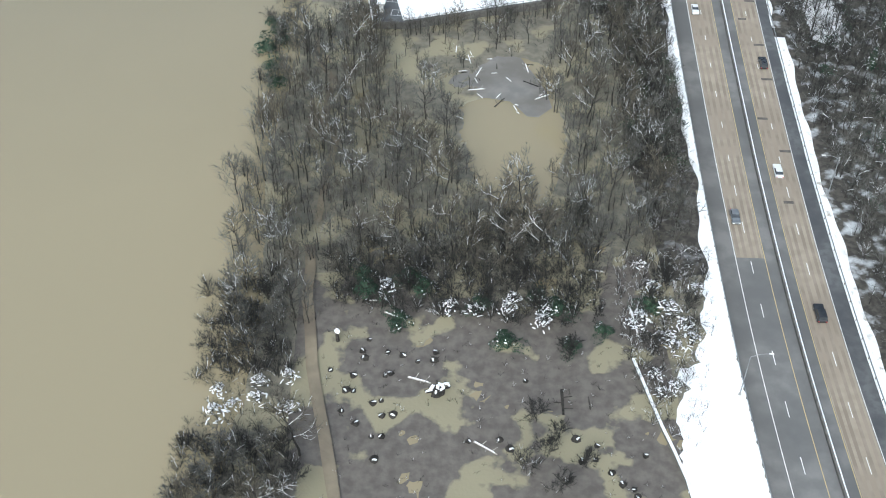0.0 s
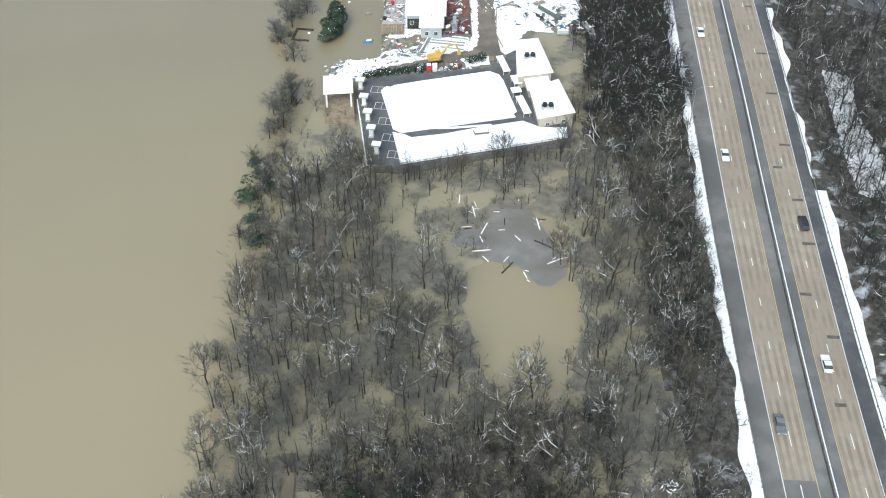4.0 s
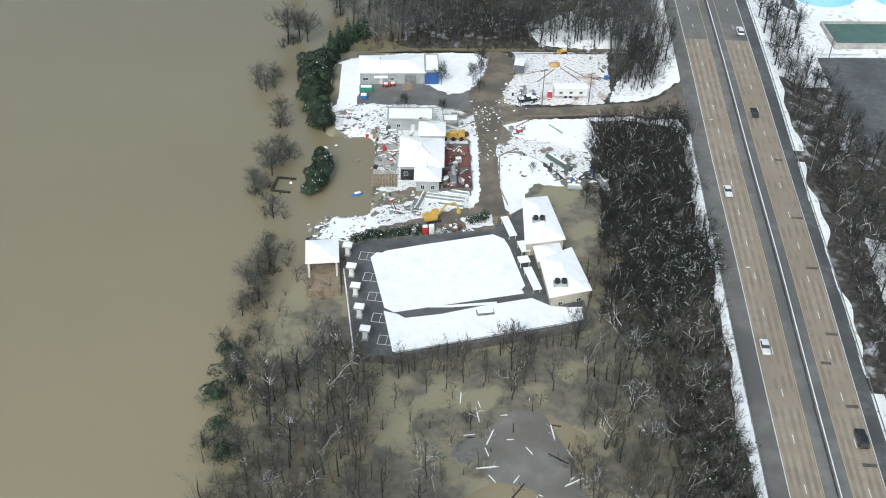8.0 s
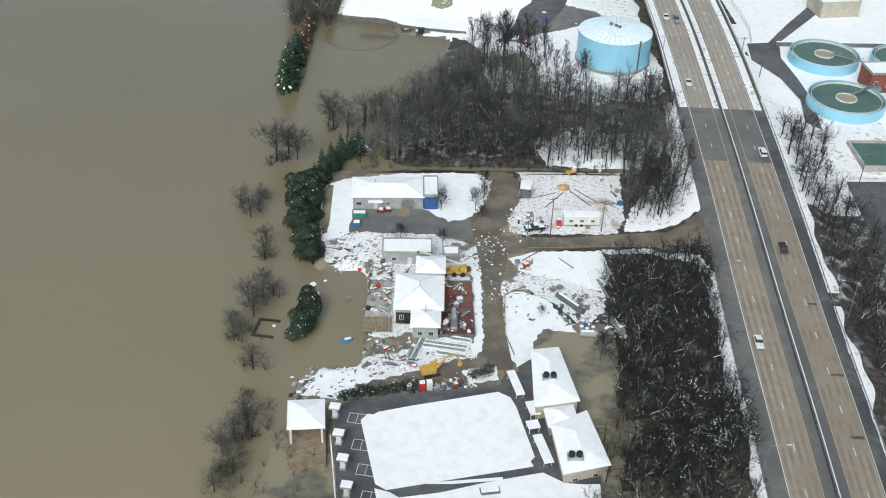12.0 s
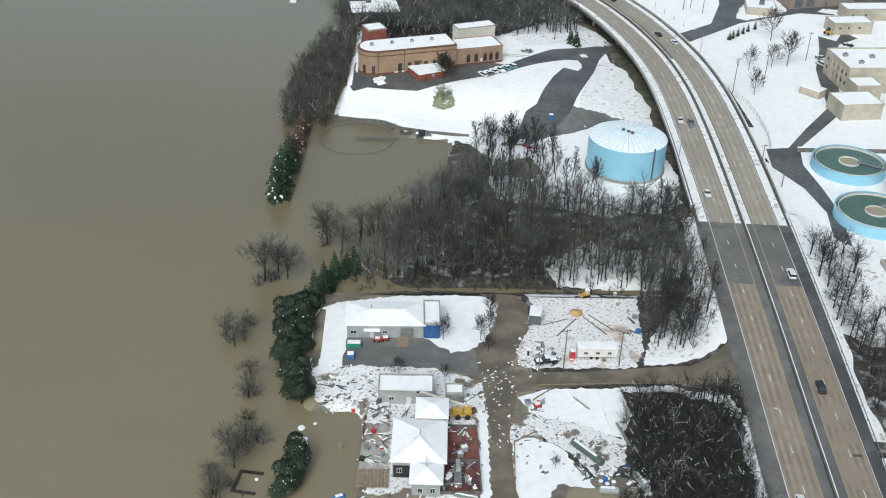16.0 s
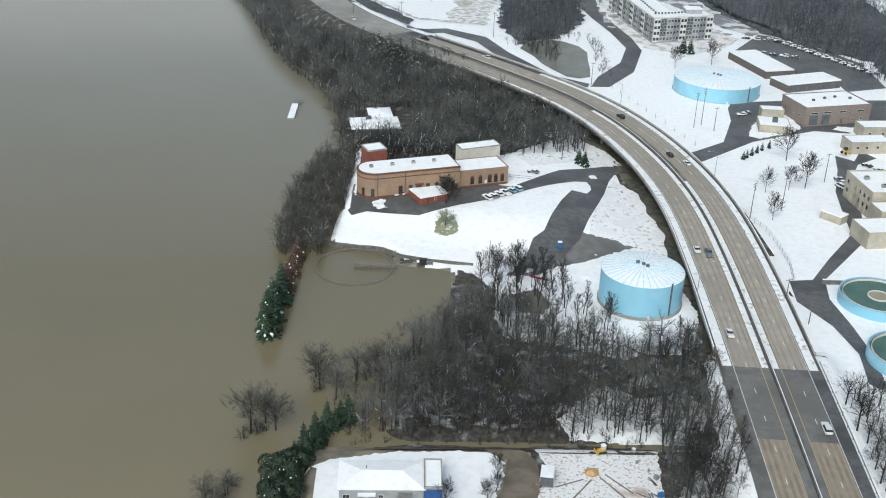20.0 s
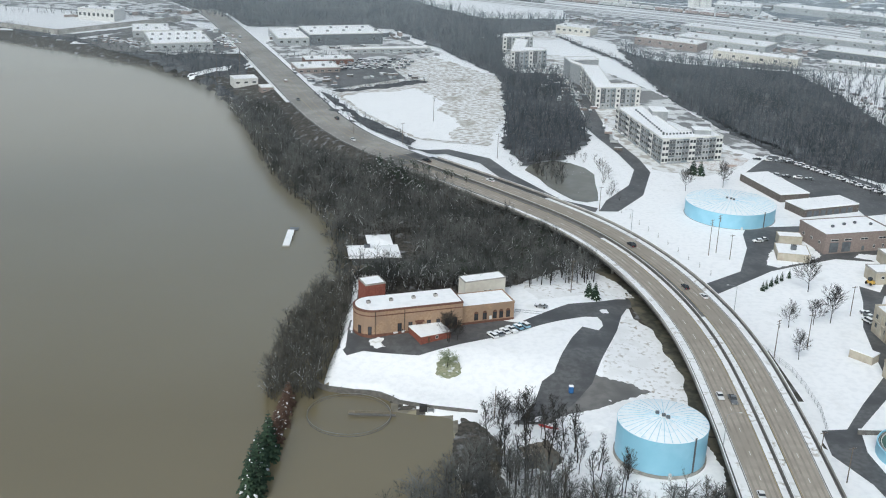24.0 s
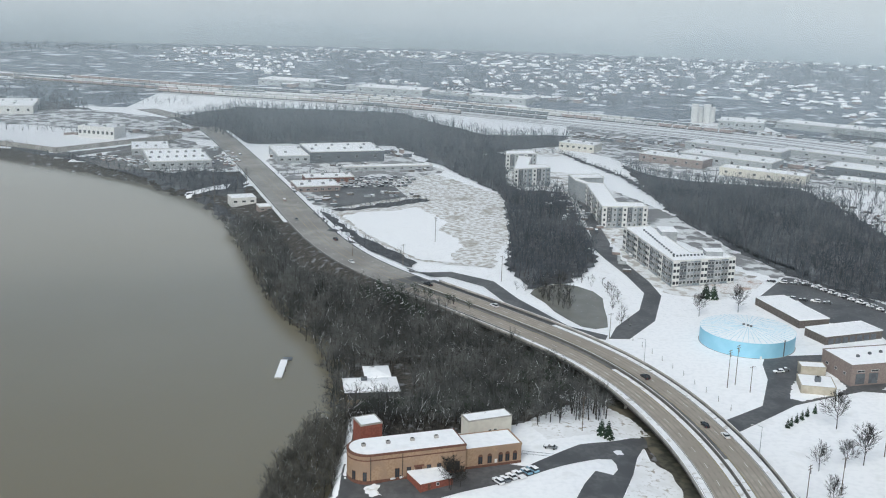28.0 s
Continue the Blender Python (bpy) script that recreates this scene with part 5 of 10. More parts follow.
def street_lamp(x, y, z, rz, h=10.5, arm=3.2):
    th = thing("street_lamp", "tall galvanised street lamp with a curved arm", "street lamp", x, y, z, rz, "highway lamps")
    part("pole", cyl(0, 0, -0.3, h, 0.13, 0.07, 8), STEEL, th)
    bm = rod((0, 0, h - 0.05), (arm * 0.5, 0, h + 0.7), 0.06)
    rod((arm * 0.5, 0, h + 0.7), (arm, 0, h + 0.85), 0.05, bm)
    part("arm", bm, STEEL, th)
    part("lamp_head", box(arm - 0.1, arm + 0.75, -0.16, 0.16, h + 0.76, h + 0.94, bev=0.04), LIGHTSIDING, th)
    part("base_plate", cyl(0, 0, -0.2, 0.15, 0.3, seg=8), CONC, th)


for y, off in ((132, -15.6), (275, -15.6), (334, -15.6), (470, -14.0), (560, 13.8), (640, 13.8)):
    x, yy, z, h = road_at(y, off)
    street_lamp(x, yy, z, h if off < 0 else h + 180)
for y in (190, 330):
    x, yy, z, h = road_at(y, 17.2)
    street_lamp(x, yy, z - 1, h + 180)


def utility_pole(x, y, h=11.0, rz=0.0, arms=2, z=None):
    th = thing("utility_pole", "weathered wooden utility pole with crossarms", "utility pole", x, y, gz(x, y) if z is None else z, rz, "utility poles")
    part("pole", cyl(0, 0, -0.5, h, 0.17, 0.10, 8), WOODPOLE, th)
    for k in range(arms):
        a = part("crossarm", box(-1.25, 1.25, -0.06, 0.06, h - 0.5 - k * 1.0, h - 0.36 - k * 1.0), WOODPOLE, th)
        for s in (-1.1, -0.4, 0.4, 1.1):
            part("insulator", cyl(s, 0, h - 0.36 - k, h - 0.16 - k, 0.05, seg=6), CONC, a)
    if arms > 1:
        part("transformer", cyl(0.35, 0, h - 3.0, h - 2.0, 0.26, seg=10), STEEL, th)


for x, y, h, a in ((122, 539, 14, 2), (124, 636, 16, 2), (128, 639, 17, 2), (132, 632, 11, 1), (136, 547, 13, 1), (162, 576, 12, 1), (59, 586, 13, 1), (37, 369, 12, 1), (51, 371, 10, 1), (30, 362.5, 9, 1), (113, 470, 11, 1), (118, 462, 11, 1), (86, 690, 12, 1), (44, 779, 14, 1), (-8, 800, 12, 1), (25, 500, 11, 0), (128, 392, 12, 1), (-36, 812, 11, 1), (10, 860, 16, 2), (-128, 985, 24, 2), (-122, 985, 22, 0), (-140, 960, 26, 1)):
    utility_pole(x, y, h, 20 * a, a)
for i in range(10):
    x, y = 88 + i * 2.6, 688 - i * 8.2
    th = thing("sapling", "thin staked sapling in the snow", "tree", x + 8, y, gz(x + 8, y), 0, "row of saplings")
    part("stem", rod((0, 0, -0.2), (0.05, 0, 2.4), 0.05), BARK, th)
    part("stake", rod((0.25, 0, -0.2), (0.25, 0, 1.3), 0.04), TIMBER, th)


# ---- buildings ----
def frame_of(a, b, z, name, label, category, group=""):
    """A thing at the front-left corner a, whose local x runs along the front to b."""
    return thing(name, label, category, a[0], a[1], z, math.degrees(math.atan2(b[1] - a[1], b[0] - a[0])), group), math.hypot(b[0] - a[0], b[1] - a[1])


PANES = {}


def window(th, x, y, z, w, h, rz=0.0, frame_mat=None, name="window", panes=False):
    """A framed window on a wall; its local y points into the wall. Near ones carry their panes as parts."""
    key = (round(w, 2), round(h, 2), (frame_mat or LIGHTSIDING).name, panes)
    if key not in PANES:
        t = 0.09
        xs, zs = (-w / 2, -w / 2 + t, -0.03, 0.03, w / 2 - t, w / 2), (0, t, h - t, h)
        bm = bmesh.new()
        fv = [[bm.verts.new((a, -0.07, c)) for a in xs] for c in zs]
        glaz = []
        for j in range(3):
            for i in range(5):
                fc = bm.faces.new((fv[j][i], fv[j][i + 1], fv[j + 1][i + 1], fv[j + 1][i]))
                if j == 1 and i in (1, 3):
                    glaz.append(fc)
        rim = [fv[0][i] for i in range(6)] + [fv[j][5] for j in (1, 2, 3)] + [fv[3][i] for i in (4, 3, 2, 1, 0)] + [fv[j][0] for j in (2, 1)]
        back = [bm.verts.new((v.co.x, 0.05, v.co.z)) for v in rim]
        for i in range(len(rim)):
            k = (i + 1) % len(rim)
            bm.faces.new((rim[k], rim[i], back[i], back[k]))
        bmesh.ops.inset_individual(bm, faces=glaz, thickness=0.004, depth=-0.05)
        for fc in glaz:
            fc.material_index = 1
        pn = []
        if panes:
            for s in (-1, 1):
                x0, x1 = sorted((s * 0.035, s * (w / 2 - t - 0.005)))
                g = bpy.data.meshes.new("pane")
                b2 = box(x0, x1, -0.04, -0.025, t + 0.005, h - t - 0.005)
                b2.to_mesh(g)
                b2.free()
                g.materials.append(GLASS)
                pn.append(g)
        f = bpy.data.meshes.new("window")
        bm.to_mesh(f)
        bm.free()
        f.materials.append(frame_mat or LIGHTSIDING)
        f.materials.append(GLASS)
        PANES[key] = (f, pn)
    ob = part(name, PANES[key][0], None, th, m=pose(x, y, z, 0, 0, rz))
    for g in PANES[key][1]:
        part("pane", g, None, ob)
    return ob


def door(th, x, y, z, w, h, rz=0.0, material=None):
    ob = part("door", box(-w / 2, w / 2, -0.05, 0.05, 0, h, m=pose(x, y, z, 0, 0, rz)), material or DARKPANEL, th)
    part("door_handle", box(w / 2 - 0.2, w / 2 - 0.1, -0.12, -0.05, 1.0, 1.15, m=pose(x, y, z, 0, 0, rz)), STEEL, ob)
    return ob


def hip(w, d, z, rise, over=0.5):
    """A snowy hip roof over a w x d plan."""
    bm = bmesh.new()
    x0, x1, y0, y1 = -over, w + over, -over, d + over
    lo = [bm.verts.new(v) for v in ((x0, y0, z - 0.18), (x1, y0, z - 0.18), (x1, y1, z - 0.18), (x0, y1, z - 0.18))]
    c = [bm.verts.new(v) for v in ((x0, y0, z), (x1, y0, z), (x1, y1, z), (x0, y1, z))]
    if w >= d:
        r = [bm.verts.new((x0 + (y1 - y0) / 2, (y0 + y1) / 2, z + rise)), bm.verts.new((x1 - (y1 - y0) / 2, (y0 + y1) / 2, z + rise))]
        fs = [(c[0], c[1], r[1], r[0]), (c[1], c[2], r[1]), (c[2], c[3], r[0], r[1]), (c[3], c[0], r[0])]
    else:
        r = [bm.verts.new(((x0 + x1) / 2, y0 + (x1 - x0) / 2, z + rise)), bm.verts.new(((x0 + x1) / 2, y1 - (x1 - x0) / 2, z + rise))]
        fs = [(c[0], c[1], r[0]), (c[1], c[2], r[1], r[0]), (c[2], c[3], r[1]), (c[3], c[0], r[0], r[1])]
    for f in fs:
        bm.faces.new(f)
    bm.faces.new(lo[::-1])
    for i in range(4):
        bm.faces.new((lo[i], lo[(i + 1) % 4], c[(i + 1) % 4], c[i]))
    bmesh.ops.recalc_face_normals(bm, faces=bm.faces)
    return bm


def flat_roof(th, pts, z, par=0.5, trim=None, snow=None):
    """Snow slab inside a parapet over a plan outline."""
    n = len(pts)
    c = (sum(p[0] for p in pts) / n, sum(p[1] for p in pts) / n)
    ins = [(p[0] + (c[0] - p[0]) * 0.03, p[1] + (c[1] - p[1]) * 0.03) for p in pts]
    part("roof", prism(ins, z - 0.2, z + 0.12), snow or SNOW, th, "flat roof under snow")
    bm = bmesh.new()
    for i in range(n):
        a, b = pts[i], pts[(i + 1) % n]
        d = math.hypot(b[0] - a[0], b[1] - a[1])
        if d < 0.05:
            continue
        ang = math.degrees(math.atan2(b[1] - a[1], b[0] - a[0]))
        box(-0.05, d + 0.05, -0.14, 0.22, z - 0.25, z + par, bm, m=pose(a[0], a[1], 0, 0, 0, ang))
    part("parapet", bm, trim or CONC, th)


def roof_unit(th, x, y, z, w=1.6, d=1.2, h=1.0, material=None):
    u = part("roof_unit", box(x - w / 2, x + w / 2, y - d / 2, y + d / 2, z, z + h, bev=0.05), material or STEEL, th)
    part("fan_cover", cyl(x, y, z + h, z + h + 0.12, min(w, d) * 0.38, seg=12), BLACKM, u)


def shed_building(name, a, b, d, h, wall, label, z=None, roof="flat", rise=1.2, wins=(), doors=(), category="building", trim=None, par=0.4, group=""):
    z = gz((a[0] + b[0]) / 2, (a[1] + b[1]) / 2) if z is None else z
    th, w = frame_of(a, b, z, name, label, category, group)
    part("wall", box(0, w, 0, d, -1.0, h - 0.02), wall, th)
    if roof == "hip":
        part("roof", hip(w, d, h + 0.1, rise), SNOW, th, "snow-covered hip roof")
    else:
        flat_roof(th, [(0, 0), (w, 0), (w, d), (0, d)], h, par, trim)
    for x, zz, ww, hh in wins:
        window(th, x, -0.03, zz, ww, hh)
    for x, ww, hh, mt in doors:
        door(th, x, -0.03, 0, ww, hh, 0, mt)
    return th, w


# the white office with its blue end
off, w = shed_building("office_building", (-16.2, 381.6), (3, 381.8), 10, 3.9, GREYSIDING, "long grey metal office with a snowy hip roof", 1.35, "hip", 1.3,
                       wins=((1.6, 1.2, 1.6, 1.1), (9.5, 1.3, 1.2, 0.9)), doors=((6.2, 1.0, 2.1, LIGHTSIDING), (15, 3.4, 2.9, STEEL)))
part("awning", box(4.2, 8.3, -1.3, 0.0, 2.6, 2.75), SNOW, off)
part("awning_post", rod((4.4, -1.2, 0), (4.4, -1.2, 2.6), 0.05), STEEL, off)
part("awning_post", rod((8.1, -1.2, 0), (8.1, -1.2, 2.6), 0.05), STEEL, off)
part("vent_pipe", cyl(6, 6, 4.6, 5.9, 0.12, seg=8), STEEL, off)
shed_building("garage", (3.15, 381.6), (7.2, 381.6), 10.4, 4.3, BLUEPANEL, "flat-roofed garage with bright blue walls", 1.35, doors=((2, 3.0, 3.0, BLUEPANEL),))
# yard buildings
ba, w = shed_building("storage_shed", (-7.6, 355.4), (5, 355.3), 6.4, 3.4, GREYSIDING, "flat-roofed grey shed in the demolition yard", 1.35, wins=((3, 1.2, 1.2, 1.0),), doors=((7, 1.1, 2.1, LIGHTSIDING), (10, 2.4, 2.5, STEEL)))
shed_building("site_hut", (8, 356), (12, 356), 3.6, 2.5, STEEL, "small blue-grey metal site hut", 1.35, doors=((2, 0.9, 2.0, GREYSIDING),))
mb, w = shed_building("yard_house", (-4, 331), (7, 330.6), 13.5, 4.6, GREYSIDING, "old white yard house with snowy hip roofs being stripped", 1.3, "hip", 1.9, wins=((1.5, 1.4, 1.1, 1.3),), doors=((3.4, 2.4, 2.6, DARKPANEL),))
part("front_wing_wall", box(4.3, 10.2, -5.6, 0.2, -1, 4.0), GREYSIDING, mb)
for k in range(4):
    part("hip_batten", rod(*(((0.2, 0.2, 4.75), (5.6, 6.7, 6.65)), ((10.8, 0.2, 4.75), (5.6, 6.7, 6.65)), ((5.6, 6.7, 6.66), (5.6, 8.0, 6.66)), ((7.2, -2.5, 5.62), (7.2, 0.6, 5.4)))[k], 0.07, None, 4), GREYSIDING, mb)
# black panel stands in for the shaded inside of the open garage
part("garage_opening", box(0.2, 4.2, -0.08, 0.02, 0, 3.4), BLACKM, mb)
part("front_wing_roof", hip(6.1, 6.4, 4.1, 1.5), SNOW, mb).matrix_local = pose(4.2, -5.7, 0)
part("rear_wing_wall", box(4.8, 11.2, 13, 19.2, -1, 6.0), GREYSIDING, mb)
part("rear_wing_roof", hip(6.4, 6.2, 6.1, 1.3), SNOW, mb).matrix_local = pose(4.8, 13, 0)
window(mb, 6.0, -5.65, 1.2, 1.1, 1.3)
window(mb, 8.6, -5.65, 1.2, 1.1, 1.3)
part("porch_step", box(4.0, 6.8, -7.4, -5.7, -0.2, 0.5), TIMBER, mb)

td = thing("timber_deck", "weathered timber loading deck on posts at the water's edge", "deck", -8, 327.4, 0)
for i in range(9):
    part("board", box(-3.6 + i * 0.76, -2.88 + i * 0.76, 0, 5.6, 1.75, 1.85), TIMBER, td)
for x in (-3, 0, 3):
    for y in (0.2, 2.8, 5.4):
        part("post", box(x - 0.12, x + 0.12, y - 0.12, y + 0.12, -1.5, 1.75), TIMBER, td)
part("railing", box(-3.2, 3.3, -0.05, 0.05, 2.6, 2.7), TIMBER, td)
slab = thing("stone_yard_slab", "raised concrete slab cluttered with crates", "slab", -8, 339, 0)
part("slab", prism([(-3.3, -5.9), (3, -5.9), (3.2, 17), (-2.2, 17), (-2.6, 8)], -1.2, 1.75), CONC, slab)
for k in range(7):
    part("kerb_rail", box(-3.3 + k * 0.16, -3.2 + k * 0.16, -5.6 + k * 3.2, -2.6 + k * 3.2, 2.2, 2.3), TIMBER, slab)
part("snow_cover", prism([(-2.6, 9), (2.6, 9), (2.8, 16.5), (-1.3, 16.5)], 1.75, 1.85), SNOWTHIN, slab)
pad = thing("walled_terrace", "sunken red clay terrace with low walls and stacked metal", "terrace", 10, 326, 1.3)
part("floor", box(-4.4, 4.6, 0, 9.6, 0.0, 0.14), MAROON, pad)
part("upper_floor", box(-4.4, 4.6, 9.8, 21, 0.0, 0.14), REDPAD, pad)
part("machine", box(-0.9, 0.7, 1.6, 7.4, 0.14, 1.5, bev=0.15), STEEL, pad)
part("machine_hood", box(-0.5, 0.5, 5.0, 8.6, 1.5, 2.2, bev=0.12), GREYSIDING, pad)
for q in ((-4.6, -4.4, 0, 21), (4.6, 4.8, 0, 21), (-4.4, 4.6, -0.2, 0), (-4.4, 4.6, 21, 21.2), (-4.4, 4.6, 9.6, 9.8)):
    part("low_wall", box(*q, -0.2, 0.95), DARKCONC, pad)


CARS = {}


def car(x, y, z, rz, paint, label, kind="sedan", snowy=False, group="cars"):
    """A vehicle; alike ones are copied from the first."""
    key = (paint.name, kind, snowy)
    if key in CARS:
        return tagged(copy_thing(CARS[key], pose(x, y, z, 0, 0, rz)), label, group=group)
    CARS[key] = make_car(x, y, z, rz, paint, label, kind, snowy, group)
    return CARS[key]


def make_car(x, y, z, rz, paint, label, kind, snowy, group):
    """A vehicle heading along its local +y."""
    th = thing("car" if kind != "pickup" else "pickup_truck", label, "car" if kind != "pickup" else "truck", x, y, z, rz, group)
    L, Wd, H = {"sedan": (4.7, 1.82, 1.42), "suv": (4.8, 1.95, 1.75), "van": (5.1, 2.0, 1.85), "pickup": (5.7, 2.0, 1.85)}[kind]
    body = box(-Wd / 2, Wd / 2, -L / 2, L / 2, 0.32, 0.92 if kind == "sedan" else 1.08, bev=0.16)
    body_ob = part("body", body, paint, th)
    c0, c1 = {"sedan": (-1.7, 0.75), "suv": (-2.25, 0.8), "van": (-2.4, 1.35), "pickup": (-0.9, 1.0)}[kind]
    zb = 0.88 if kind == "sedan" else 1.04
    bm = bmesh.new()
    lo = [bm.verts.new((sx * Wd * 0.46, yy, zb)) for sx, yy in ((-1, c0), (1, c0), (1, c1), (-1, c1))]
    hi = [bm.verts.new((sx * Wd * 0.39, yy, H - 0.06)) for sx, yy in ((-1, c0 + 0.5 * (kind == "sedan") + 0.12), (1, c0 + 0.5 * (kind == "sedan") + 0.12), (1, c1 - 0.65), (-1, c1 - 0.65))]
    for i in range(4):
        bm.faces.new((lo[i], lo[(i + 1) % 4], hi[(i + 1) % 4], hi[i]))
    bm.faces.new(hi)
    part("cabin_glass", bm, GLASS, th)
    part("roof", box(-Wd * 0.4, Wd * 0.4, c0 + 0.5 * (kind == "sedan") + 0.1, c1 - 0.62, H - 0.07, H, bev=0.03), SNOW if snowy else paint, th)
    if kind == "pickup":
        part("bed", box(-Wd * 0.4, Wd * 0.4, -2.6, -1.0, 1.08, 1.1), SNOW if snowy else TYRE, th)
    if snowy:
        part("snow_cover", box(-Wd * 0.42, Wd * 0.42, c1 + 0.1, L / 2 - 0.25, zb + 0.02, zb + 0.12, bev=0.04), SNOW, th)
    for sx in (-1, 1):
        for yy in (-L * 0.3, L * 0.31):
            wh = part("wheel", cyl(0, 0, -0.11, 0.11, 0.33, seg=12, m=pose(sx * (Wd / 2 - 0.1), yy, 0.33, 0, 90, 0)), TYRE, th)
            if not snowy:
                part("rim", cyl(0, 0, -0.12, 0.12, 0.2, seg=10, m=pose(sx * (Wd / 2 - 0.09), yy, 0.33, 0, 90, 0)), STEEL, wh)
        if snowy:
            continue
        part("headlight", box(sx * Wd * 0.36 - 0.18, sx * Wd * 0.36 + 0.18, L / 2 - 0.1, L / 2 + 0.01, 0.62, 0.78), WHITEPAINT, body_ob)
        part("tail_light", box(sx * Wd * 0.38 - 0.15, sx * Wd * 0.38 + 0.15, -L / 2 - 0.01, -L / 2 + 0.08, 0.65, 0.82), REDMETAL, body_ob)
    return th


CARWHITE = mat("white_car_paint", (0.68, 0.69, 0.7), (0.64, 0.65, 0.66), 1.0, 0.3, 0.0, spec=0.5)
CARDARK = mat("black_car_paint", (0.022, 0.024, 0.028), (0.03, 0.032, 0.036), 1.0, 0.25, 0.0, spec=0.5)
CARGREY = mat("grey_car_paint", (0.13, 0.145, 0.16), (0.16, 0.175, 0.19), 1.0, 0.3, 0.0, spec=0.5)
CARBLUE = mat("pale_blue_car_paint", (0.18, 0.32, 0.42), (0.2, 0.35, 0.45), 1.0, 0.3, 0.0, spec=0.5)
for y, off, pt, kd, lb in ((180, -8.3, CARGREY, "sedan", "grey sedan driving on the tan highway lane"), (152, 6.0, CARDARK, "suv", "black car driving on the tan highway lane"), (196, 5.0, CARWHITE, "sedan", "white car driving past the median barrier"),
                           (238, 8.0, CARDARK, "suv", "dark car driving on the tan highway lane"), (262, -8.3, CARWHITE, "sedan", "white car driving south on the highway"), (318, -8.3, CARWHITE, "sedan", "white car driving south on the highway"),
                           (356, 5.0, CARDARK, "sedan", "dark car driving on the highway"), (404, 8.2, CARWHITE, "suv", "white car driving near the bridge joint"), (447, -8.2, CARWHITE, "sedan", "white car driving off the bridge"),
                           (497, -5.0, CARGREY, "pickup", "grey pickup driving on the bridge"), (499, -8.3, CARWHITE, "sedan", "white car driving on the bridge"), (575, 8.2, CARWHITE, "sedan", "white car driving on the curved bridge"), (584, 5.0, CARDARK, "sedan", "dark car driving on the curved bridge"),
                           (628, 5.0, CARDARK, "suv", "dark car driving on the curved bridge"), (716, 7.5, CARWHITE, "suv", "white car leaving the bridge"), (752, 4.5, CARDARK, "pickup", "dark pickup on the riverside road"), (800, -5, CARWHITE, "sedan", "white car on the riverside road"), (848, 5, CARDARK, "suv", "dark car on the riverside road"), (905, -5, CARGREY, "sedan", "grey car on the riverside road")):
    x, yy, z, h = road_at(y, off)
    car(x, yy, z + 0.02, h + (180 if off < 0 else 0), pt, lb, kd, group="cars on the highway")

# ---- the raised pool deck and its pavilions ----
deck = thing("pool_deck", "raised dark asphalt deck under a thick sheet of snow", "deck", 0, 0, 0)
DECK = [(-17, 301), (-13.6, 264), (-5, 263.2), (38, 273.6), (37.5, 298), (27, 317), (20.5, 311.5), (19, 308), (-12, 304)]
part("slab", prism(DECK, -2.0, 2.45), DARKCONC, deck)
part("surface", prism([(-16.6, 300.4), (-13.2, 264.4), (-5, 263.7), (37.6, 274), (37, 297.8), (26.8, 316), (20.8, 311), (19.4, 307.3), (-12, 303.4)], 2.45, 2.49), ASPHALT, deck)
part("snow_sheet", prism([(-10.8, 296.7), (-9.4, 298.6), (-8.2, 298.4), (-7.2, 299.2), (0.2, 301.2), (18.7, 305.6), (21.3, 303.8), (22.3, 300.9), (24.9, 286.2), (23.9, 284.9), (24.4, 283.6), (-5.1, 277.3), (-7.3, 278.9)], 2.49, 2.72), SNOW, deck)
part("snow_sheet", prism([(-7.4, 277.6), (-5.2, 264.1), (32.7, 273.2), (36.9, 274.5), (37.2, 278.7), (34.0, 278.6), (30.2, 279.0), (26.1, 281.8), (14.8, 279.2), (5.5, 276.5), (-2.6, 275.2), (-4.4, 276.6)], 2.49, 2.70), SNOW, deck)
part("snow_strip", prism([(1, 278.9), (8, 279.6), (18, 280.6), (18, 279.9), (8, 278.9)], 2.5, 2.68), SNOW, deck)
pl_ = thing("planter", "raised round-cornered planter full of snow", "planter", 15.2, 276.9, 2.6, 8)
part("rim", box(-2.0, 2.0, -1.1, 1.1, 0, 0.55, bev=0.3), DARKCONC, pl_)
part("snow_fill", box(-1.8, 1.8, -0.75, 1.0, 0.5, 0.72, bev=0.15), SNOW, pl_)
for i, (x, y) in enumerate(((-16.2, 298), (-15.0, 290.2), (-13.8, 283.2), (-12.7, 276), (-11.2, 268.8))):
    th = thing("deck_pillar", "square pale stone pillar with a snow-capped canopy", "pillar", x, y, 2.45, -10, "pillars along the deck")
    part("shaft", box(-0.5, 0.5, -0.5, 0.5, 0, 2.7), LIGHTSIDING, th)
    part("plinth", box(-0.7, 0.7, -0.7, 0.7, 0, 0.4), CONC, th)
    part("cap", box(-1.15, 1.15, -0.95, 0.95, 2.7, 3.0), CONC, th)
    part("snow_cap", box(-1.12, 1.12, -0.92, 0.92, 3.0, 3.25, bev=0.08), SNOW, th)
    th = thing("stall_marking", "white painted stall frame on the dark deck", "marking", x + 4.6, y - 0.6, 2.5, -10, "stall markings")
    for q in ((-1.9, 1.9, -1.5, -1.36), (-1.9, 1.9, 1.36, 1.5), (-1.9, -1.76, -1.36, 1.36), (1.76, 1.9, -1.36, 1.36), (-0.05, 0.05, -1.36, 1.36)):
        part("line", box(*q, 0.0, 0.012), WHITEPAINT, th)
fence = thing("deck_fence", "low white wall with rail along the deck edge", "fence", 0, 0, 2.45)
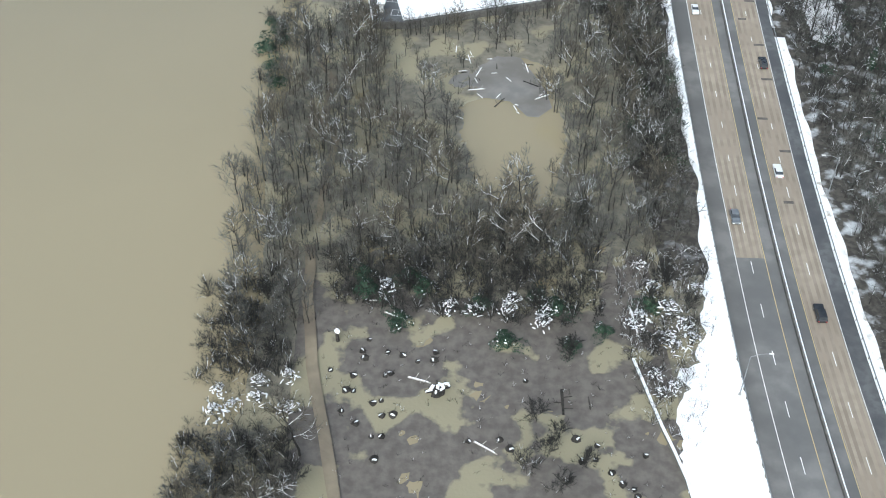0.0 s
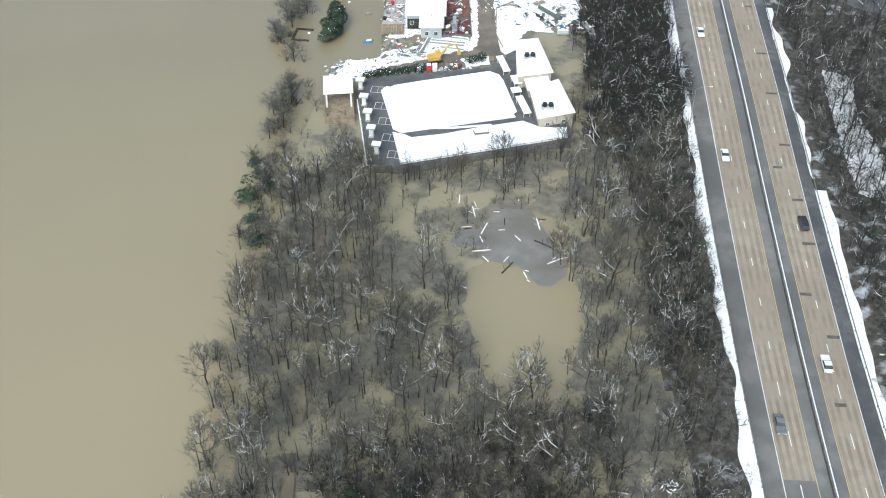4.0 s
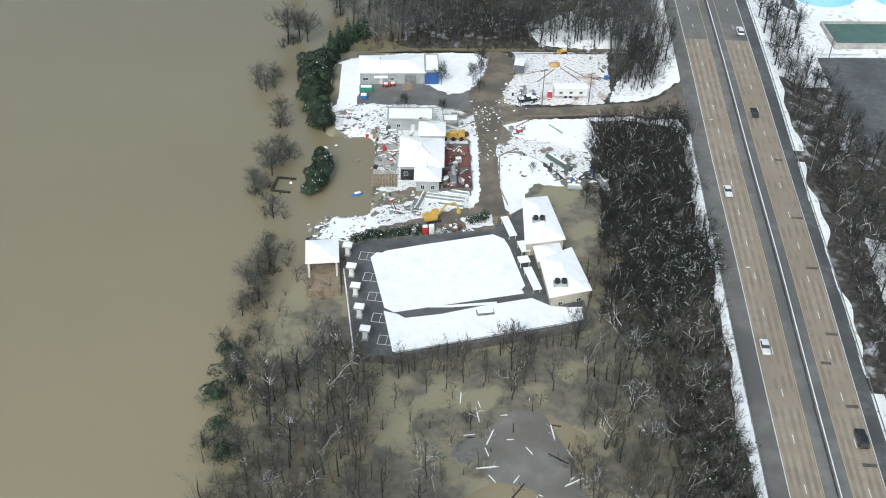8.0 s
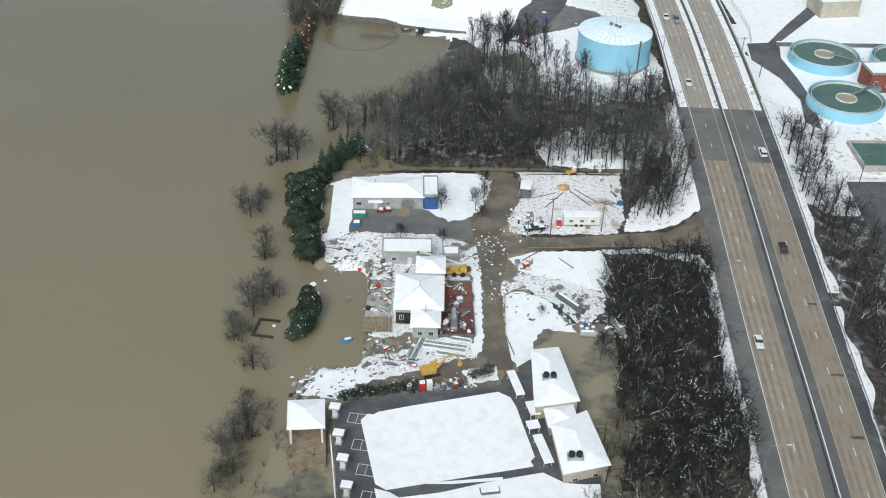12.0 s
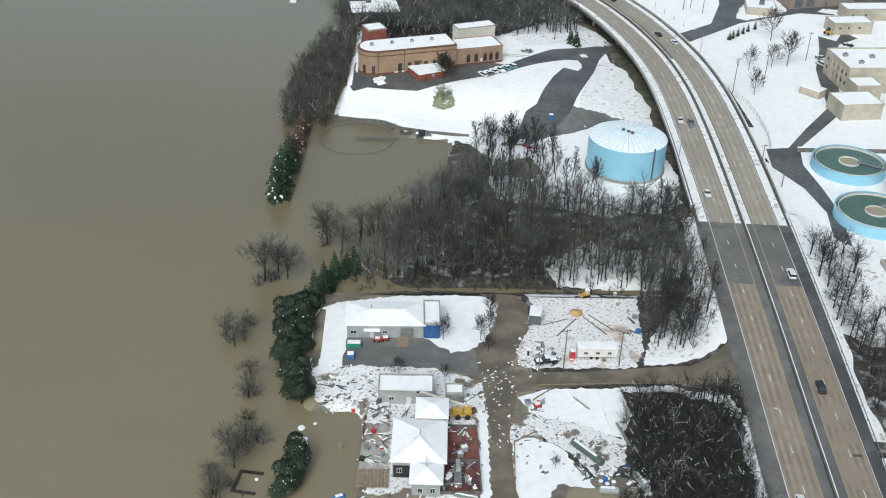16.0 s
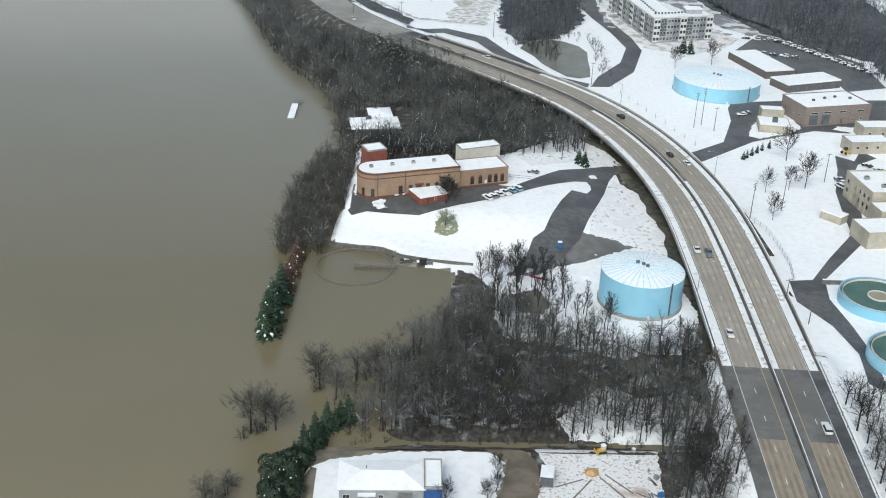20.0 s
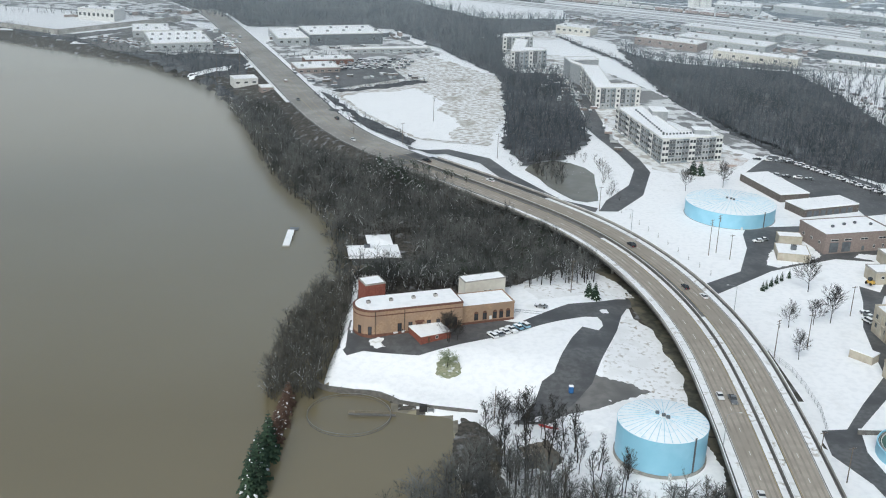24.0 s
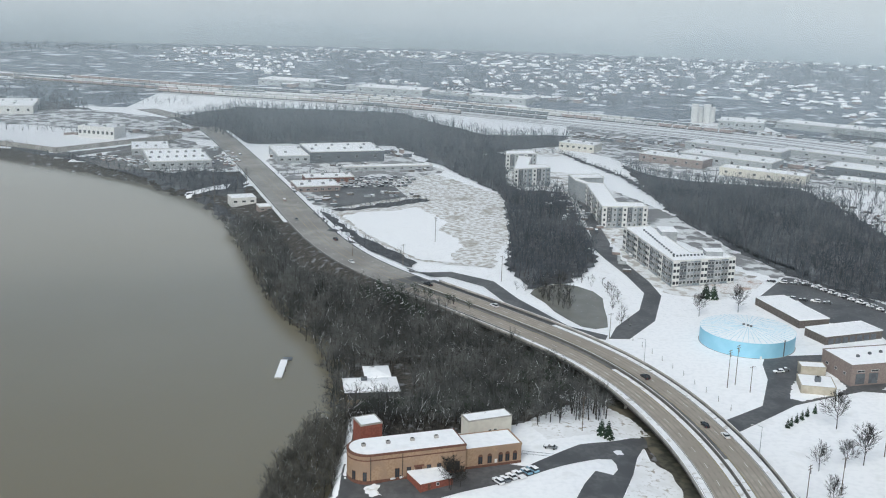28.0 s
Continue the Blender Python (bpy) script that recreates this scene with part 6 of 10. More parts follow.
for i in range(9):
    a, b = (-16.9 + i * 0.38, 292 - i * 3.15), (-16.9 + (i + 1) * 0.38, 292 - (i + 1) * 3.15)
    part("panel", prism([(a[0] - 0.15, a[1]), (a[0] + 0.1, a[1]), (b[0] + 0.1, b[1] + 0.12), (b[0] - 0.15, b[1] + 0.12)], 0, 0.7), SNOW if i % 3 else LIGHTSIDING, fence)
hr = thing("deck_railing", "thin dark railing along the deck's wooded edge", "railing", 0, 0, 2.45)
for i in range(22):
    x = -5 + i * 1.95
    y = 263.4 + i * 0.475
    part("baluster", box(x - 0.04, x + 0.04, y - 0.04, y + 0.04, 0, 1.0), BLACKM, hr)
part("top_rail", rod((-5, 263.4, 1.0), (38, 273.8, 1.0), 0.05), BLACKM, hr)
sh = thing("shelter", "open pavilion with a snowy hip roof on white posts", "shelter", -25.2, 291, 0.6, 4)
part("roof", hip(7.0, 8.0, 5.2, 1.1, 0.4), SNOW, sh, "snow-covered roof")
for x in (0.3, 6.7):
    for y in (0.3, 7.7):
        part("post", box(x - 0.22, x + 0.22, y - 0.22, y + 0.22, -1.5, 5.1), LIGHTSIDING, sh)
part("floor", box(-0.4, 7.4, -6, 8.3, -1.5, 0.5), TIMBER, sh)
for i in range(7):
    part("rail_post", box(-0.3 + i * 1.2, -0.18 + i * 1.2, -6, -5.9, 0.5, 1.5), TIMBER, sh)
part("hand_rail", box(-0.3, 7.1, -6, -5.9, 1.45, 1.55), TIMBER, sh)


def spread_out(pts, by):
    """A plan outline pushed outwards from its middle."""
    cx_, cy_ = sum(p[0] for p in pts) / len(pts), sum(p[1] for p in pts) / len(pts)
    return [(x + by * math.copysign(1, x - cx_), y + by * math.copysign(1, y - cy_)) for x, y in pts]


def hip_quad(pts, z, rise):
    """A hip roof over four corners that run round from the first long-axis end."""
    bm = bmesh.new()
    c = [bm.verts.new((x, y, z)) for x, y in pts]
    b = [bm.verts.new((x, y, z - 0.02)) for x, y in pts]
    m0 = (Vector(pts[0]) + Vector(pts[1])) / 2
    m1 = (Vector(pts[2]) + Vector(pts[3])) / 2
    k = min(0.45, 0.5 * (Vector(pts[0]) - Vector(pts[1])).length / (m1 - m0).length)
    r0, r1 = m0.lerp(m1, k), m1.lerp(m0, k)
    r = [bm.verts.new((r0.x, r0.y, z + rise)), bm.verts.new((r1.x, r1.y, z + rise))]
    for f in ((c[0], c[1], r[0]), (c[1], c[2], r[1], r[0]), (c[2], c[3], r[1]), (c[3], c[0], r[0], r[1]), (b[3], b[2], b[1], b[0])):
        bm.faces.new(f)
    for i in range(4):
        bm.faces.new((b[i], b[(i + 1) % 4], c[(i + 1) % 4], c[i]))
    bmesh.ops.recalc_face_normals(bm, faces=bm.faces)
    return bm


def quad_building(name, pts, z0, h, wall, label, trim=None, par=0.15, category="building"):
    th = thing(name, label, category, pts[0][0], pts[0][1], z0)
    loc = [(x - pts[0][0], y - pts[0][1]) for x, y in pts]
    part("wall", prism(loc, -1.5, h - 0.3), wall, th)
    part("eave", prism(spread_out(loc, 0.45), h - 0.3, h - 0.05), trim or LIGHTSIDING, th)
    part("roof", hip_quad(spread_out(loc, 0.5), h - 0.05, 1.1), SNOW, th, "snow-covered hip roof")
    return th, loc


e1, loc = quad_building("pavilion", [(26, 297.3), (35, 299.2), (32.4, 316), (27, 315)], 0.5, 6.0, BEIGE, "beige pavilion with a snowy roof and rooftop fans")
e2, loc2 = quad_building("pavilion_link", [(28.6, 292.4), (34.2, 294), (33.6, 298.8), (28, 297.6)], 0.5, 4.7, BEIGE, "low snowy link between two pavilions")
e3, loc3 = quad_building("pavilion", [(30, 279), (39, 281.6), (36.2, 296.4), (29, 292)], 0.5, 5.1, BEIGE, "beige pavilion with a snowy ridge roof and rooftop fans")
for th, (x, y), z in ((e1, (3.6, 8.0), 6.0), (e3, (2.4, 3.6), 5.1)):
    u = part("cooling_unit", box(x - 1.6, x + 1.6, y - 0.9, y + 0.9, z, z + 1.1, bev=0.05), GREYSIDING, th)
    for s in (-0.8, 0.8):
        part("fan_shroud", cyl(x + s, y, z + 1.1, z + 1.9, 0.68, 0.6, 16), BLACKM, u)
for x, y in ((2.2, 0.5), (6.5, 1.8)):
    window(e3, x, y - 0.15, 2.2, 1.2, 1.0, 16)
for i, (x, y, w_, d_) in enumerate(((22.6, 307, 1.9, 8), (25.6, 299, 2.2, 4.2), (26.6, 287, 2.0, 8.2), (25.2, 294, 2.6, 2.4))):
    th = thing("canopy", "low flat canopy covered with snow beside the pavilions", "canopy", x, y, 2.45, 12)
    part("roof", box(-w_ / 2, w_ / 2, -d_ / 2, d_ / 2, 1.6, 1.8), SNOW, th)
    for sx in (-0.9, 0.9):
        for sy in (-0.9, 0.9):
            part("post", box(sx * w_ / 2 * 0.9 - 0.06, sx * w_ / 2 * 0.9 + 0.06, sy * d_ / 2 * 0.9 - 0.06, sy * d_ / 2 * 0.9 + 0.06, 0, 1.6), LIGHTSIDING, th)
for (x, y) in ((22, 315),):
    g = thing("timber_gate", "wooden gate panels across the deck entrance", "gate", x - 3, y - 3.5, 2.0, 12)
    for k in range(3):
        part("panel", box(k * 1.7, k * 1.7 + 1.5, 0, 0.12, 0, 1.6), TIMBER, g)


# ---- tanks and basins ----
TANKROOF = mat("thin_snow_on_blue_roof", (0.80, 0.84, 0.87), (0.58, 0.71, 0.78), 0.6, 0.6, 0.1, (0.78, 0.82, 0.85), 0.15, 0.5, 0.75)


def tank(x, y, z0, r, h, rise, label, ribs=36):
    th = thing("water_tank", label, "tank", x, y, z0)
    part("shell", cyl(0, 0, -0.6, h - 0.3, r, seg=96, cap=False), STEELBLUE, th)
    part("base_ring", cyl(0, 0, -0.6, 0.25, r + 0.35, seg=96), CONC, th)
    bm = bmesh.new()
    rings, vs = 6, []
    for i in range(rings):
        u = i / rings
        vs.append([bm.verts.new((r * (1 - u) * math.cos(a), r * (1 - u) * math.sin(a), h + 0.05 + rise * (1 - (1 - u) ** 2))) for a in np.arange(96) * 2 * math.pi / 96])
    top = bm.verts.new((0, 0, h + 0.05 + rise))
    for i in range(rings - 1):
        for j in range(96):
            bm.faces.new((vs[i][j], vs[i][(j + 1) % 96], vs[i + 1][(j + 1) % 96], vs[i + 1][j]))
    for j in range(96):
        bm.faces.new((vs[-1][j], vs[-1][(j + 1) % 96], top))
    roof = part("roof", bm, TANKROOF, th, "snow-covered domed roof with blue ribs showing")
    rr = random.Random(ribs)
    for j in range(ribs):
        a = 2 * math.pi * j / ribs
        bm = bmesh.new()
        reach = rr.choice((2, 3, 4, 4))
        for k in range(reach):
            u0, u1 = 0.02 + 0.22 * k, 0.02 + 0.22 * (k + 1)
            p = [(r * (1 - u) * math.cos(a), r * (1 - u) * math.sin(a), h + 0.04 + rise * (1 - (1 - u) ** 2)) for u in (u0, u1)]
            rod(p[0], p[1], 0.09, bm, 4)
        part("rib", bm, STEELBLUE, roof)
    part("rim", cyl(0, 0, h - 0.3, h + 0.03, r + 0.08, seg=96), STEELBLUE, th)
    for k, (dx, dy) in enumerate(((-1.5, 1.4), (0.0, 0.0), (1.0, -1.2))):
        part("roof_hatch", box(dx - 0.5, dx + 0.5, dy - 0.4, dy + 0.4, h + rise - 0.1, h + rise + 0.75, bev=0.05), DARKPANEL, roof)
    for k in range(7):
        a = 2 * math.pi * k / 7 - 1.9
        part("seam", box(r - 0.03, r + 0.03, -0.06, 0.06, -0.3, h - 0.3, m=pose(0, 0, 0, 0, 0, math.degrees(a))), STEELBLUE, th)
    part("ladder", box(r, r + 0.12, -0.3, 0.3, 0.3, h + 0.8, m=pose(0, 0, 0, 0, 0, -58)), DARKPANEL, th)
    part("inlet_pipe", cyl(0, -r - 0.7, -0.5, 1.3, 0.45, seg=12), LIGHTSIDING, th)
    return th


tank(69.8, 475.6, 4.8, 12.6, 10.2, 1.5, "tall sky-blue steel water tank with a snowy ribbed roof")
tank(147, 689, 6.0, 20.6, 6.8, 1.2, "broad sky-blue water tank with snow on its low dome", 48)


def ring_mesh(r0, r1, z0, z1, seg=72):
    bm = bmesh.new()
    q = [[bm.verts.new((r * math.cos(a), r * math.sin(a), z)) for a in np.arange(seg) * 2 * math.pi / seg] for r, z in ((r0, z0), (r1, z0), (r1, z1), (r0, z1))]
    for k in range(4):
        for j in range(seg):
            bm.faces.new((q[k][j], q[k][(j + 1) % seg], q[(k + 1) % 4][(j + 1) % seg], q[(k + 1) % 4][j]))
    bmesh.ops.recalc_face_normals(bm, faces=bm.faces)
    return bm


def clarifier(x, y, z, r, h, arm):
    th = thing("clarifier", "round blue settling tank of green water with a tan centre well", "settling tank", x, y, z, 0, "clarifiers of the plant")
    part("wall", ring_mesh(r - 0.35, r, -0.6, h), STEELBLUE, th)
    part("launder", ring_mesh(r - 1.3, r - 1.15, h - 0.9, h - 0.12), LIGHTSIDING, th)
    part("weir", ring_mesh(r - 0.75, r - 0.62, h - 0.9, h - 0.2), CONC, th)
    part("water_surface", cyl(0, 0, h - 1.2, h - 0.75, r - 0.35, seg=72), GREENWATER, th)
    part("centre_well", ring_mesh(3.2, 3.4, h - 1.0, h - 0.25, 40), LIGHTSIDING, th)
    part("well_water", cyl(0, 0, h - 1.2, h - 0.55, 3.2, seg=40), TANWATER, th)
    br = part("walkway", box(2.5, r + 1.5, -0.6, 0.6, h + 0.1, h + 0.22, m=pose(0, 0, 0, 0, 0, arm)), STEEL, th)
    for s in (-0.6, 0.6):
        part("handrail", box(2.5, r + 1.5, s - 0.03, s + 0.03, h + 1.1, h + 1.18, m=pose(0, 0, 0, 0, 0, arm)), STEEL, br)
        for k in range(5):
            part("rail_post", box(3 + k * 2.2, 3.07 + k * 2.2, s - 0.03, s + 0.03, h + 0.2, h + 1.1, m=pose(0, 0, 0, 0, 0, arm)), STEEL, br)


clarifier(144.0, 475.4, 4.5, 12.0, 3.5, -35)
clarifier(140.3, 441.2, 4.5, 12.3, 3.5, 35)
clarifier(172, 472, 4.5, 12.0, 3.5, 215)
clarifier(168, 440, 4.5, 12.3, 3.5, 150)
pump, w = shed_building("pump_house", (151.5, 451), (160, 451.5), 9, 6.8, BRICKRED, "red brick pump house between the settling tanks", 4.6, wins=((2, 2, 1.0, 2.2), (6, 2, 1.0, 2.2)), doors=((4.2, 1.2, 2.2, DARKPANEL),))
part("stair", box(0.5, 3.5, -1.6, -0.1, 0, 2.6), STEEL, pump)
bs = thing("sludge_basin", "sunken rectangular basin with concrete walls", "basin", 133, 402, 4.2)
for q in ((0, 30, 14.6, 15.2), (0, 0.6, 0, 14.6), (0, 30, -0.6, 0), (29.4, 30, 0, 14.6)):
    part("basin_wall", box(*q, -1.5, 0.9), CONC, bs)
part("basin_water", box(0.6, 29.4, 0, 14.6, -1.5, 0.25), GREENWATER, bs)
rk = thing("bollard_row", "row of snow-capped barriers at the car park edge", "barrier", 127, 396.4, 4.0)
for i in range(14):
    part("barrier_block", box(i * 0.95, i * 0.95 + 0.7, 0, 0.5, 0, 0.9, bev=0.1), SNOW, rk)
cl = thing("culvert_wall", "dark concrete retaining wall beside the tanks", "wall", 131, 488, 4.4)
part("wall_face", box(0, 40, 0, 0.6, -1, 1.8), DARKCONC, cl)
part("snow_cap", box(0, 40, 0, 0.6, 1.8, 2.0), SNOW, cl)

# ---- the flooded basin ring and the bank ----
ring = thing("sunken_ring_rail", "rusty ring rail of a drowned settling tank", "railing", -19.0, 502.2, 0)
part("ring_wall", ring_mesh(12.6, 12.8, -1.0, 0.10, 80), DARKCONC, ring)
part("top_rail", ring_mesh(12.66, 12.74, 0.85, 0.93, 80), STEEL, ring)
for k in range(40):
    a = 2 * math.pi * k / 40
    part("rail_post", box(12.66, 12.74, -0.04, 0.04, 0.0, 0.9, m=pose(0, 0, 0, 0, 0, math.degrees(a))), DARKCONC, ring)
wk = thing("footbridge", "narrow walkway reaching over the drowned basin", "footbridge", -19.2, 502.2, 0.35, -2)
part("deck", box(0, 14.4, -0.5, 0.5, 0.2, 0.4), DARKCONC, wk)
for s in (-0.45, 0.45):
    part("handrail", box(0, 14.4, s - 0.03, s + 0.03, 1.25, 1.32), TIMBER, wk)
    for k in range(9):
        part("rail_post", box(k * 1.78, k * 1.78 + 0.07, s - 0.03, s + 0.03, 0.4, 1.25), TIMBER, wk)
bx = thing("valve_house", "small black box on legs standing in the water", "box", 3.6, 505.2, 0)
part("cabinet", box(-1.3, 1.1, -0.8, 0.8, 0.2, 2.4, bev=0.05), BLACKM, bx)
part("platform", box(1.2, 3.2, -1.2, 1.0, 0.9, 1.1), STEEL, bx)
for s in (1.3, 3.1):
    part("leg", box(s - 0.08, s + 0.08, -1.1, -0.94, -1.5, 2.2), STEEL, bx)
rw = thing("retaining_wall", "curving dark stone retaining wall at the waterline", "wall", 0, 0, 0)
RWP = [(-31, 521.5), (-28.5, 519), (-26, 517.6), (-22, 516.8), (-18, 515.8), (-14, 515.6), (-10, 514.4), (-7, 512.2), (-4, 509.4), (1, 507.8), (6, 506.2), (13, 505), (20, 503.6)]
for (x0, y0), (x1, y1) in zip(RWP[:-1], RWP[1:]):
    d = math.hypot(x1 - x0, y1 - y0)
    part("wall_block", box(0, d + 0.1, -0.35, 0.35, -1.5, 1.75, m=pose(x0, y0, 0, 0, 0, math.degrees(math.atan2(y1 - y0, x1 - x0)))), DARKCONC, rw)
dk = thing("floating_dock", "white floating dock drifting on the river", "dock", -55.5, 661, 0)
part("float", box(-1.6, 1.6, -12, 9, -0.2, 0.55, bev=0.1), CONC, dk)
part("deck_snow", box(-1.5, 1.5, -11.8, 8.8, 0.55, 0.7), SNOW, dk)
part("ramp", box(-0.9, 3.0, 9, 12.5, 0.2, 0.5), DARKPANEL, dk)
part("pile", cyl(2.0, 4, -1, 2.2, 0.2, seg=8), WOODPOLE, dk)
part("pile", cyl(2.0, -4, -1, 2.2, 0.2, seg=8), WOODPOLE, dk)

# ---- the tan brick building by the river ----
A, B = (-12.5, 543.6), (16.9, 553.0)
bk, w = frame_of(A, B, 7.3, "brick_building", "long tan brick building with a rounded end and snowy flat roof", "building")
D = 12.5
arc = [(-6.2 * math.sin(t), D / 2 + (D / 2) * -math.cos(t)) for t in np.linspace(math.pi, 0, 15)]
outline = [(0, 0), (w, 0), (w, D), (0, D)] + [p for p in arc[1:-1]]
part("wall", prism(outline, -2.0, 9.0), BRICKTAN, bk)
grow = lambda pts, k: [(p[0] + (p[0] - w / 2) * k / w * 2, p[1] + (p[1] - D / 2) * k / D * 2) for p in pts]
part("plinth", prism(grow(outline, 0.08), -2.0, 0.9), BRICKDARK, bk)
part("cornice", prism(grow(outline, 0.10), 7.4, 7.75), BRICKDARK, bk, "dark brick band")
part("parapet", prism(grow(outline, 0.14), 9.0, 9.55), BRICKDARK, bk)
part("roof", prism(grow(outline, -0.45), 9.5, 9.75), SNOW, bk, "flat roof under smooth snow")
for k in range(4):
    roof_unit(bk, -1 + k * 8.0, 6.6, 9.75, 1.3, 1.1, 0.9, CONC)
BROWN = mat("brown_window_frame", (0.10, 0.05, 0.035), (0.13, 0.065, 0.045), 1.0, 0.6, 0.02)
for x in (8.2, 12.0, 18.6, 22.0, 25.2, 28.2):
    window(bk, x, -0.03, 1.0, 1.5, 3.1, 0, BROWN, panes=True)
door(bk, 15.2, -0.05, 0.0, 2.2, 3.9, 0, BROWN)
part("door_hood", box(13.6, 16.8, -1.0, 0.0, 4.1, 4.35), BRICKDARK, bk)
for t in (0.35, 0.95):
    a = math.pi - (math.pi - t)
    x, y = -6.22 * math.sin(t), D / 2 - (D / 2 + 0.03) * math.cos(t)
    window(bk, x, y, 0.7, 1.3, 3.1, -math.degrees(t), BROWN)
part("downpipe", cyl(9.9, -0.1, 0.5, 9.0, 0.09, seg=8), BLACKM, bk)
part("downpipe", cyl(-0.4, -0.12, 0.5, 9.0, 0.09, seg=8), BLACKM, bk)
bw, w2 = frame_of((17.0, 554.4), (35.3, 560.4), 6.6, "brick_wing", "lower tan brick wing with arched brown windows", "building")
part("wall", box(0, w2, 0, 11.5, -2, 7.3), BRICKTAN, bw)
part("plinth", box(-0.08, w2 + 0.08, -0.08, 11.6, -2, 1.6), BRICKDARK, bw)
flat_roof(bw, [(0, 0), (w2, 0), (w2, 11.5), (0, 11.5)], 7.4, 0.35, BRICKTAN)
for x in (5.0, 8.2, 12.0, 14.4, 17.0):
    wdw = window(bw, x, -0.06, 2.0, 1.5, 2.6, 0, BROWN, panes=True)
    part("arch", cyl(0, 0, -0.06, 0.04, 0.75, seg=16, m=pose(0, 0, 2.6, 90, 0, 0)), BROWN, wdw)
part("sign_board", box(10.0, 10.9, -0.12, 0.0, 1.9, 3.2), LIGHTSIDING, bw)
pch, w3 = shed_building("porch_building", (2.6, 538.6), (12.6, 543.6), 9.2, 2.8, BRICKRED, "low red brick annex with a snow-covered flat roof", 7.2, par=0.15, trim=SNOW, doors=((3, 1.0, 2.1, BROWN),), wins=((6, 1.0, 1.0, 1.1),))
twr, w4 = shed_building("brick_tower", (-17, 562.4), (-10.2, 565.4), 7.2, 10.6, BRICKRED, "square red brick tower with a snowy top", 7.6, par=0.3)
csh, w5 = shed_building("metal_shed", (18.5, 573), (33.5, 579), 6, 8.6, CREAM, "cream metal shed behind the brick wing", 7.3, par=0.15, wins=((8, 3.5, 1.2, 1.2), (10, 3.5, 1.2, 1.2)))
rmp = thing("ramp", "concrete access ramp with railings under snow", "ramp", 36, 566, 6.2, -12)
part("ramp_slab", box(0, 16, 0, 2.0, -0.5, 0.9), CONC, rmp)
part("snow", box(0, 16, 0.1, 1.9, 0.9, 1.0), SNOW, rmp)
for s in (0.05, 1.95):
    part("handrail", box(0, 16, s - 0.04, s + 0.04, 1.8, 1.88), DARKPANEL, rmp)
    for k in range(9):
        part("rail_post", box(k * 1.95, k * 1.95 + 0.08, s - 0.04, s + 0.04, 0.9, 1.8), DARKPANEL, rmp)
for i, (x, y, rz, pt, kd) in enumerate(((-7, 547.5, 30, CARWHITE, "sedan"), (-4.2, 548.6, 30, CARWHITE, "suv"), (27, 545.4, 32, CARWHITE, "suv"), (29.2, 547, 32, CARGREY, "sedan"), (31.4, 549, 32, CARWHITE, "sedan"), (33.8, 550, 32, CARWHITE, "pickup"), (36.4, 552.3, 32, CARBLUE, "sedan"), (38.6, 553.6, 32, CARBLUE, "suv"), (46, 570, 70, CARGREY, "sedan"))):
    car(x, y, gz(x, y) + 0.12, rz, pt, "snow-covered parked %s beside the brick building" % ("car" if kd != "pickup" else "pickup"), kd, True, "cars parked by the brick building")
bin_ = thing("portable_toilet", "dark blue portable toilet on the asphalt", "toilet", 49.5, 511.5, gz(49.5, 511.5) + 0.1)
part("cabin", box(-0.7, 0.7, -0.7, 0.7, 0, 2.2, bev=0.06), BLUEPAINT, bin_)
part("roof", box(-0.72, 0.72, -0.72, 0.72, 2.2, 2.35, bev=0.05), SNOW, bin_)
bt = thing("red_boat", "upturned long red boat lying in the snow", "boat", 41, 494.5, gz(41, 494.5), -28)
bm = bmesh.new()
bmesh.ops.create_uvsphere(bm, u_segments=16, v_segments=8, radius=1.0, matrix=Matrix.Diagonal((3.6, 0.6, 0.55, 1)))
part("hull", bm, REDMETAL, bt)
part("snow", box(-1.8, 1.0, -0.2, 0.25, 0.48, 0.62, bev=0.06), SNOW, bt)

# ---- cabin on the flooded bank ----
cb = thing("boathouse", "riverside boathouse with broad snowy roofs among trees", "building", -25.4, 621, 1.8, 8)
part("wall", box(1, 18, 2, 14, -2, 4.2), DARKPANEL, cb)
part("roof", hip(19, 13, 4.6, 1.2, 1.2), SNOW, cb)
part("rear_wall", box(9, 17, 14, 24, -2, 4.6), DARKPANEL, cb)
rr_ = part("rear_roof", hip(9, 11, 5.0, 1.0, 0.8), SNOW, cb)
rr_.matrix_local = pose(8.5, 14, 0)
part("deck", box(-1, 20, -1, 2, -2, 0.3), TIMBER, cb)
roof_unit(cb, 7, 9, 5.6, 2.4, 1.8, 1.2, DARKPANEL)

# ---- the treatment plant east of the bridge ----
pb, w = shed_building("plant_building", (174.5, 640.0), (207, 648.0), 20, 8.0, BRICKPINK, "large brown brick plant building with garage doors", 6.1, wins=((4.5, 5.0, 3.6, 0.9), (11, 5.0, 3.6, 0.9), (19, 5.0, 3.6, 0.9), (28, 5.0, 3.6, 0.9), (24.5, 1, 1, 1.5), (29, 1, 1, 1.5)), doors=((4.5, 4.2, 4.4, DARKPANEL), (10.6, 4.2, 4.4, DARKPANEL), (19, 1.2, 2.2, DARKPANEL)), trim=BRICKPINK)
for x, y in ((9, 9), (16, 11), (22, 12), (28, 9)):
    roof_unit(pb, x, y, 8.1, 1.2, 1.0, 0.9, DARKPANEL)
for y in (4, 10, 16):
    window(pb, -0.03, y, 3.0, 1.6, 1.2, -90)
shed_building("low_shed", (178, 711), (193.5, 715), 38, 4.0, SHEDWALL, "long low dark shed with a snowy roof", 6.2, par=0.2, trim=SNOW)
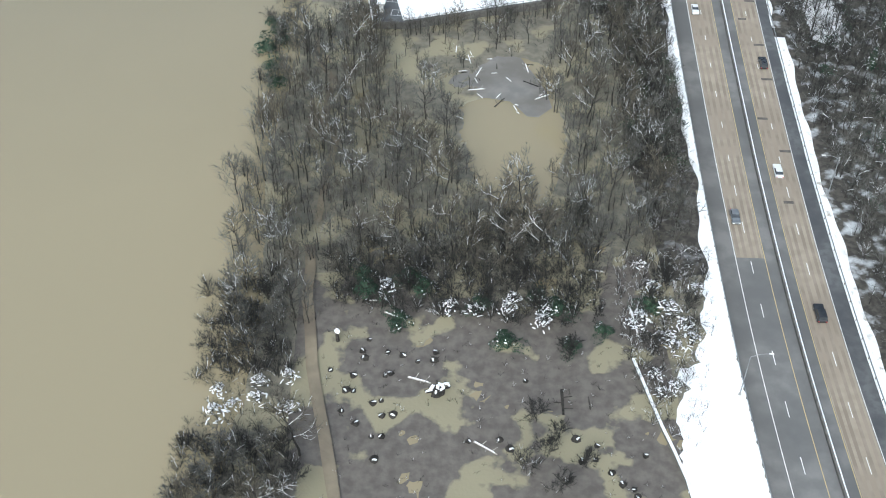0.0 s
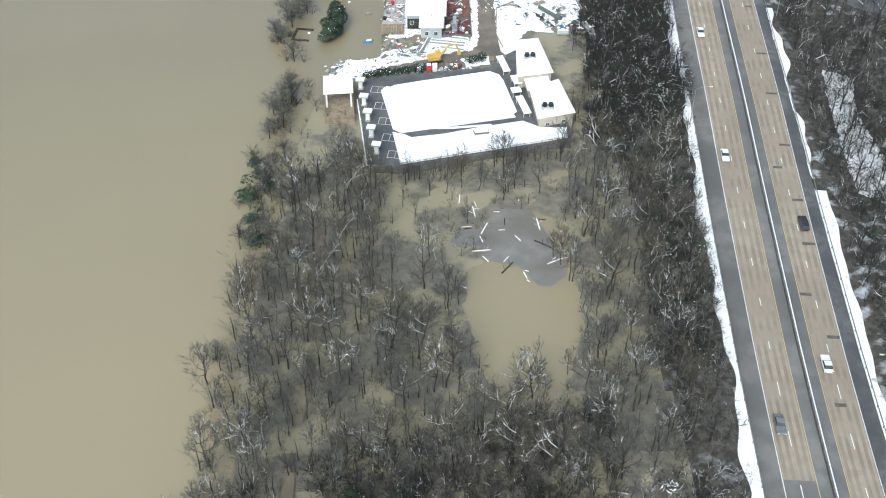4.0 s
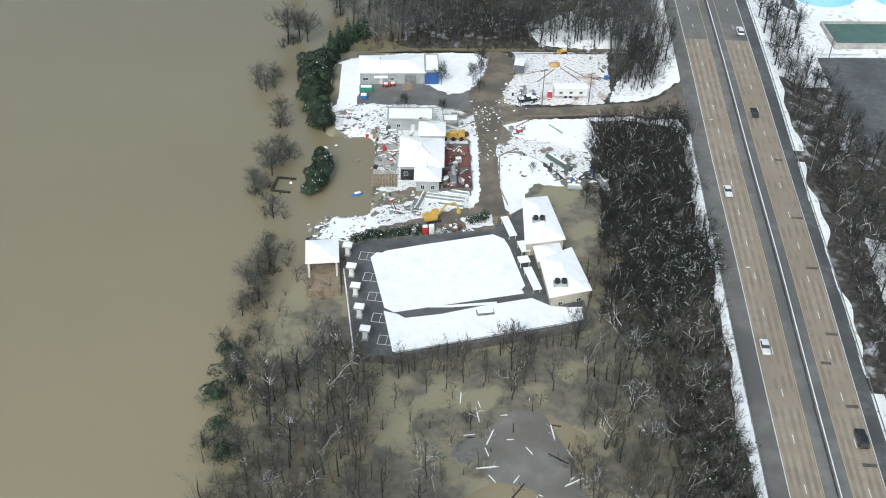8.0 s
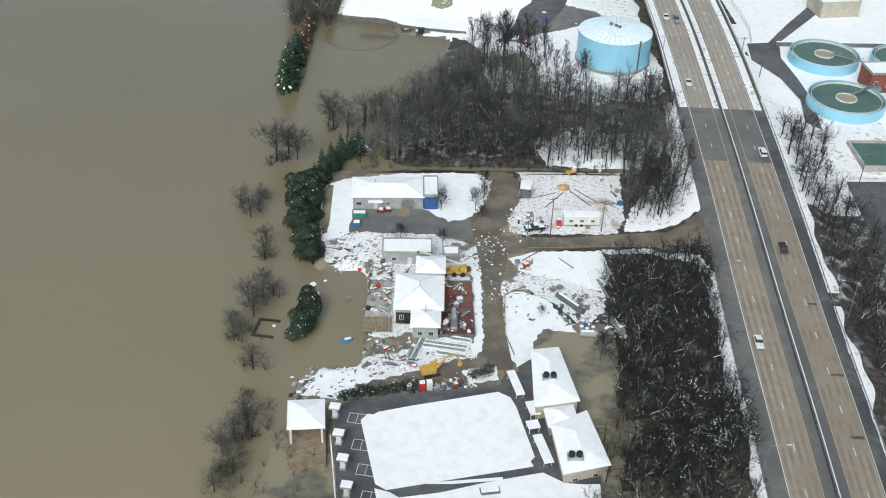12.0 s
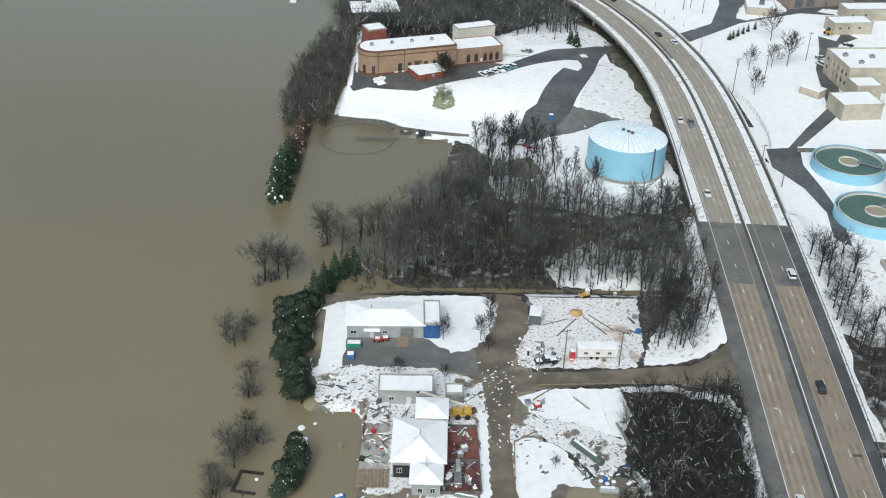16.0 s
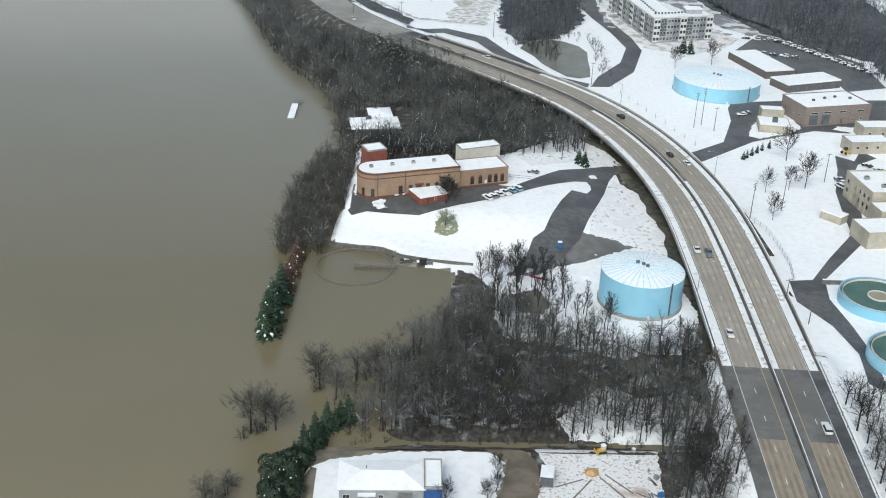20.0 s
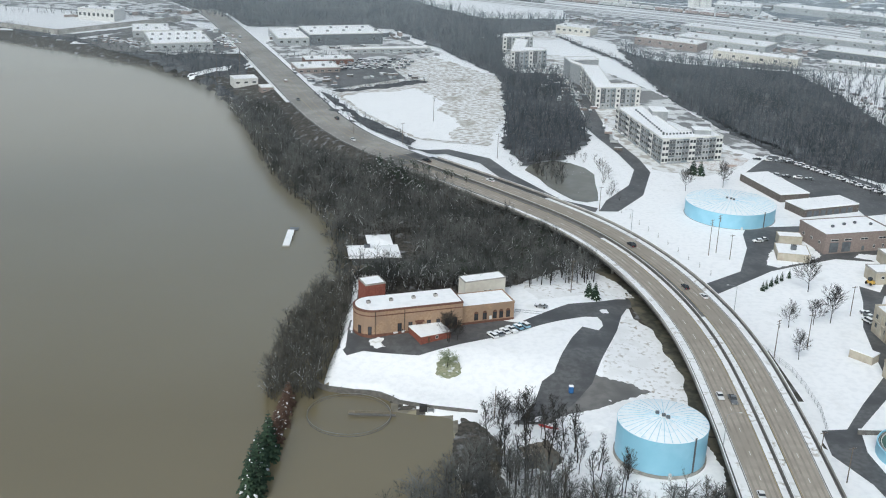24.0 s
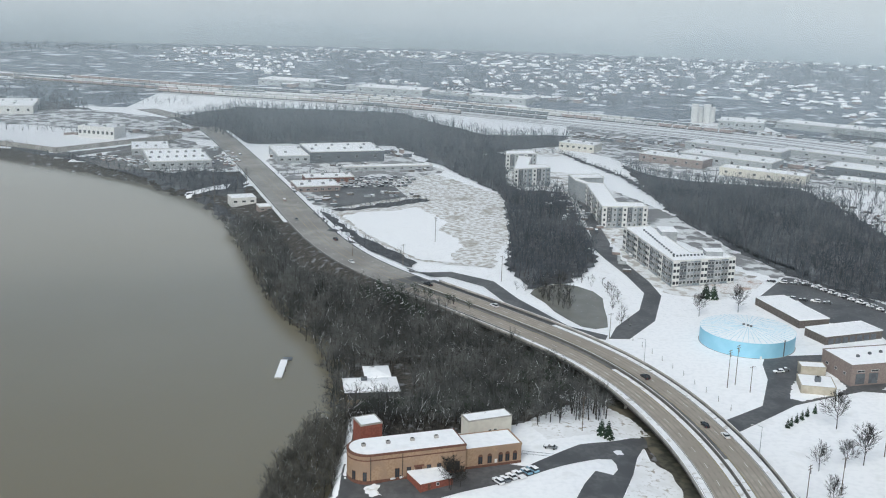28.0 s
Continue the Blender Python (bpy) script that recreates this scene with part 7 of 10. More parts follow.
ls, w = shed_building("low_shed", (182, 688), (212, 699), 14, 4.0, SHEDWALL, "wide low shed with a snowy roof and dark front", 6.2, par=0.2, trim=SNOW)
for k in range(7):
    door(ls, 3 + k * 4, -0.04, 0, 2.8, 2.8, 0, DARKPANEL)
b1, w = shed_building("pump_building", (152, 632), (165, 629.5), 13, 2.3, BEIGE, "low beige pump building on a snowy island", 6.2, par=0.2, trim=BEIGE)
roof_unit(b1, 7, 6, 2.4, 2.2, 1.8, 2.0, DARKPANEL)
b2, w = shed_building("small_house", (158, 650), (168, 649), 6, 3.6, BEIGE, "small beige plant house with an open tank roof", 6.2, par=0.2, trim=BEIGE)
b3, w = shed_building("filter_building", (166, 541), (196, 543), 22, 9.2, BEIGE, "tall beige concrete filter building with a snowy roof", 5.2, par=0.6, trim=BEIGE, wins=((3, 5, 1.2, 1.6), (8, 5, 1.2, 1.6)))
for y in (3, 7, 11, 15):
    part("buttress", box(-0.5, 0, y, y + 0.8, 0, 8), BEIGE, b3)
for x, y in ((4, 14), (7, 6), (14, 12)):
    roof_unit(b3, x, y, 9.3, 1.8, 1.4, 1.2)
for k in range(6):
    for zz in (2.2, 5.6):
        window(b3, -0.03, 2.2 + k * 3.4, zz, 1.3, 1.5, -90, DARKPANEL)
part("ledge", box(-0.35, 0, 0, 22, 4.4, 4.7), BEIGE, b3)
b4, w = shed_building("annex", (155.5, 515), (171, 517), 12, 5.6, BEIGE, "plain beige concrete annex with snow on its roof", 4.9, par=0.25, trim=BEIGE)
b5, w = shed_building("chemical_house", (166, 531), (176, 532), 9, 6.5, BEIGE, "square beige annex beside the filter building", 5.0, par=0.3, trim=BEIGE)
pg = thing("pipe_gantry", "steel pipe gantry over the plant lane", "gantry", 157, 527, 4.9, 8)
for x in (0, 4.5):
    for y in (0, 3):
        part("leg", box(x, x + 0.25, y, y + 0.25, 0, 4), STEEL, pg)
for k in range(4):
    part("pipe", rod((-0.5, 0.3 + k * 0.8, 4.1), (5.2, 0.3 + k * 0.8, 4.1), 0.2), LIGHTSIDING, pg)
hut, w = shed_building("hatch_house", (148.2, 541), (153.6, 534.6), 4.6, 2.8, BEIGE, "low beige concrete hatch house in the snow", 5.0, par=0.1, trim=SNOW)
shed_building("control_house", (184, 608), (202, 610), 9, 4.2, BEIGE, "low beige control house with snowy roof", 5.6, par=0.3, wins=((3, 1.4, 1.4, 1.2), (7, 1.4, 1.4, 1.2), (12, 1.4, 1.4, 1.2)))
shed_building("control_house", (196, 626), (220, 628), 9, 4.6, BEIGE, "beige plant office with snowy roof", 5.8, par=0.3, wins=((3, 1.4, 1.4, 1.2), (9, 1.4, 1.4, 1.2)))
tkc = thing("round_basin", "round concrete basin beside the plant building", "basin", 236, 668, 6.2)
part("wall", ring_mesh(8.6, 9.2, -0.6, 3.6), CONC, tkc)
part("water_surface", cyl(0, 0, 1.0, 2.4, 8.6, seg=48), GREENWATER, tkc)
cn = thing("construction_loader", "small yellow loader parked by the plant", "loader", 181, 606, 5.7, 30)
part("body", box(-1, 1, -1.8, 1.2, 0.5, 1.6, bev=0.1), YELLOWMETAL, cn)
part("cab", box(-0.7, 0.7, -0.6, 0.7, 1.6, 2.8, bev=0.06), GLASS, cn)
for sx in (-1, 1):
    for sy in (-1.2, 0.9):
        part("wheel", cyl(0, 0, -0.2, 0.2, 0.6, seg=14, m=pose(sx * 1.0, sy, 0.6, 0, 90, 0)), TYRE, cn)
for i, (x, y, rz, pt, kd) in enumerate(((166.5, 571, 20, CARWHITE, "van"), (168.5, 577, 20, CARGREY, "pickup"), (150, 653, 100, CARWHITE, "sedan"), (153, 655, 100, CARGREY, "sedan"), (186, 594, 40, CARDARK, "sedan"), (189, 589, 40, CARBLUE, "sedan"))):
    car(x, y, gz(x, y) + 0.1, rz, pt, "snowy vehicle parked in the treatment plant", kd, True, "vehicles in the plant")
for k in range(26):
    f = k / 25
    x, y = 205 + f * 34, 791 - f * 68
    car(x, y, gz(x, y) + 0.1, 60, (CARWHITE, CARGREY, CARWHITE, CARDARK)[k % 4], "snow-topped car in the long parking row", ("sedan", "suv", "pickup")[k % 3], True, "long row of parked cars")
for k in range(9):
    x, y = 190 + (k % 5) * 5.5, 790 - (k // 5) * 22 - k * 2
    car(x, y, gz(x, y) + 0.1, 60, (CARDARK, CARWHITE, CARGREY)[k % 3], "snowy car scattered in the wet car park", ("sedan", "suv")[k % 2], True, "cars in the car park")
cyp = [(136, 599), (138, 601), (141, 604), (144, 607), (147, 610), (151, 613)]
CYP = conifer(301, 4.2, 0.85, 0.03, 9, 9)
cy_src = tree_thing("cypress", CYP, (BARK, NEEDLE), "small dark columnar cypress in the snow")
for x, y in cyp:
    tagged(copy_thing(cy_src, pose(x, y, gz(x, y), 0, 0, x * 40)), group="row of small cypresses")
cf_src = tree_thing("conifer", conifer(302, 7.5, 1.9, 0.04, 11, 10), (BARK, NEEDLE), "dark green conifer standing alone in snow")
for x, y, s in ((65.6, 585, 0.9), (67.6, 582.5, 1.0), (146, 757, 1.25), (149.5, 755, 1.2)):
    copy_thing(cf_src, pose(x, y, gz(x, y), 0, 0, x * 31) @ Matrix.Scale(s, 4))
lone = [tree_thing("bare_tree", bare_tree(310 + k, 11, 5.2, 14, 8, 14, 0.0, 1.0, 20), (BARK, TWIGDARK), "leafless spreading tree standing in snow") for k in range(3)]
for i, (x, y, s) in enumerate(((135, 564, 0.95), (154, 599, 1.4), (152, 569, 1.45), (130, 538, 1.0), (145, 567, 0.95), (135, 726, 1.15), (156, 734, 1.3), (12, 540, 1.0), (15, 542, 0.7), (26, 497, 1.05), (31, 494, 0.8), (34, 492, 0.85), (29, 500, 0.6), (-3, 366, 0.55), (8, 364, 0.5), (8, 381, 0.7), (43, 318, 0.75), (31, 334, 0.35), (17.5, 381, 0.7), (20, 385, 0.6), (20.5, 391, 0.7), (19, 376, 0.5))):
    tagged(copy_thing(lone[i % 3], pose(x, y, gz(x, y), 0, 0, x * 57) @ Matrix.Scale(s, 4)), group="single bare trees")
for o in [cy_src, cf_src] + lone:
    for c in list(o.children_recursive):
        bpy.data.objects.remove(c)
    bpy.data.objects.remove(o)

# chain-link fence on the slope beside the bridge
cf = thing("chain_fence", "grey chain-link fence on steel posts in the snow", "fence", 0, 0, 0)
FP = [(120, 545), (122.5, 535.1), (124.6, 528.0), (125.1, 516.5), (124.6, 501.3), (122, 488)]
for (x0, y0), (x1, y1) in zip(FP[:-1], FP[1:]):
    n = max(1, int(math.hypot(x1 - x0, y1 - y0) / 3))
    for k in range(n):
        x, y = x0 + (x1 - x0) * k / n, y0 + (y1 - y0) * k / n
        xb, yb = x0 + (x1 - x0) * (k + 1) / n, y0 + (y1 - y0) * (k + 1) / n
        part("post", cyl(x, y, gz(x, y) - 0.3, gz(x, y) + 2.0, 0.06, seg=6), STEEL, cf)
        for hgt in (0.25, 0.8, 1.4, 1.95):
            part("rail", rod((x, y, gz(x, y) + hgt), (xb, yb, gz(xb, yb) + hgt), 0.03, None, 4), STEEL, cf)


# ---- bridge piers ----
for y in np.arange(462, 690, 26):
    x, yy, z, h = road_at(y, 0)
    th = thing("bridge_pier", "concrete bridge pier with a broad cap beam", "pier", x, yy, gz(x, yy), h, "bridge piers")
    top = z - 1.45 - gz(x, yy)
    part("cap_beam", box(-12.5, 12.5, -0.8, 0.8, top - 1.2, top), CONC, th)
    for s in (-9, -3, 3, 9):
        part("column", cyl(s, 0, -1, top - 1.2, 0.6, seg=14), CONC, th)


# ---- apartments ----
SLATE = mat("slate_blue_panel", (0.17, 0.21, 0.24), (0.22, 0.26, 0.29), 0.5, 0.6, 0.05)
def facade(th, p, q, z0, floors, fh, bays, mats, rngf):
    """Rows of windows, coloured bays and balconies on one wall of a block."""
    L = math.hypot(q[0] - p[0], q[1] - p[1])
    ang = math.degrees(math.atan2(q[1] - p[1], q[0] - p[0]))
    bw_ = L / bays
    for b in range(bays):
        m = pose(p[0] + (q[0] - p[0]) * (b + 0.5) / bays, p[1] + (q[1] - p[1]) * (b + 0.5) / bays, 0, 0, 0, ang)
        kind = b % 4
        proud = 0.45 if kind in (0, 2) else 0.1
        bay = part("bay", box(-bw_ * 0.46, bw_ * 0.46, -proud, 0.1, z0 + (0 if kind != 1 else fh), z0 + floors * fh + (0.9 if kind == 0 else 0), m=m), mats[kind], th)
        for f in range(floors):
            zz = z0 + f * fh + 0.9
            for s in ((-0.24, 0.24) if bw_ > 4 else (0,)):
                v = m @ Vector((s * bw_, -proud - 0.03, zz))
                window(th, v[0], v[1], v[2], min(1.7, bw_ * 0.36), 1.6, ang, DARKPANEL if kind == 0 else LIGHTSIDING)
            if kind == 3 and f:
                bal = part("balcony", box(-bw_ * 0.4, bw_ * 0.4, -1.4, -0.1, z0 + f * fh - 0.1, z0 + f * fh + 0.08, m=m), CONC, th)
                part("railing", box(-bw_ * 0.4, bw_ * 0.4, -1.42, -1.36, z0 + f * fh + 0.08, z0 + f * fh + 1.1, m=m), STEEL, bal)


def apartments(pts, z0, floors, label, faces, seed=1, fh=3.25):
    th = thing("apartment_block", label, "building", pts[0][0], pts[0][1], z0)
    loc = [(x - pts[0][0], y - pts[0][1]) for x, y in pts]
    h = floors * fh + 0.4
    part("wall", prism(loc, -1, h - 0.35), GREYSIDING, th)
    flat_roof(th, loc, h, 0.45, LIGHTSIDING)
    rf = random.Random(seed)
    mats = (LIGHTSIDING, DARKPANEL, GREYSIDING, SLATE)
    for i, bays in faces:
        facade(th, loc[i], loc[(i + 1) % len(loc)], 0.1, floors, fh, bays, mats, rf)
    return th, loc, h


a1, loc, h = apartments([(121, 852), (132.5, 775), (168, 785.5), (165, 799), (146, 794), (137, 858)], 6.8, 4, "four-storey apartment block in white and slate panels, snowy roof", ((0, 16), (1, 9), (2, 3)))
for k in range(26):
    f = k / 25
    x, y = (10 + f * 9 if k < 14 else 14 + (k - 14) * 2.0), (-8 - k * 4.3 if k < 14 else -67 + (k - 14) * 0.55)
    roof_unit(a1, x, y, h + 0.1, 1.0, 1.0, 0.8, DARKPANEL)
for x, y, w_, d_ in ((36.5, -60.5, 9, 7), (22, -14, 9, 12)):
    part("stair_tower", box(x - w_ / 2, x + w_ / 2, y - d_ / 2, y + d_ / 2, 0, h + 2.6), GREYSIDING, a1)
    part("stair_roof", box(x - w_ / 2 - 0.4, x + w_ / 2 + 0.4, y - d_ / 2 - 0.4, y + d_ / 2 + 0.4, h + 2.6, h + 2.9), SNOW, a1)
apartments([(117, 909), (147, 912), (146, 924), (129, 924), (131, 990), (120, 992), (113, 1010), (135, 1016), (133, 1028), (110, 1022), (112, 1000), (118, 985)], 6.8, 4, "long apartment block with pale and slate panels under snow", ((0, 9), (11, 12), (7, 5)), 2)
apartments([(71, 1041), (100, 1052), (98, 1064), (84, 1062), (90, 1100), (80, 1104)], 6.5, 4, "pale apartment block with snowy roofs", ((0, 8), (5, 8)), 3)
apartments([(70, 1112), (96, 1118), (94, 1134), (72, 1128)], 6.5, 4, "pale apartment block with a snowy roof", ((0, 7),), 4)


# ---- riverside shops, warehouses and works ----
def far_block(a, b, d, h, wall, label, wins=6, z=5.2, name="warehouse", units=4):
    th, w = shed_building(name, a, b, d, h, wall, label, z, par=0.4, trim=LIGHTSIDING)
    for k in range(wins):
        window(th, w * (k + 0.5) / wins, -0.04, h * 0.4, min(2.6, w / wins * 0.55), h * 0.28)
    for k in range(units):
        roof_unit(th, w * (k + 0.6) / units, d * (0.3 + 0.4 * (k % 2)), h + 0.1, 2.2, 2.0, 1.3)
    return th


far_block((-118, 1122), (-62, 1138), 55, 6.5, GREYSIDING, "wide low warehouse under a snowy roof", 9)
far_block((-92, 1128), (-31, 1147), 46, 9.5, DARKPANEL, "white warehouse with a tall snowy roof and dark wall", 4, units=9)
far_block((-62, 1092), (10, 1112), 8, 4.0, GREYSIDING, "long low white storage row", 10, units=0)
far_block((-88, 1000), (-58, 1010), 24, 5, BRICKPINK, "roadside shop with a brown front and snowy roof", 6, name="shop")
far_block((-86, 1036), (-50, 1046), 16, 5, BRICKDARK, "low roadside shop with a snowy roof", 6, name="shop")
far_block((-214, 1082), (-168, 1098), 60, 6, GREYSIDING, "flat supermarket roof under snow with many vents", 7, name="supermarket", units=14)
far_block((-244, 1142), (-214, 1150), 40, 6, GREYSIDING, "grey annex of the supermarket", 4, name="supermarket")
far_block((-318, 1236), (-282, 1226), 20, 11, LIGHTSIDING, "pale office block behind the works", 8, name="office_block")
far_block((-470, 1372), (-412, 1386), 70, 9, LIGHTSIDING, "big riverside works hall with a snowy roof", 6)
lv = thing("levee_wall", "long concrete flood wall round a snowy yard", "wall", 0, 0, 5)
for (x0, y0), (x1, y1) in (((-400, 1196), (-310, 1150)), ((-310, 1150), (-225, 1248))):
    d = math.hypot(x1 - x0, y1 - y0)
    part("wall_panel", box(0, d, -0.5, 0.5, -1, 4.5, m=pose(x0, y0, 0, 0, 0, math.degrees(math.atan2(y1 - y0, x1 - x0)))), CONC, lv)
far_block((-128, 958), (-112, 964), 14, 5, LIGHTSIDING, "small white riverside house", 3, z=4.2, name="house", units=0)
far_block((-106, 938), (-98, 941), 10, 4, BRICKPINK, "small riverside cottage in snow", 2, z=4.2, name="house", units=0)
for k in range(46):
    x, y = -60 + (k % 12) * 4.4 + (k // 12) * 3, 1020 + (k // 12) * 13 + (k % 12) * 1.1
    car(x, y, gz(x, y) + 0.66, 15 + 90 * (k % 2), (CARWHITE, CARDARK, CARGREY)[k % 3], "snowy car on the dealer's lot", ("sedan", "suv")[k % 2], True, "cars on the dealer's lot")

strip("snow", 11.6, 15.5, 775, 1300, 0.02, SNOW, "ploughed snow along the riverside road")
strip("snow", -14.5, -11.6, 900, 1180, 0.02, SNOWTHIN, "thin snow along the riverside road")
strip("trim", -0.25, 0.25, 765, 1440, 0.02, DECKDIRT, "worn centre line of the riverside road")
# parked vehicles, trailers and stacked goods on the far lots
bx_v = np.array([(x, y, z) for z in (0, 1) for x, y in ((-0.5, -0.5), (0.5, -0.5), (0.5, 0.5), (-0.5, 0.5))], float)
bx_f = np.array([(0, 1, 5, 4), (1, 2, 6, 5), (2, 3, 7, 6), (3, 0, 4, 7), (4, 5, 6, 7)])
fr = np.random.default_rng(91)
for lab, zones in (("far parked cars with snow on their roofs", (((-84, 968), (-12, 1000), 26, 0.3, 1), ((-88, 1012), (-30, 1052), 50, 0.3, 1), ((-270, 1130), (-215, 1100), 40, 0.9, 1), ((-180, 1190), (-152, 1100), 30, 1.9, 1), ((-70, 1120), (5, 1110), 30, 0.3, 1), ((240, 1180), (420, 1080), 90, -0.6, 1), ((310, 1000), (330, 900), 20, 1.2, 1), ((100, 1010), (112, 900), 30, 1.5, 1), ((118, 880), (124, 800), 14, 1.4, 1))),
                   ("far trailers, containers and stacked goods in the snow", (((200, 1240), (420, 1130), 90, -0.6, 2), ((160, 1330), (330, 1230), 60, -0.6, 2), ((-120, 1160), (-20, 1190), 24, 0.3, 2), ((-330, 1260), (-220, 1300), 26, 0.6, 2), ((-200, 1760), (200, 1640), 70, -0.4, 3), ((360, 1480), (520, 1400), 60, -0.6, 3), ((300, 1420), (560, 1260), 60, -0.6, 2)))):
    vv, ff, mi = [], [], []
    for (x0, y0), (x1, y1), n, a, big in zones:
        for _ in range(n):
            u = fr.random()
            x, y = x0 + (x1 - x0) * u + fr.normal(0, 7), y0 + (y1 - y0) * u + fr.normal(0, 7)
            sz = np.array([4.6, 1.9, 1.5]) if big == 1 else np.array([fr.uniform(6, 14), 2.8, fr.uniform(2, 3.6)]) if big == 2 else np.array([fr.uniform(10, 30), fr.uniform(6, 12), fr.uniform(3, 6)])
            b = a + (math.pi / 2 if fr.random() < 0.4 else 0)
            q = bx_v * sz
            ff.append(bx_f + 8 * len(vv))
            vv.append(np.stack([q[:, 0] * math.cos(b) - q[:, 1] * math.sin(b) + x, q[:, 0] * math.sin(b) + q[:, 1] * math.cos(b) + y, q[:, 2] + gz(x, y) + 0.5], -1))
            mi += [int(fr.integers(4))] * 4 + [4 if fr.random() < 0.75 else 1]
    tagged(new("parked_vehicles" if "cars" in lab else "stacked_goods", mesh_np("clutter", np.concatenate(vv), np.concatenate(ff), [DARKPANEL, GREYSIDING, BRICKPINK, SHEDWALL, SNOW], mi)), lab, "vehicles" if "cars" in lab else "goods", kind="stuff")

# rail yard
yard = [(-700, 1790), (-418, 1690), (-254, 1622), (-76, 1562), (36, 1500), (162, 1424), (327, 1322), (434, 1205), (600, 1050), (600, 1230), (434, 1340), (327, 1430), (162, 1520), (0, 1600), (-254, 1700), (-700, 1880)]
drape("railway_yard", yard, 0.2, SNOW, "snowy ballast of the wide railway yard", 40)
rl = [(-800, 1810), (-418, 1660), (-254, 1600), (-76, 1550), (36, 1490), (162, 1412), (327, 1310), (434, 1200), (640, 960)]
lx, ly = smooth_line([p[0] for p in rl], [p[1] for p in rl], 10.0, 60)
lt = np.hypot(np.gradient(lx), np.gradient(ly))
ux, uy = -np.gradient(ly) / lt, np.gradient(lx) / lt
ux, uy = np.where(uy < 0, -ux, ux), np.abs(uy)
RAILDARK = mat("dark_track_bed", (0.16, 0.155, 0.15), (0.24, 0.235, 0.23), 0.3, 0.9, 0.1)
WAGONS = [mat("wagon_" + n, c, tuple(v * 0.8 for v in c), 0.2, 0.7, 0.05) for n, c in (("grey", (0.42, 0.43, 0.42)), ("brown", (0.3, 0.27, 0.25)), ("rust", (0.3, 0.235, 0.21)), ("pale", (0.5, 0.5, 0.48)), ("slate", (0.15, 0.17, 0.18)))]
for k, o in enumerate((-8, 3.5, 12, 26.5, 32, 49.5, 61, 66, 84, 95.5, 107)):
    n = len(lx)
    a = np.stack([lx + ux * (o - 1.5), ly + uy * (o - 1.5), np.full(n, 5.35)], -1)
    b = np.stack([lx + ux * (o + 1.5), ly + uy * (o + 1.5), np.full(n, 5.35)], -1)
    i = np.arange(n - 1)
    setting("railway_track", mesh_np("railway_track", np.concatenate([a, b]), np.stack([i, i + 1, i + n + 1, i + n], -1), [RAILDARK]), "dark railway track through snow")


def wagon(mt):
    th = thing("goods_wagon", "railway goods wagon with snow on its roof", "wagon", 0, 0, -500, 0, "goods wagons")
    part("body", box(-7.4, 7.4, -1.5, 1.5, 1.1, 4.2, bev=0.1), mt, th)
    part("roof", box(-7.3, 7.3, -1.4, 1.4, 4.2, 4.4, bev=0.08), SNOW, th)
    part("underframe", box(-7.2, 7.2, -1.2, 1.2, 0.0, 1.1), BLACKM, th)
    return th


wsrc = [wagon(m) for m in WAGONS]
wr = random.Random(5)
ls_ = np.concatenate([[0], np.cumsum(np.hypot(np.diff(lx), np.diff(ly)))])
for k, (s0, s1) in ((1, (500, 900)), (3, (250, 1000)), (5, (150, 620)), (6, (700, 1200)), (8, (300, 1150))):
    base = wr.randrange(5)
    for s in np.arange(s0, s1, 16.6):
        i = int(np.argmin(np.abs(ls_ - s)))
        o = -8 + k * 11.5
        x, y = np.interp(s, ls_, lx) + ux[i] * o, np.interp(s, ls_, ly) + uy[i] * o
        j = min(i, len(lx) - 2)
        if wr.random() < 0.3:
            base = wr.randrange(5)
        copy_thing(wsrc[base], pose(x, y, 5.4, 0, 0, math.degrees(math.atan2(ly[j + 1] - ly[j], lx[j + 1] - lx[j]))))
for o in wsrc:
    for c in list(o.children_recursive):
        bpy.data.objects.remove(c)
    bpy.data.objects.remove(o)
for a, b, d, h, wl, lb in (((195, 1186), (243, 1150), 22, 7, BRICKPINK, "long cream railway workshop"), ((232, 1190), (300, 1140), 30, 8, GREYSIDING, "white railway shed with a snowy roof"), ((255, 1265), (330, 1208), 26, 7, GREYSIDING, "long pale freight shed by the rails"),
                           ((340, 1242), (420, 1180), 18, 6, GREYSIDING, "grey freight shed by the tracks"), ((250, 1122), (310, 1085), 16, 7, CREAM, "cream brick railway office"), ((345, 1137), (400, 1095), 30, 8, DARKPANEL, "big depot with a snowy roof"), ((334, 1084), (372, 1060), 20, 6, GREYSIDING, "low depot with dark front"),
                           ((130, 1240), (160, 1222), 20, 7, CREAM, "cream depot building in snow"), ((330, 1428), (376, 1410), 36, 8, GREYSIDING, "white box-shaped hall beyond the tracks"), ((400, 1440), (520, 1350), 30, 7, GREYSIDING, "long terrace hall beyond the tracks"), ((430, 1260), (500, 1200), 30, 8, GREYSIDING, "pale hall at the yard's end"),
                           ((-90, 1690), (0, 1660), 40, 8, GREYSIDING, "white distribution hall beyond the yard"), ((-230, 1760), (-150, 1735), 40, 8, GREYSIDING, "low hall beyond the yard"), ((60, 1630), (130, 1590), 30, 8, GREYSIDING, "pale hall with snowy roof")):
    far_block(a, b, d, h, wl, lb, 6, name="depot", units=3)
sl = thing("silo_group", "cluster of pale storage silos", "silo", 312, 1462, 5)
for k in range(4):
    part("silo", cyl(k * 7, (k % 2) * 6, 0, 22 - 4 * (k % 2), 4.0, seg=20), LIGHTSIDING, sl)

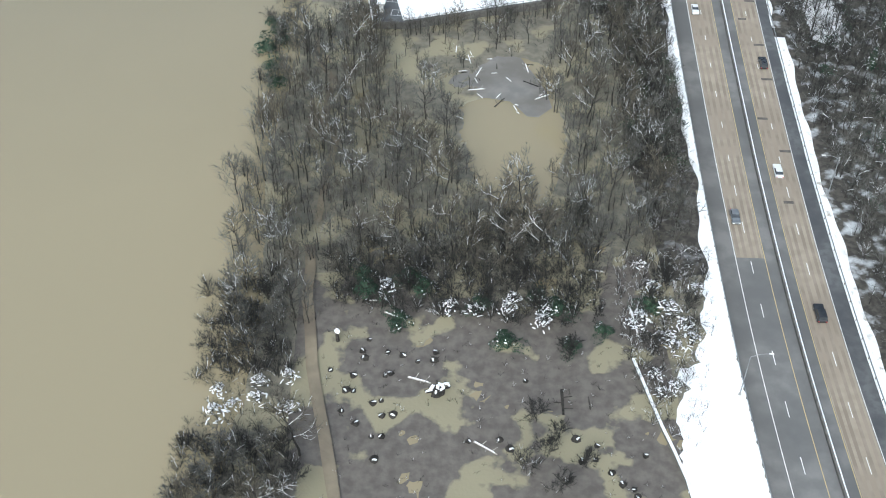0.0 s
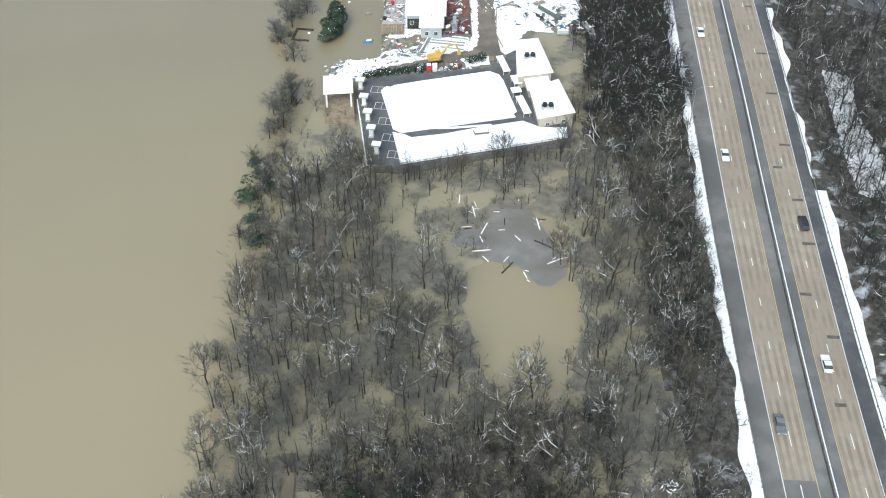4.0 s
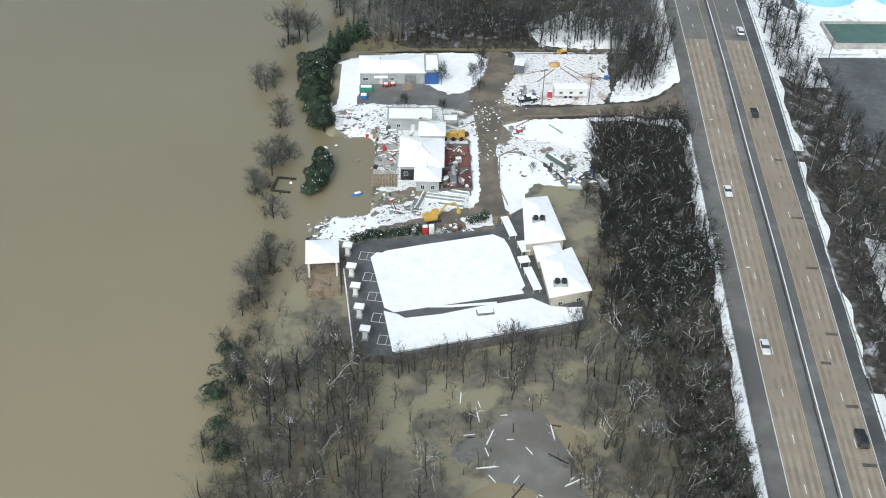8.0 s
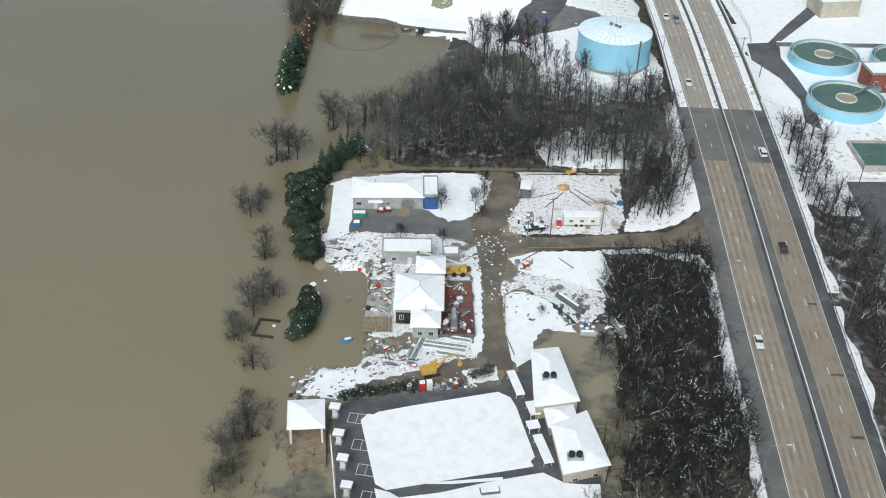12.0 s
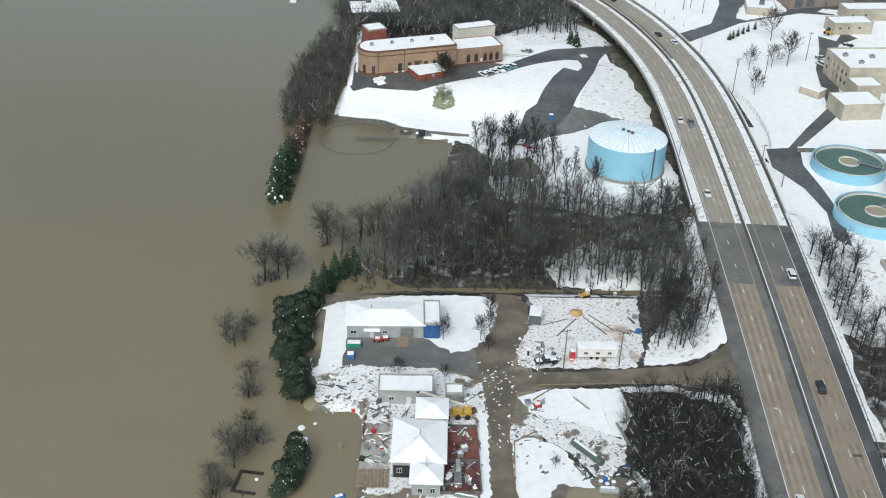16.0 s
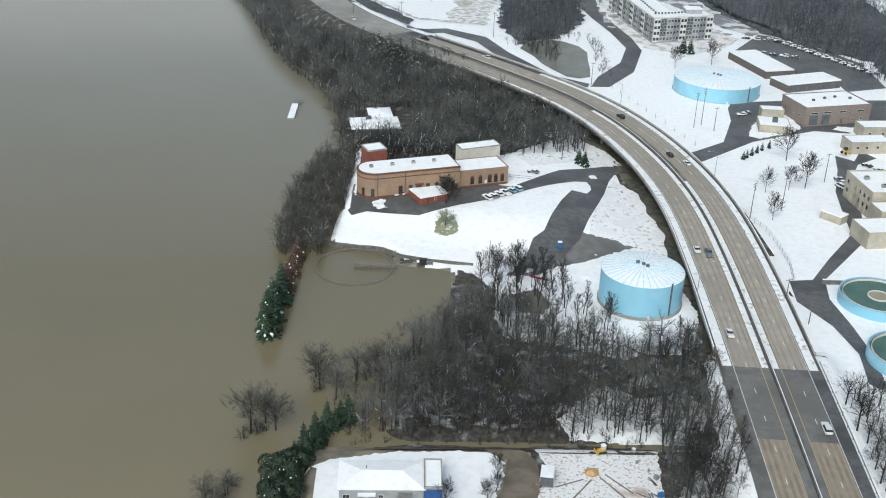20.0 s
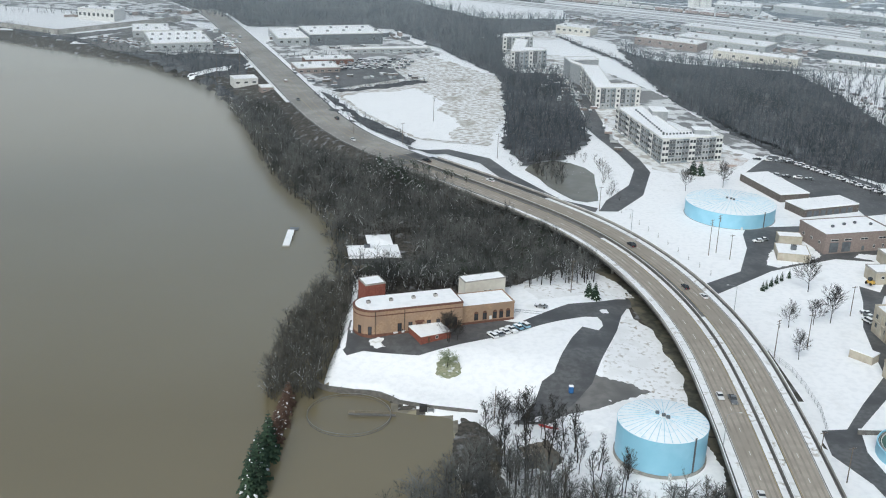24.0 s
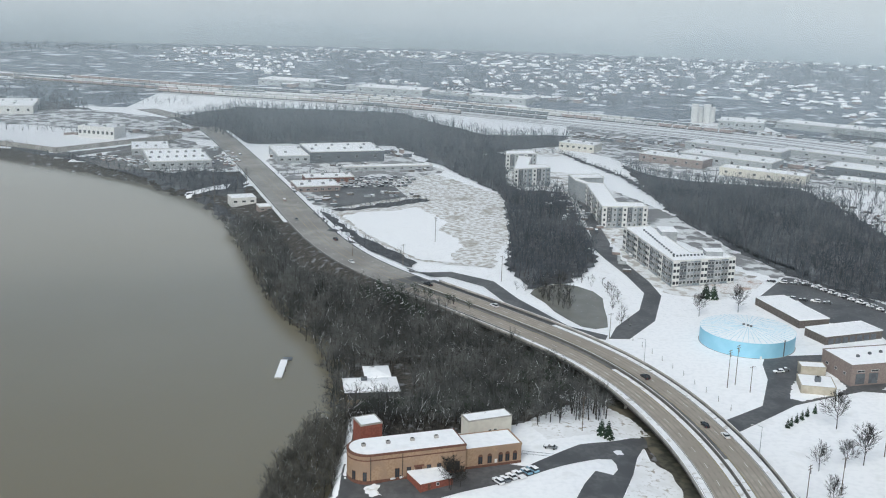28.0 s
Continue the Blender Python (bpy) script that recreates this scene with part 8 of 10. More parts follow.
# ---- town and far woods ----
def house(wall, label):
    th = thing("house", label, "house", 0, 0, -500, 0, "houses of the far town")
    part("wall", box(-5, 5, -4, 4, -1, 3.4), wall, th)
    bm = bmesh.new()
    v = [bm.verts.new(q) for q in ((-5.5, -4.6, 3.3), (5.5, -4.6, 3.3), (5.5, 4.6, 3.3), (-5.5, 4.6, 3.3), (-5.5, 0, 6), (5.5, 0, 6))]
    for f in ((0, 1, 5, 4), (2, 3, 4, 5), (0, 4, 3), (1, 2, 5), (3, 2, 1, 0)):
        bm.faces.new([v[i] for i in f])
    part("roof", bm, SNOW, th)
    return th


hs = [house(m, lb) for m, lb in ((LIGHTSIDING, "small white house with a snowy gable roof"), (BRICKPINK, "small brick house with a snowy gable roof"), (GREYSIDING, "small grey house with a snowy gable roof"), (DARKPANEL, "small dark house with a snowy gable roof"))]
hr_ = np.random.default_rng(11)
places = []
for _ in range(5200):
    x, y = hr_.uniform(-500, 1300), hr_.uniform(1480, 2500)
    edge = np.interp(x, [-500, -100, 160, 430, 700, 1300], [2050, 1830, 1660, 1470, 1300, 1100])
    if y > edge and abs(x - 0.18 * y) < 0.40 * y and np.sin(x / 130 + 2) * np.sin(y / 190) > -0.35:
        places.append((x, y))
for x, y in places[:200]:
    copy_thing(hs[hr_.integers(4)], pose(x, y, 5, 0, 0, hr_.choice([20, 110, 200, 290])) @ Matrix.Scale(hr_.uniform(0.65, 1.05), 4))
for o in hs:
    for c in list(o.children_recursive):
        bpy.data.objects.remove(c)
    bpy.data.objects.remove(o)

hx = np.array([(-5, -4, -1), (5, -4, -1), (5, 4, -1), (-5, 4, -1), (-5, -4, 3.4), (5, -4, 3.4), (5, 4, 3.4), (-5, 4, 3.4), (-5.6, -4.7, 3.2), (5.6, -4.7, 3.2), (5.6, 4.7, 3.2), (-5.6, 4.7, 3.2), (-5.6, 0, 5.8), (5.6, 0, 5.8)])
hf = np.array([(0, 1, 5), (0, 5, 4), (1, 2, 6), (1, 6, 5), (2, 3, 7), (2, 7, 6), (3, 0, 4), (3, 4, 7), (8, 9, 13), (8, 13, 12), (10, 11, 12), (10, 12, 13), (8, 12, 11), (9, 10, 13)])
tvs, tfs, tms = [], [], []
for k, (x, y) in enumerate(places[230:900]):
    a = 0.35 + 0.25 * math.sin(x / 300) + hr_.integers(4) * math.pi / 2
    q = hx * hr_.uniform(0.5, 0.85) * np.array([hr_.uniform(0.8, 1.6), 1, 1])
    tvs.append(np.stack([q[:, 0] * math.cos(a) - q[:, 1] * math.sin(a) + x, q[:, 0] * math.sin(a) + q[:, 1] * math.cos(a) + y, q[:, 2] + 5], -1))
    tfs.append(hf + 14 * k)
    tms += [int(hr_.integers(3))] * 8 + [3] * 6
tagged(new("far_houses", mesh_np("far_houses", np.concatenate(tvs), np.concatenate(tfs), [LIGHTSIDING, BRICKPINK, DARKPANEL, SNOW], tms)), "hundreds of small snow-roofed houses of the far town", "houses", kind="stuff")

r2 = np.random.default_rng(21)
# far twigs and bark carry painted haze: bluer and paler than near ones
FARD = mat("hazy_far_twigs", (0.042, 0.052, 0.064), (0.1, 0.115, 0.132), 0.03, 0.95, 0.0)
FARB = mat("hazy_far_bark", (0.05, 0.05, 0.054), (0.08, 0.08, 0.085), 0.1, 0.95, 0.0)
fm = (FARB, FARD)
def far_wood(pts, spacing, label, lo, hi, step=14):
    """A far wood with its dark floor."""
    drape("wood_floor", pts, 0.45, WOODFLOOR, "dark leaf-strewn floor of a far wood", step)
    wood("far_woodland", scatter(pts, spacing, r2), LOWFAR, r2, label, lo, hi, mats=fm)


far_wood([(22, 1118), (65, 1213), (95, 1180), (74, 1140), (68, 1060), (74, 1030), (105, 1028), (109, 968), (104, 900), (101, 817), (81, 781), (58, 764), (49, 801), (55, 880), (61, 981), (60, 1010)], 5.4, "dark leafless wood beside the apartments", 0.75, 1.15)
far_wood([(-268, 1384), (-215, 1497), (-30, 1484), (66, 1320), (154, 1330), (133, 1258), (65, 1213), (22, 1118), (-24, 1231), (-159, 1225)], 7.4, "dark leafless wood before the railway", 0.75, 1.15, 30)
far_wood([(175, 1163), (190, 1110), (214, 1090), (300, 1065), (305, 981), (300, 872), (290, 784), (262, 700), (240, 700), (246, 745), (203, 803), (187, 864), (172, 966)], 6.0, "dense dark leafless wood behind the apartments", 0.8, 1.2)
far_wood([(-205, 1065), (-172, 1085), (-128, 1050), (-128, 990), (-160, 1000)], 5.6, "leafless copse by the supermarket", 0.6, 0.9)
far_wood([(-60, 930), (-36, 872), (0, 812), (-4, 800), (-30, 830), (-52, 870), (-70, 935)], 4.6, "brushy strip along the road", 0.25, 0.5)
far_wood([(-370, 1180), (-325, 1140), (-272, 1108), (-213, 1055), (-166, 997), (-128, 922), (-100, 852), (-92, 860), (-118, 925), (-155, 1000), (-200, 1062), (-262, 1118), (-320, 1152), (-368, 1190)], 5.6, "thin line of leafless trees on the river bank", 0.35, 0.7)
far_wood([(-560, 1420), (-400, 1400), (-360, 1430), (-420, 1500), (-560, 1500)], 11, "leafless wood beyond the riverside works", 0.8, 1.2, 30)
far_wood([(430, 1360), (620, 1230), (720, 1060), (760, 1100), (660, 1290), (460, 1430)], 11, "leafless trees along the railway", 0.8, 1.2, 30)
far_wood([(127, 1216), (163, 1095), (180, 963), (194, 849), (214, 802), (218, 806), (199, 852), (185, 965), (168, 1098), (132, 1218)], 3.6, "dark scrub along the railway spur", 0.3, 0.5)
far_wood([(-60, 944), (-46, 950), (0, 990), (8, 984), (-8, 966), (-52, 938)], 4.0, "dark hedge south of the dealer's lot", 0.3, 0.5)
for pts, sp in (([(-400, 1270), (-300, 1262), (-240, 1262), (-242, 1268), (-300, 1272), (-400, 1282)], 7), ([(-260, 1330), (-150, 1236), (-144, 1242), (-250, 1340)], 7), ([(-112, 1064), (-40, 1086), (-38, 1092), (-114, 1072)], 7), ([(60, 1225), (130, 1205), (132, 1212), (66, 1236)], 6), ([(140, 1300), (330, 1180), (334, 1188), (146, 1310)], 9), ([(-700, 1560), (-420, 1500), (-270, 1480), (-266, 1540), (-420, 1580), (-700, 1640)], 13), ([(280, 1120), (420, 1060), (424, 1070), (284, 1130)], 9), ([(-330, 1700), (100, 1600), (104, 1612), (-326, 1716)], 12)):
    wood("far_woodland", scatter(pts, sp, r2), LOWFAR, r2, "scattered line of leafless trees among the far yards", 0.35, 0.8, mats=fm)
wood("far_woodland", scatter([(300, 1060), (420, 1080), (520, 960), (420, 760), (300, 700), (306, 860)], 10, r2), LOWFAR, r2, "scattered leafless trees among houses", 0.7, 1.1, mats=fm)
farp = []
for _ in range(9000):
    x, y = r2.uniform(-1200, 1700), r2.uniform(1420, 2420)
    edge = np.interp(x, [-1200, -500, -340, -300, -100, 160, 430, 700, 1700], [1480, 1480, 1480, 1850, 1760, 1600, 1420, 1250, 1000])
    if y > edge and (np.sin(x / 170 + 1) * np.sin(y / 230 + x / 400) > -0.05 or y > 2300):
        farp.append((x, y))
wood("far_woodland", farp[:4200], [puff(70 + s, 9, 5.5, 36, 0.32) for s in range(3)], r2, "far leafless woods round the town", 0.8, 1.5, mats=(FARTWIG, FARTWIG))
wood("woodland", scatter([(200, 800), (214, 800), (250, 725), (262, 690), (300, 640), (330, 560), (300, 540), (262, 620), (240, 700)], 7, r2), LOWFAR, r2, "leafless trees at the plant's edge", 0.7, 1.0, mats=fm)

# ridge behind everything, its haze painted as a glow that pales with height
HAZE = bpy.data.materials.new("painted_haze_ridge")
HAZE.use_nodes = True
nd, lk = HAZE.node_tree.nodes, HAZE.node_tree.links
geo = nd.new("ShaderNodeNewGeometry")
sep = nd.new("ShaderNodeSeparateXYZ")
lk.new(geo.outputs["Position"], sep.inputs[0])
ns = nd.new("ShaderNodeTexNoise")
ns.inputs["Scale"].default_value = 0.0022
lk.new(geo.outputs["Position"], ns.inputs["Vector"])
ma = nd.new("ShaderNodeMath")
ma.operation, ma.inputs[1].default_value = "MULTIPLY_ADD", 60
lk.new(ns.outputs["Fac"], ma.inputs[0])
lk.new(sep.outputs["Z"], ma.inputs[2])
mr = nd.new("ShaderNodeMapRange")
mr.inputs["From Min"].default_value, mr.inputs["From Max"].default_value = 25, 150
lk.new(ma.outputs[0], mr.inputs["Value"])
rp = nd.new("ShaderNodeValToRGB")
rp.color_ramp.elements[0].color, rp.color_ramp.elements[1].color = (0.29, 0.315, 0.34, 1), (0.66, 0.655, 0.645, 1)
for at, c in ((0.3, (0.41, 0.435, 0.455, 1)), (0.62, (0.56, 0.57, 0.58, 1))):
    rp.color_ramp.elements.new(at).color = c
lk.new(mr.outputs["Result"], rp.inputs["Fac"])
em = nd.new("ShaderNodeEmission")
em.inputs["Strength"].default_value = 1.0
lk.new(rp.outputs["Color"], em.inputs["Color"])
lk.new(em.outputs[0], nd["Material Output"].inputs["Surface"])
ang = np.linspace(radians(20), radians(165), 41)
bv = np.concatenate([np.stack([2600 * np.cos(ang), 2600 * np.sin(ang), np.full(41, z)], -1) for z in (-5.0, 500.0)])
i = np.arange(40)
setting("backdrop", mesh_np("backdrop", bv, np.stack([i, i + 1, i + 42, i + 41], -1), [HAZE]), "glowing backdrop of a wooded ridge with painted haze and low cloud")

# haze sheets added before the far town: clear at the ground, denser with height
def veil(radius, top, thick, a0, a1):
    m = bpy.data.materials.new("haze_sheet")
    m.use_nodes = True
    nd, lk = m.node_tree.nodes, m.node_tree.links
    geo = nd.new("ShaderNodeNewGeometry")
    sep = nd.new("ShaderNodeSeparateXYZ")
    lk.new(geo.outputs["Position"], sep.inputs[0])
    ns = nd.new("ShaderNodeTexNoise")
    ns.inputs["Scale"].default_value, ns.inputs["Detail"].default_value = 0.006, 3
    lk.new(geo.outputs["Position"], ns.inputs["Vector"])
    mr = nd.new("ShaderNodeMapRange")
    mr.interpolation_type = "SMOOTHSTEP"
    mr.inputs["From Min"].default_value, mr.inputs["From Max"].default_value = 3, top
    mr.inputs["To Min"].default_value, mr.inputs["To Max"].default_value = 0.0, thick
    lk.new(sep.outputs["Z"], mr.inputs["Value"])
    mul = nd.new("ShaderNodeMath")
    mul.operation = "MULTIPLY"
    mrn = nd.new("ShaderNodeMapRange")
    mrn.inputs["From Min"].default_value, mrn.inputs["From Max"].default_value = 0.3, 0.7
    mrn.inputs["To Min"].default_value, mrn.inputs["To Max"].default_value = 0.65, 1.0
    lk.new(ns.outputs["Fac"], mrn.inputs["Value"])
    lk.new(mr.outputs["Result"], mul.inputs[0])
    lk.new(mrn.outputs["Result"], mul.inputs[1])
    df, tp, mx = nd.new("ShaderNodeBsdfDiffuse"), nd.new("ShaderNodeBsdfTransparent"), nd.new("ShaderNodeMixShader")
    # blue-grey of the imitated haze
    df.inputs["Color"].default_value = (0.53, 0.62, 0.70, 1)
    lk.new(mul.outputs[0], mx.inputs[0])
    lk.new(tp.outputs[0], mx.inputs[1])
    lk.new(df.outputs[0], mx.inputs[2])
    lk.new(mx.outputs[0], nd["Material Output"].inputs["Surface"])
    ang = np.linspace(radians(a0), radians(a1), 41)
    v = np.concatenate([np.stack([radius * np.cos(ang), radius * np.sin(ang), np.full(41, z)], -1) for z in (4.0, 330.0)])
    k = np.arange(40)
    setting("backdrop", mesh_np("mist", v, np.stack([k, k + 1, k + 42, k + 41], -1), [m]), "added translucent sheet imitating haze before the far town")


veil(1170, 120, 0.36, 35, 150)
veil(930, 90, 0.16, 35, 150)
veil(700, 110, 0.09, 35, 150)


# ---- the flooded clearing: stumps, logs, path, snowy thickets ----
def lump(seed, r, flat=0.6, n=10):
    """An uneven rounded lump."""
    rg = random.Random(seed)
    bm = bmesh.new()
    bmesh.ops.create_icosphere(bm, subdivisions=2, radius=r)
    for v in bm.verts:
        v.co *= 1 + 0.5 * (noise.noise(v.co * (1.3 / r) + Vector((seed * 3.1, 0, 0))))
        v.co.z *= flat
    return bm


def stump(seed):
    th = thing("stump", "half-drowned tree stump with a cap of snow", "stump", 0, 0, -500, 0, "snowy stumps in the flooded clearing")
    part("wood", lump(seed, 0.95, 0.55), BARK, th)
    c = part("snow_cap", lump(seed + 9, 0.4, 0.45), SNOW, th)
    c.matrix_local = pose(0.25, 0.15, 0.36, 0, 0, seed * 50) @ Matrix.Diagonal((1.5, 0.6, 1, 1))
    bm = bmesh.new()
    c = bm.verts.new((0, 0, 0.15))
    for k in range(9):
        a = k * 0.7 + seed
        q = [bm.verts.new((r_ * math.cos(a + o), r_ * math.sin(a + o), z_)) for r_, o, z_ in ((0.55, -0.12, 0.2), (0.55, 0.12, 0.25), (1.0 + 0.25 * (k % 3), 0, 0.35 + 0.4 * (k % 3)))]
        bm.faces.new((c, q[0], q[2]))
        bm.faces.new((c, q[2], q[1]))
    part("shoots", bm, BARK, th)
    return th


ssrc = [stump(k) for k in range(5)]
SP = [(-12.0, 150.6), (-13.2, 147.6), (-12.8, 145.9), (-8.3, 147.2), (-5.4, 146.3), (-2.5, 144.7), (1.1, 147.1), (0.7, 145.0), (-19.3, 143.1), (-14.9, 141.6), (-8.7, 141.2), (-7.7, 141.8), (-16.1, 138.1), (-14.8, 137.9), (-11.0, 134.8), (-9.4, 135.3), (-9.3, 131.9), (-7.2, 132.0), (-16.9, 133.3), (-14.1, 130.3),
      (-11.1, 127.2), (-9.3, 127.2), (-10.5, 122.1), (6.5, 125.6), (-12.9, 161.0), (18.0, 139.2), (12.1, 125.7), (13.9, 123.7), (29.6, 123.8), (26.6, 120.5), (29.0, 120.8), (31.4, 118.0), (26.0, 125.3), (38.0, 121.4), (33.1, 115.6), (34.9, 114.5), (35.2, 112.9)]
for k, (x, y) in enumerate(SP):
    copy_thing(ssrc[k % 5], pose(x, y, max(gz(x, y), 0.0) + 0.05, 0, 0, k * 77) @ Matrix.Scale(0.55 + 0.35 * ((k * 7) % 5) / 4, 4))
for o in ssrc:
    for c in list(o.children_recursive):
        bpy.data.objects.remove(c)
    bpy.data.objects.remove(o)


def log(a, b, r, label, snow=True, z=0.25):
    th = thing("fallen_log", label, "log", (a[0] + b[0]) / 2, (a[1] + b[1]) / 2, z, math.degrees(math.atan2(b[1] - a[1], b[0] - a[0])), "fallen logs")
    L = math.hypot(b[0] - a[0], b[1] - a[1])
    part("trunk", cyl(0, 0, -L / 2, L / 2, r, r * 0.6, 8, m=pose(0, 0, 0, 0, 90, 0)), WHITEBARK if snow else BARK, th)
    if snow:
        part("snow", box(-L * 0.45, L * 0.4, -r * 0.6, r * 0.6, r * 0.7, r * 1.1, bev=0.05), SNOW, th)
    for k in range(3 if L > 3 else 0):
        part("branch_stub", rod((L * (-0.2 + 0.22 * k), 0, 0), (L * (-0.1 + 0.24 * k), (-1) ** k * r * 5, r * 3), r * 0.25, None, 5), WHITEBARK if snow else BARK, th)


log((25.5, 182), (29.6, 170.2), 0.32, "long pale fallen trunk lying over the mud")
log((33.5, 168.7), (36.9, 167.9), 0.2, "curved snowy log at the mud's edge")
log((-4.4, 140.9), (-0.1, 139.3), 0.22, "snowy log lying in the clearing")
log((-9.1, 158.0), (-4.7, 155.6), 0.22, "snow-covered fallen branch beside the thicket")
log((-12.6, 161.3), (-10.4, 161.3), 0.16, "short snowy log by the thicket")
log((24.6, 136.8), (24.3, 131.0), 0.35, "dark broken trunk leaning in the water", False)
log((29.4, 135), (29.4, 132), 0.18, "short dark log in the shallow water", False)
log((7.5, 125.5), (11.5, 122.5), 0.2, "forked snowy branch in the slush")
log((40.6, 158), (41.2, 149.8), 0.3, "snow-laden trunk fallen in the thicket")
dr = random.Random(3)
for k in range(34):
    x, y = dr.uniform(8, 31), dr.uniform(222, 256)
    a, L = dr.uniform(0, 3.14), dr.choice((1.0, 1.6, 2.4, 4.5))
    log((x, y), (x + L * math.cos(a), y + L * math.sin(a)), 0.10 + 0.02 * L, "pale driftwood log floating in the flooded glade", dr.random() < 0.8, 0.06)
rb = thing("root_plate", "upturned root plate covered with snow", "root plate", 1.2, 137, 0.4, 20)
part("roots", lump(41, 1.5, 0.7), BARK, rb)
for k in range(9):
    part("root", rod((0, 0, 0.3), (2.6 * math.cos(k * 0.7), 1.6 * math.sin(k * 0.7), 0.5 + 0.5 * (k % 3)), 0.14), BARK, rb)
for k, (dx, dy, q) in enumerate(((-1.7, 0.1, 0.5), (-0.9, 0.6, 0.55), (0.1, 0.3, 0.45), (0.9, 0.7, 0.5), (1.9, 0.5, 0.4), (0.7, -0.5, 0.4), (-0.6, -0.6, 0.35), (2.2, 0.0, 0.3))):
    s_ = part("snow", lump(50 + k, q, 0.5), SNOW, rb)
    s_.matrix_local = pose(dx, dy, 0.95 + 0.1 * (k % 3), 0, 0, k * 40) @ Matrix.Diagonal((1.4, 0.7, 1, 1))
sn = thing("snag", "broken dead trunk with snow in its fork", "snag", -18.2, 150.3, 0, 15)
part("trunk", cyl(0, 0, -0.5, 3.2, 0.45, 0.3, 9), BARK, sn)
part("snow", lump(60, 0.6, 0.9), SNOW, sn).matrix_local = pose(0.1, 0.3, 3.1)
ICE = mat("grey_slush_ice", (0.17, 0.165, 0.155), (0.215, 0.205, 0.19), 0.25, 0.5, 0.1, (0.15, 0.14, 0.125), 0.08)
bm = bmesh.new()
bm.faces.new([bm.verts.new((x, y, 0.03)) for x, y in [(5.3, 237), (9, 243), (13.8, 246.4), (18, 252), (23.2, 254.1), (26, 248), (28.8, 240.1), (31, 233), (31.8, 226.3), (28, 222.5), (25.2, 223), (23, 227), (21.5, 229.3), (16, 231), (11, 231.5), (8, 234)]])
setting("slush", bm, "sheet of grey slush on the flooded glade", ICE)
drape("footpath", [(-26.6, 178), (-25.9, 171), (-26.3, 164), (-24.9, 153), (-24.1, 144), (-22.6, 136), (-20.9, 128), (-19.7, 121), (-18, 112), (-15.8, 112), (-17.3, 121), (-18.6, 128), (-20.3, 136), (-21.8, 144.5), (-22.6, 153), (-24, 164), (-23.7, 171), (-24.4, 178)], 0.42, MUDPATH, "wet muddy footpath through the flooded wood", 1.5)
drape("footpath", [(-29.2, 262), (-29, 250), (-24.2, 240), (-25, 231), (-25.6, 222), (-22.2, 214), (-24, 200), (-25, 185), (-23.4, 185), (-22.4, 200), (-20.4, 215), (-23.6, 222), (-23, 231), (-22.2, 240), (-27.4, 250), (-27.6, 262)], 0.42, MUDPATH, "wet muddy footpath through the flooded wood", 2)
fw = thing("low_wall", "low stone wall topped with snow beside the flooded ditch", "wall", 0, 0, 0)
WP = [(39.1, 143.6), (40.1, 138.1), (41.0, 132.7), (41.9, 127.5), (43.2, 121.7), (44.3, 115.6), (44.8, 108), (45.2, 98)]
for (x0, y0), (x1, y1) in zip(WP[:-1], WP[1:]):
    d = math.hypot(x1 - x0, y1 - y0)
    mm_ = pose(x0, y0, 0, 0, 0, math.degrees(math.atan2(y1 - y0, x1 - x0)))
    part("wall_block", box(0, d, -0.25, 0.25, -1, 0.9, m=mm_), DARKCONC, fw)
    part("snow_cap", box(0, d, -0.3, 0.24, 0.9, 1.05, m=mm_), SNOW, fw)

# dense snowy thickets, evergreens and dark bushes round the clearing
r3 = np.random.default_rng(31)
SNOWBUSH = [bare_tree(120 + s, 4.2, 3.0, 9, 6, 7, 0.55, 1.5) for s in range(3)]
DARKBUSH = [bare_tree(130 + s, 5.0, 3.6, 12, 7, 12, 0.06, 1.3) for s in range(3)]


def snow_laden(data, seed):
    """Adds clumps of snow to the crown of a bush."""
    tr_, (cv, cf, cm) = data
    rg = random.Random(seed)
    vs, fs, base = [cv], [cf], len(cv)
    for k in range(30):
        bm = bmesh.new()
        bmesh.ops.create_icosphere(bm, subdivisions=1, radius=1.0)
        a, q = rg.uniform(0, 6.28), rg.uniform(0.3, 2.6)
        m = pose(q * math.cos(a), q * math.sin(a), 3.9 - 0.75 * q + rg.uniform(-0.4, 0.3), rg.uniform(-25, 25), rg.uniform(-25, 25), rg.uniform(0, 180)) @ Matrix.Diagonal((rg.uniform(0.25, 0.95), rg.uniform(0.08, 0.2), 0.13, 1))
        vs.append(np.array([m @ (v.co * rg.uniform(0.6, 1.3)) for v in bm.verts]))
        fs.append(np.array([[v.index for v in f.verts] for f in bm.faces]) + base)
        base += len(bm.verts)
        bm.free()
    f = np.concatenate(fs)
    return tr_, (np.concatenate(vs), f, np.concatenate([cm, np.ones(len(f) - len(cf), dtype=int)]))


SNOWBUSH = [snow_laden(d, 300 + k) for k, d in enumerate(SNOWBUSH)]
sb_src = [tree_thing("snowy_bush", d, (BARK, TWIGDARK), "tangled bush bowed under fresh snow", "bush") for d in SNOWBUSH]
db_src = [tree_thing("thicket_bush", d, (BARK, TWIGDARK), "dense dark leafless bush by the flooded clearing", "bush") for d in DARKBUSH]
tk_src = [tree_thing("bare_tree", d, (BARK, TWIGDARK), "tall leafless tree before the blue tank") for d in TRUNKY[:3]]
eg_src = [tree_thing("evergreen_bush", leafy(140 + s, 3.4, 2.6, 620, sn), (BARK, BUSHGREEN), lab, "bush") for s, sn, lab in ((0, 0.0, "dark green evergreen bush in the thicket"), (1, 0.04, "evergreen bush speckled with snow"))]
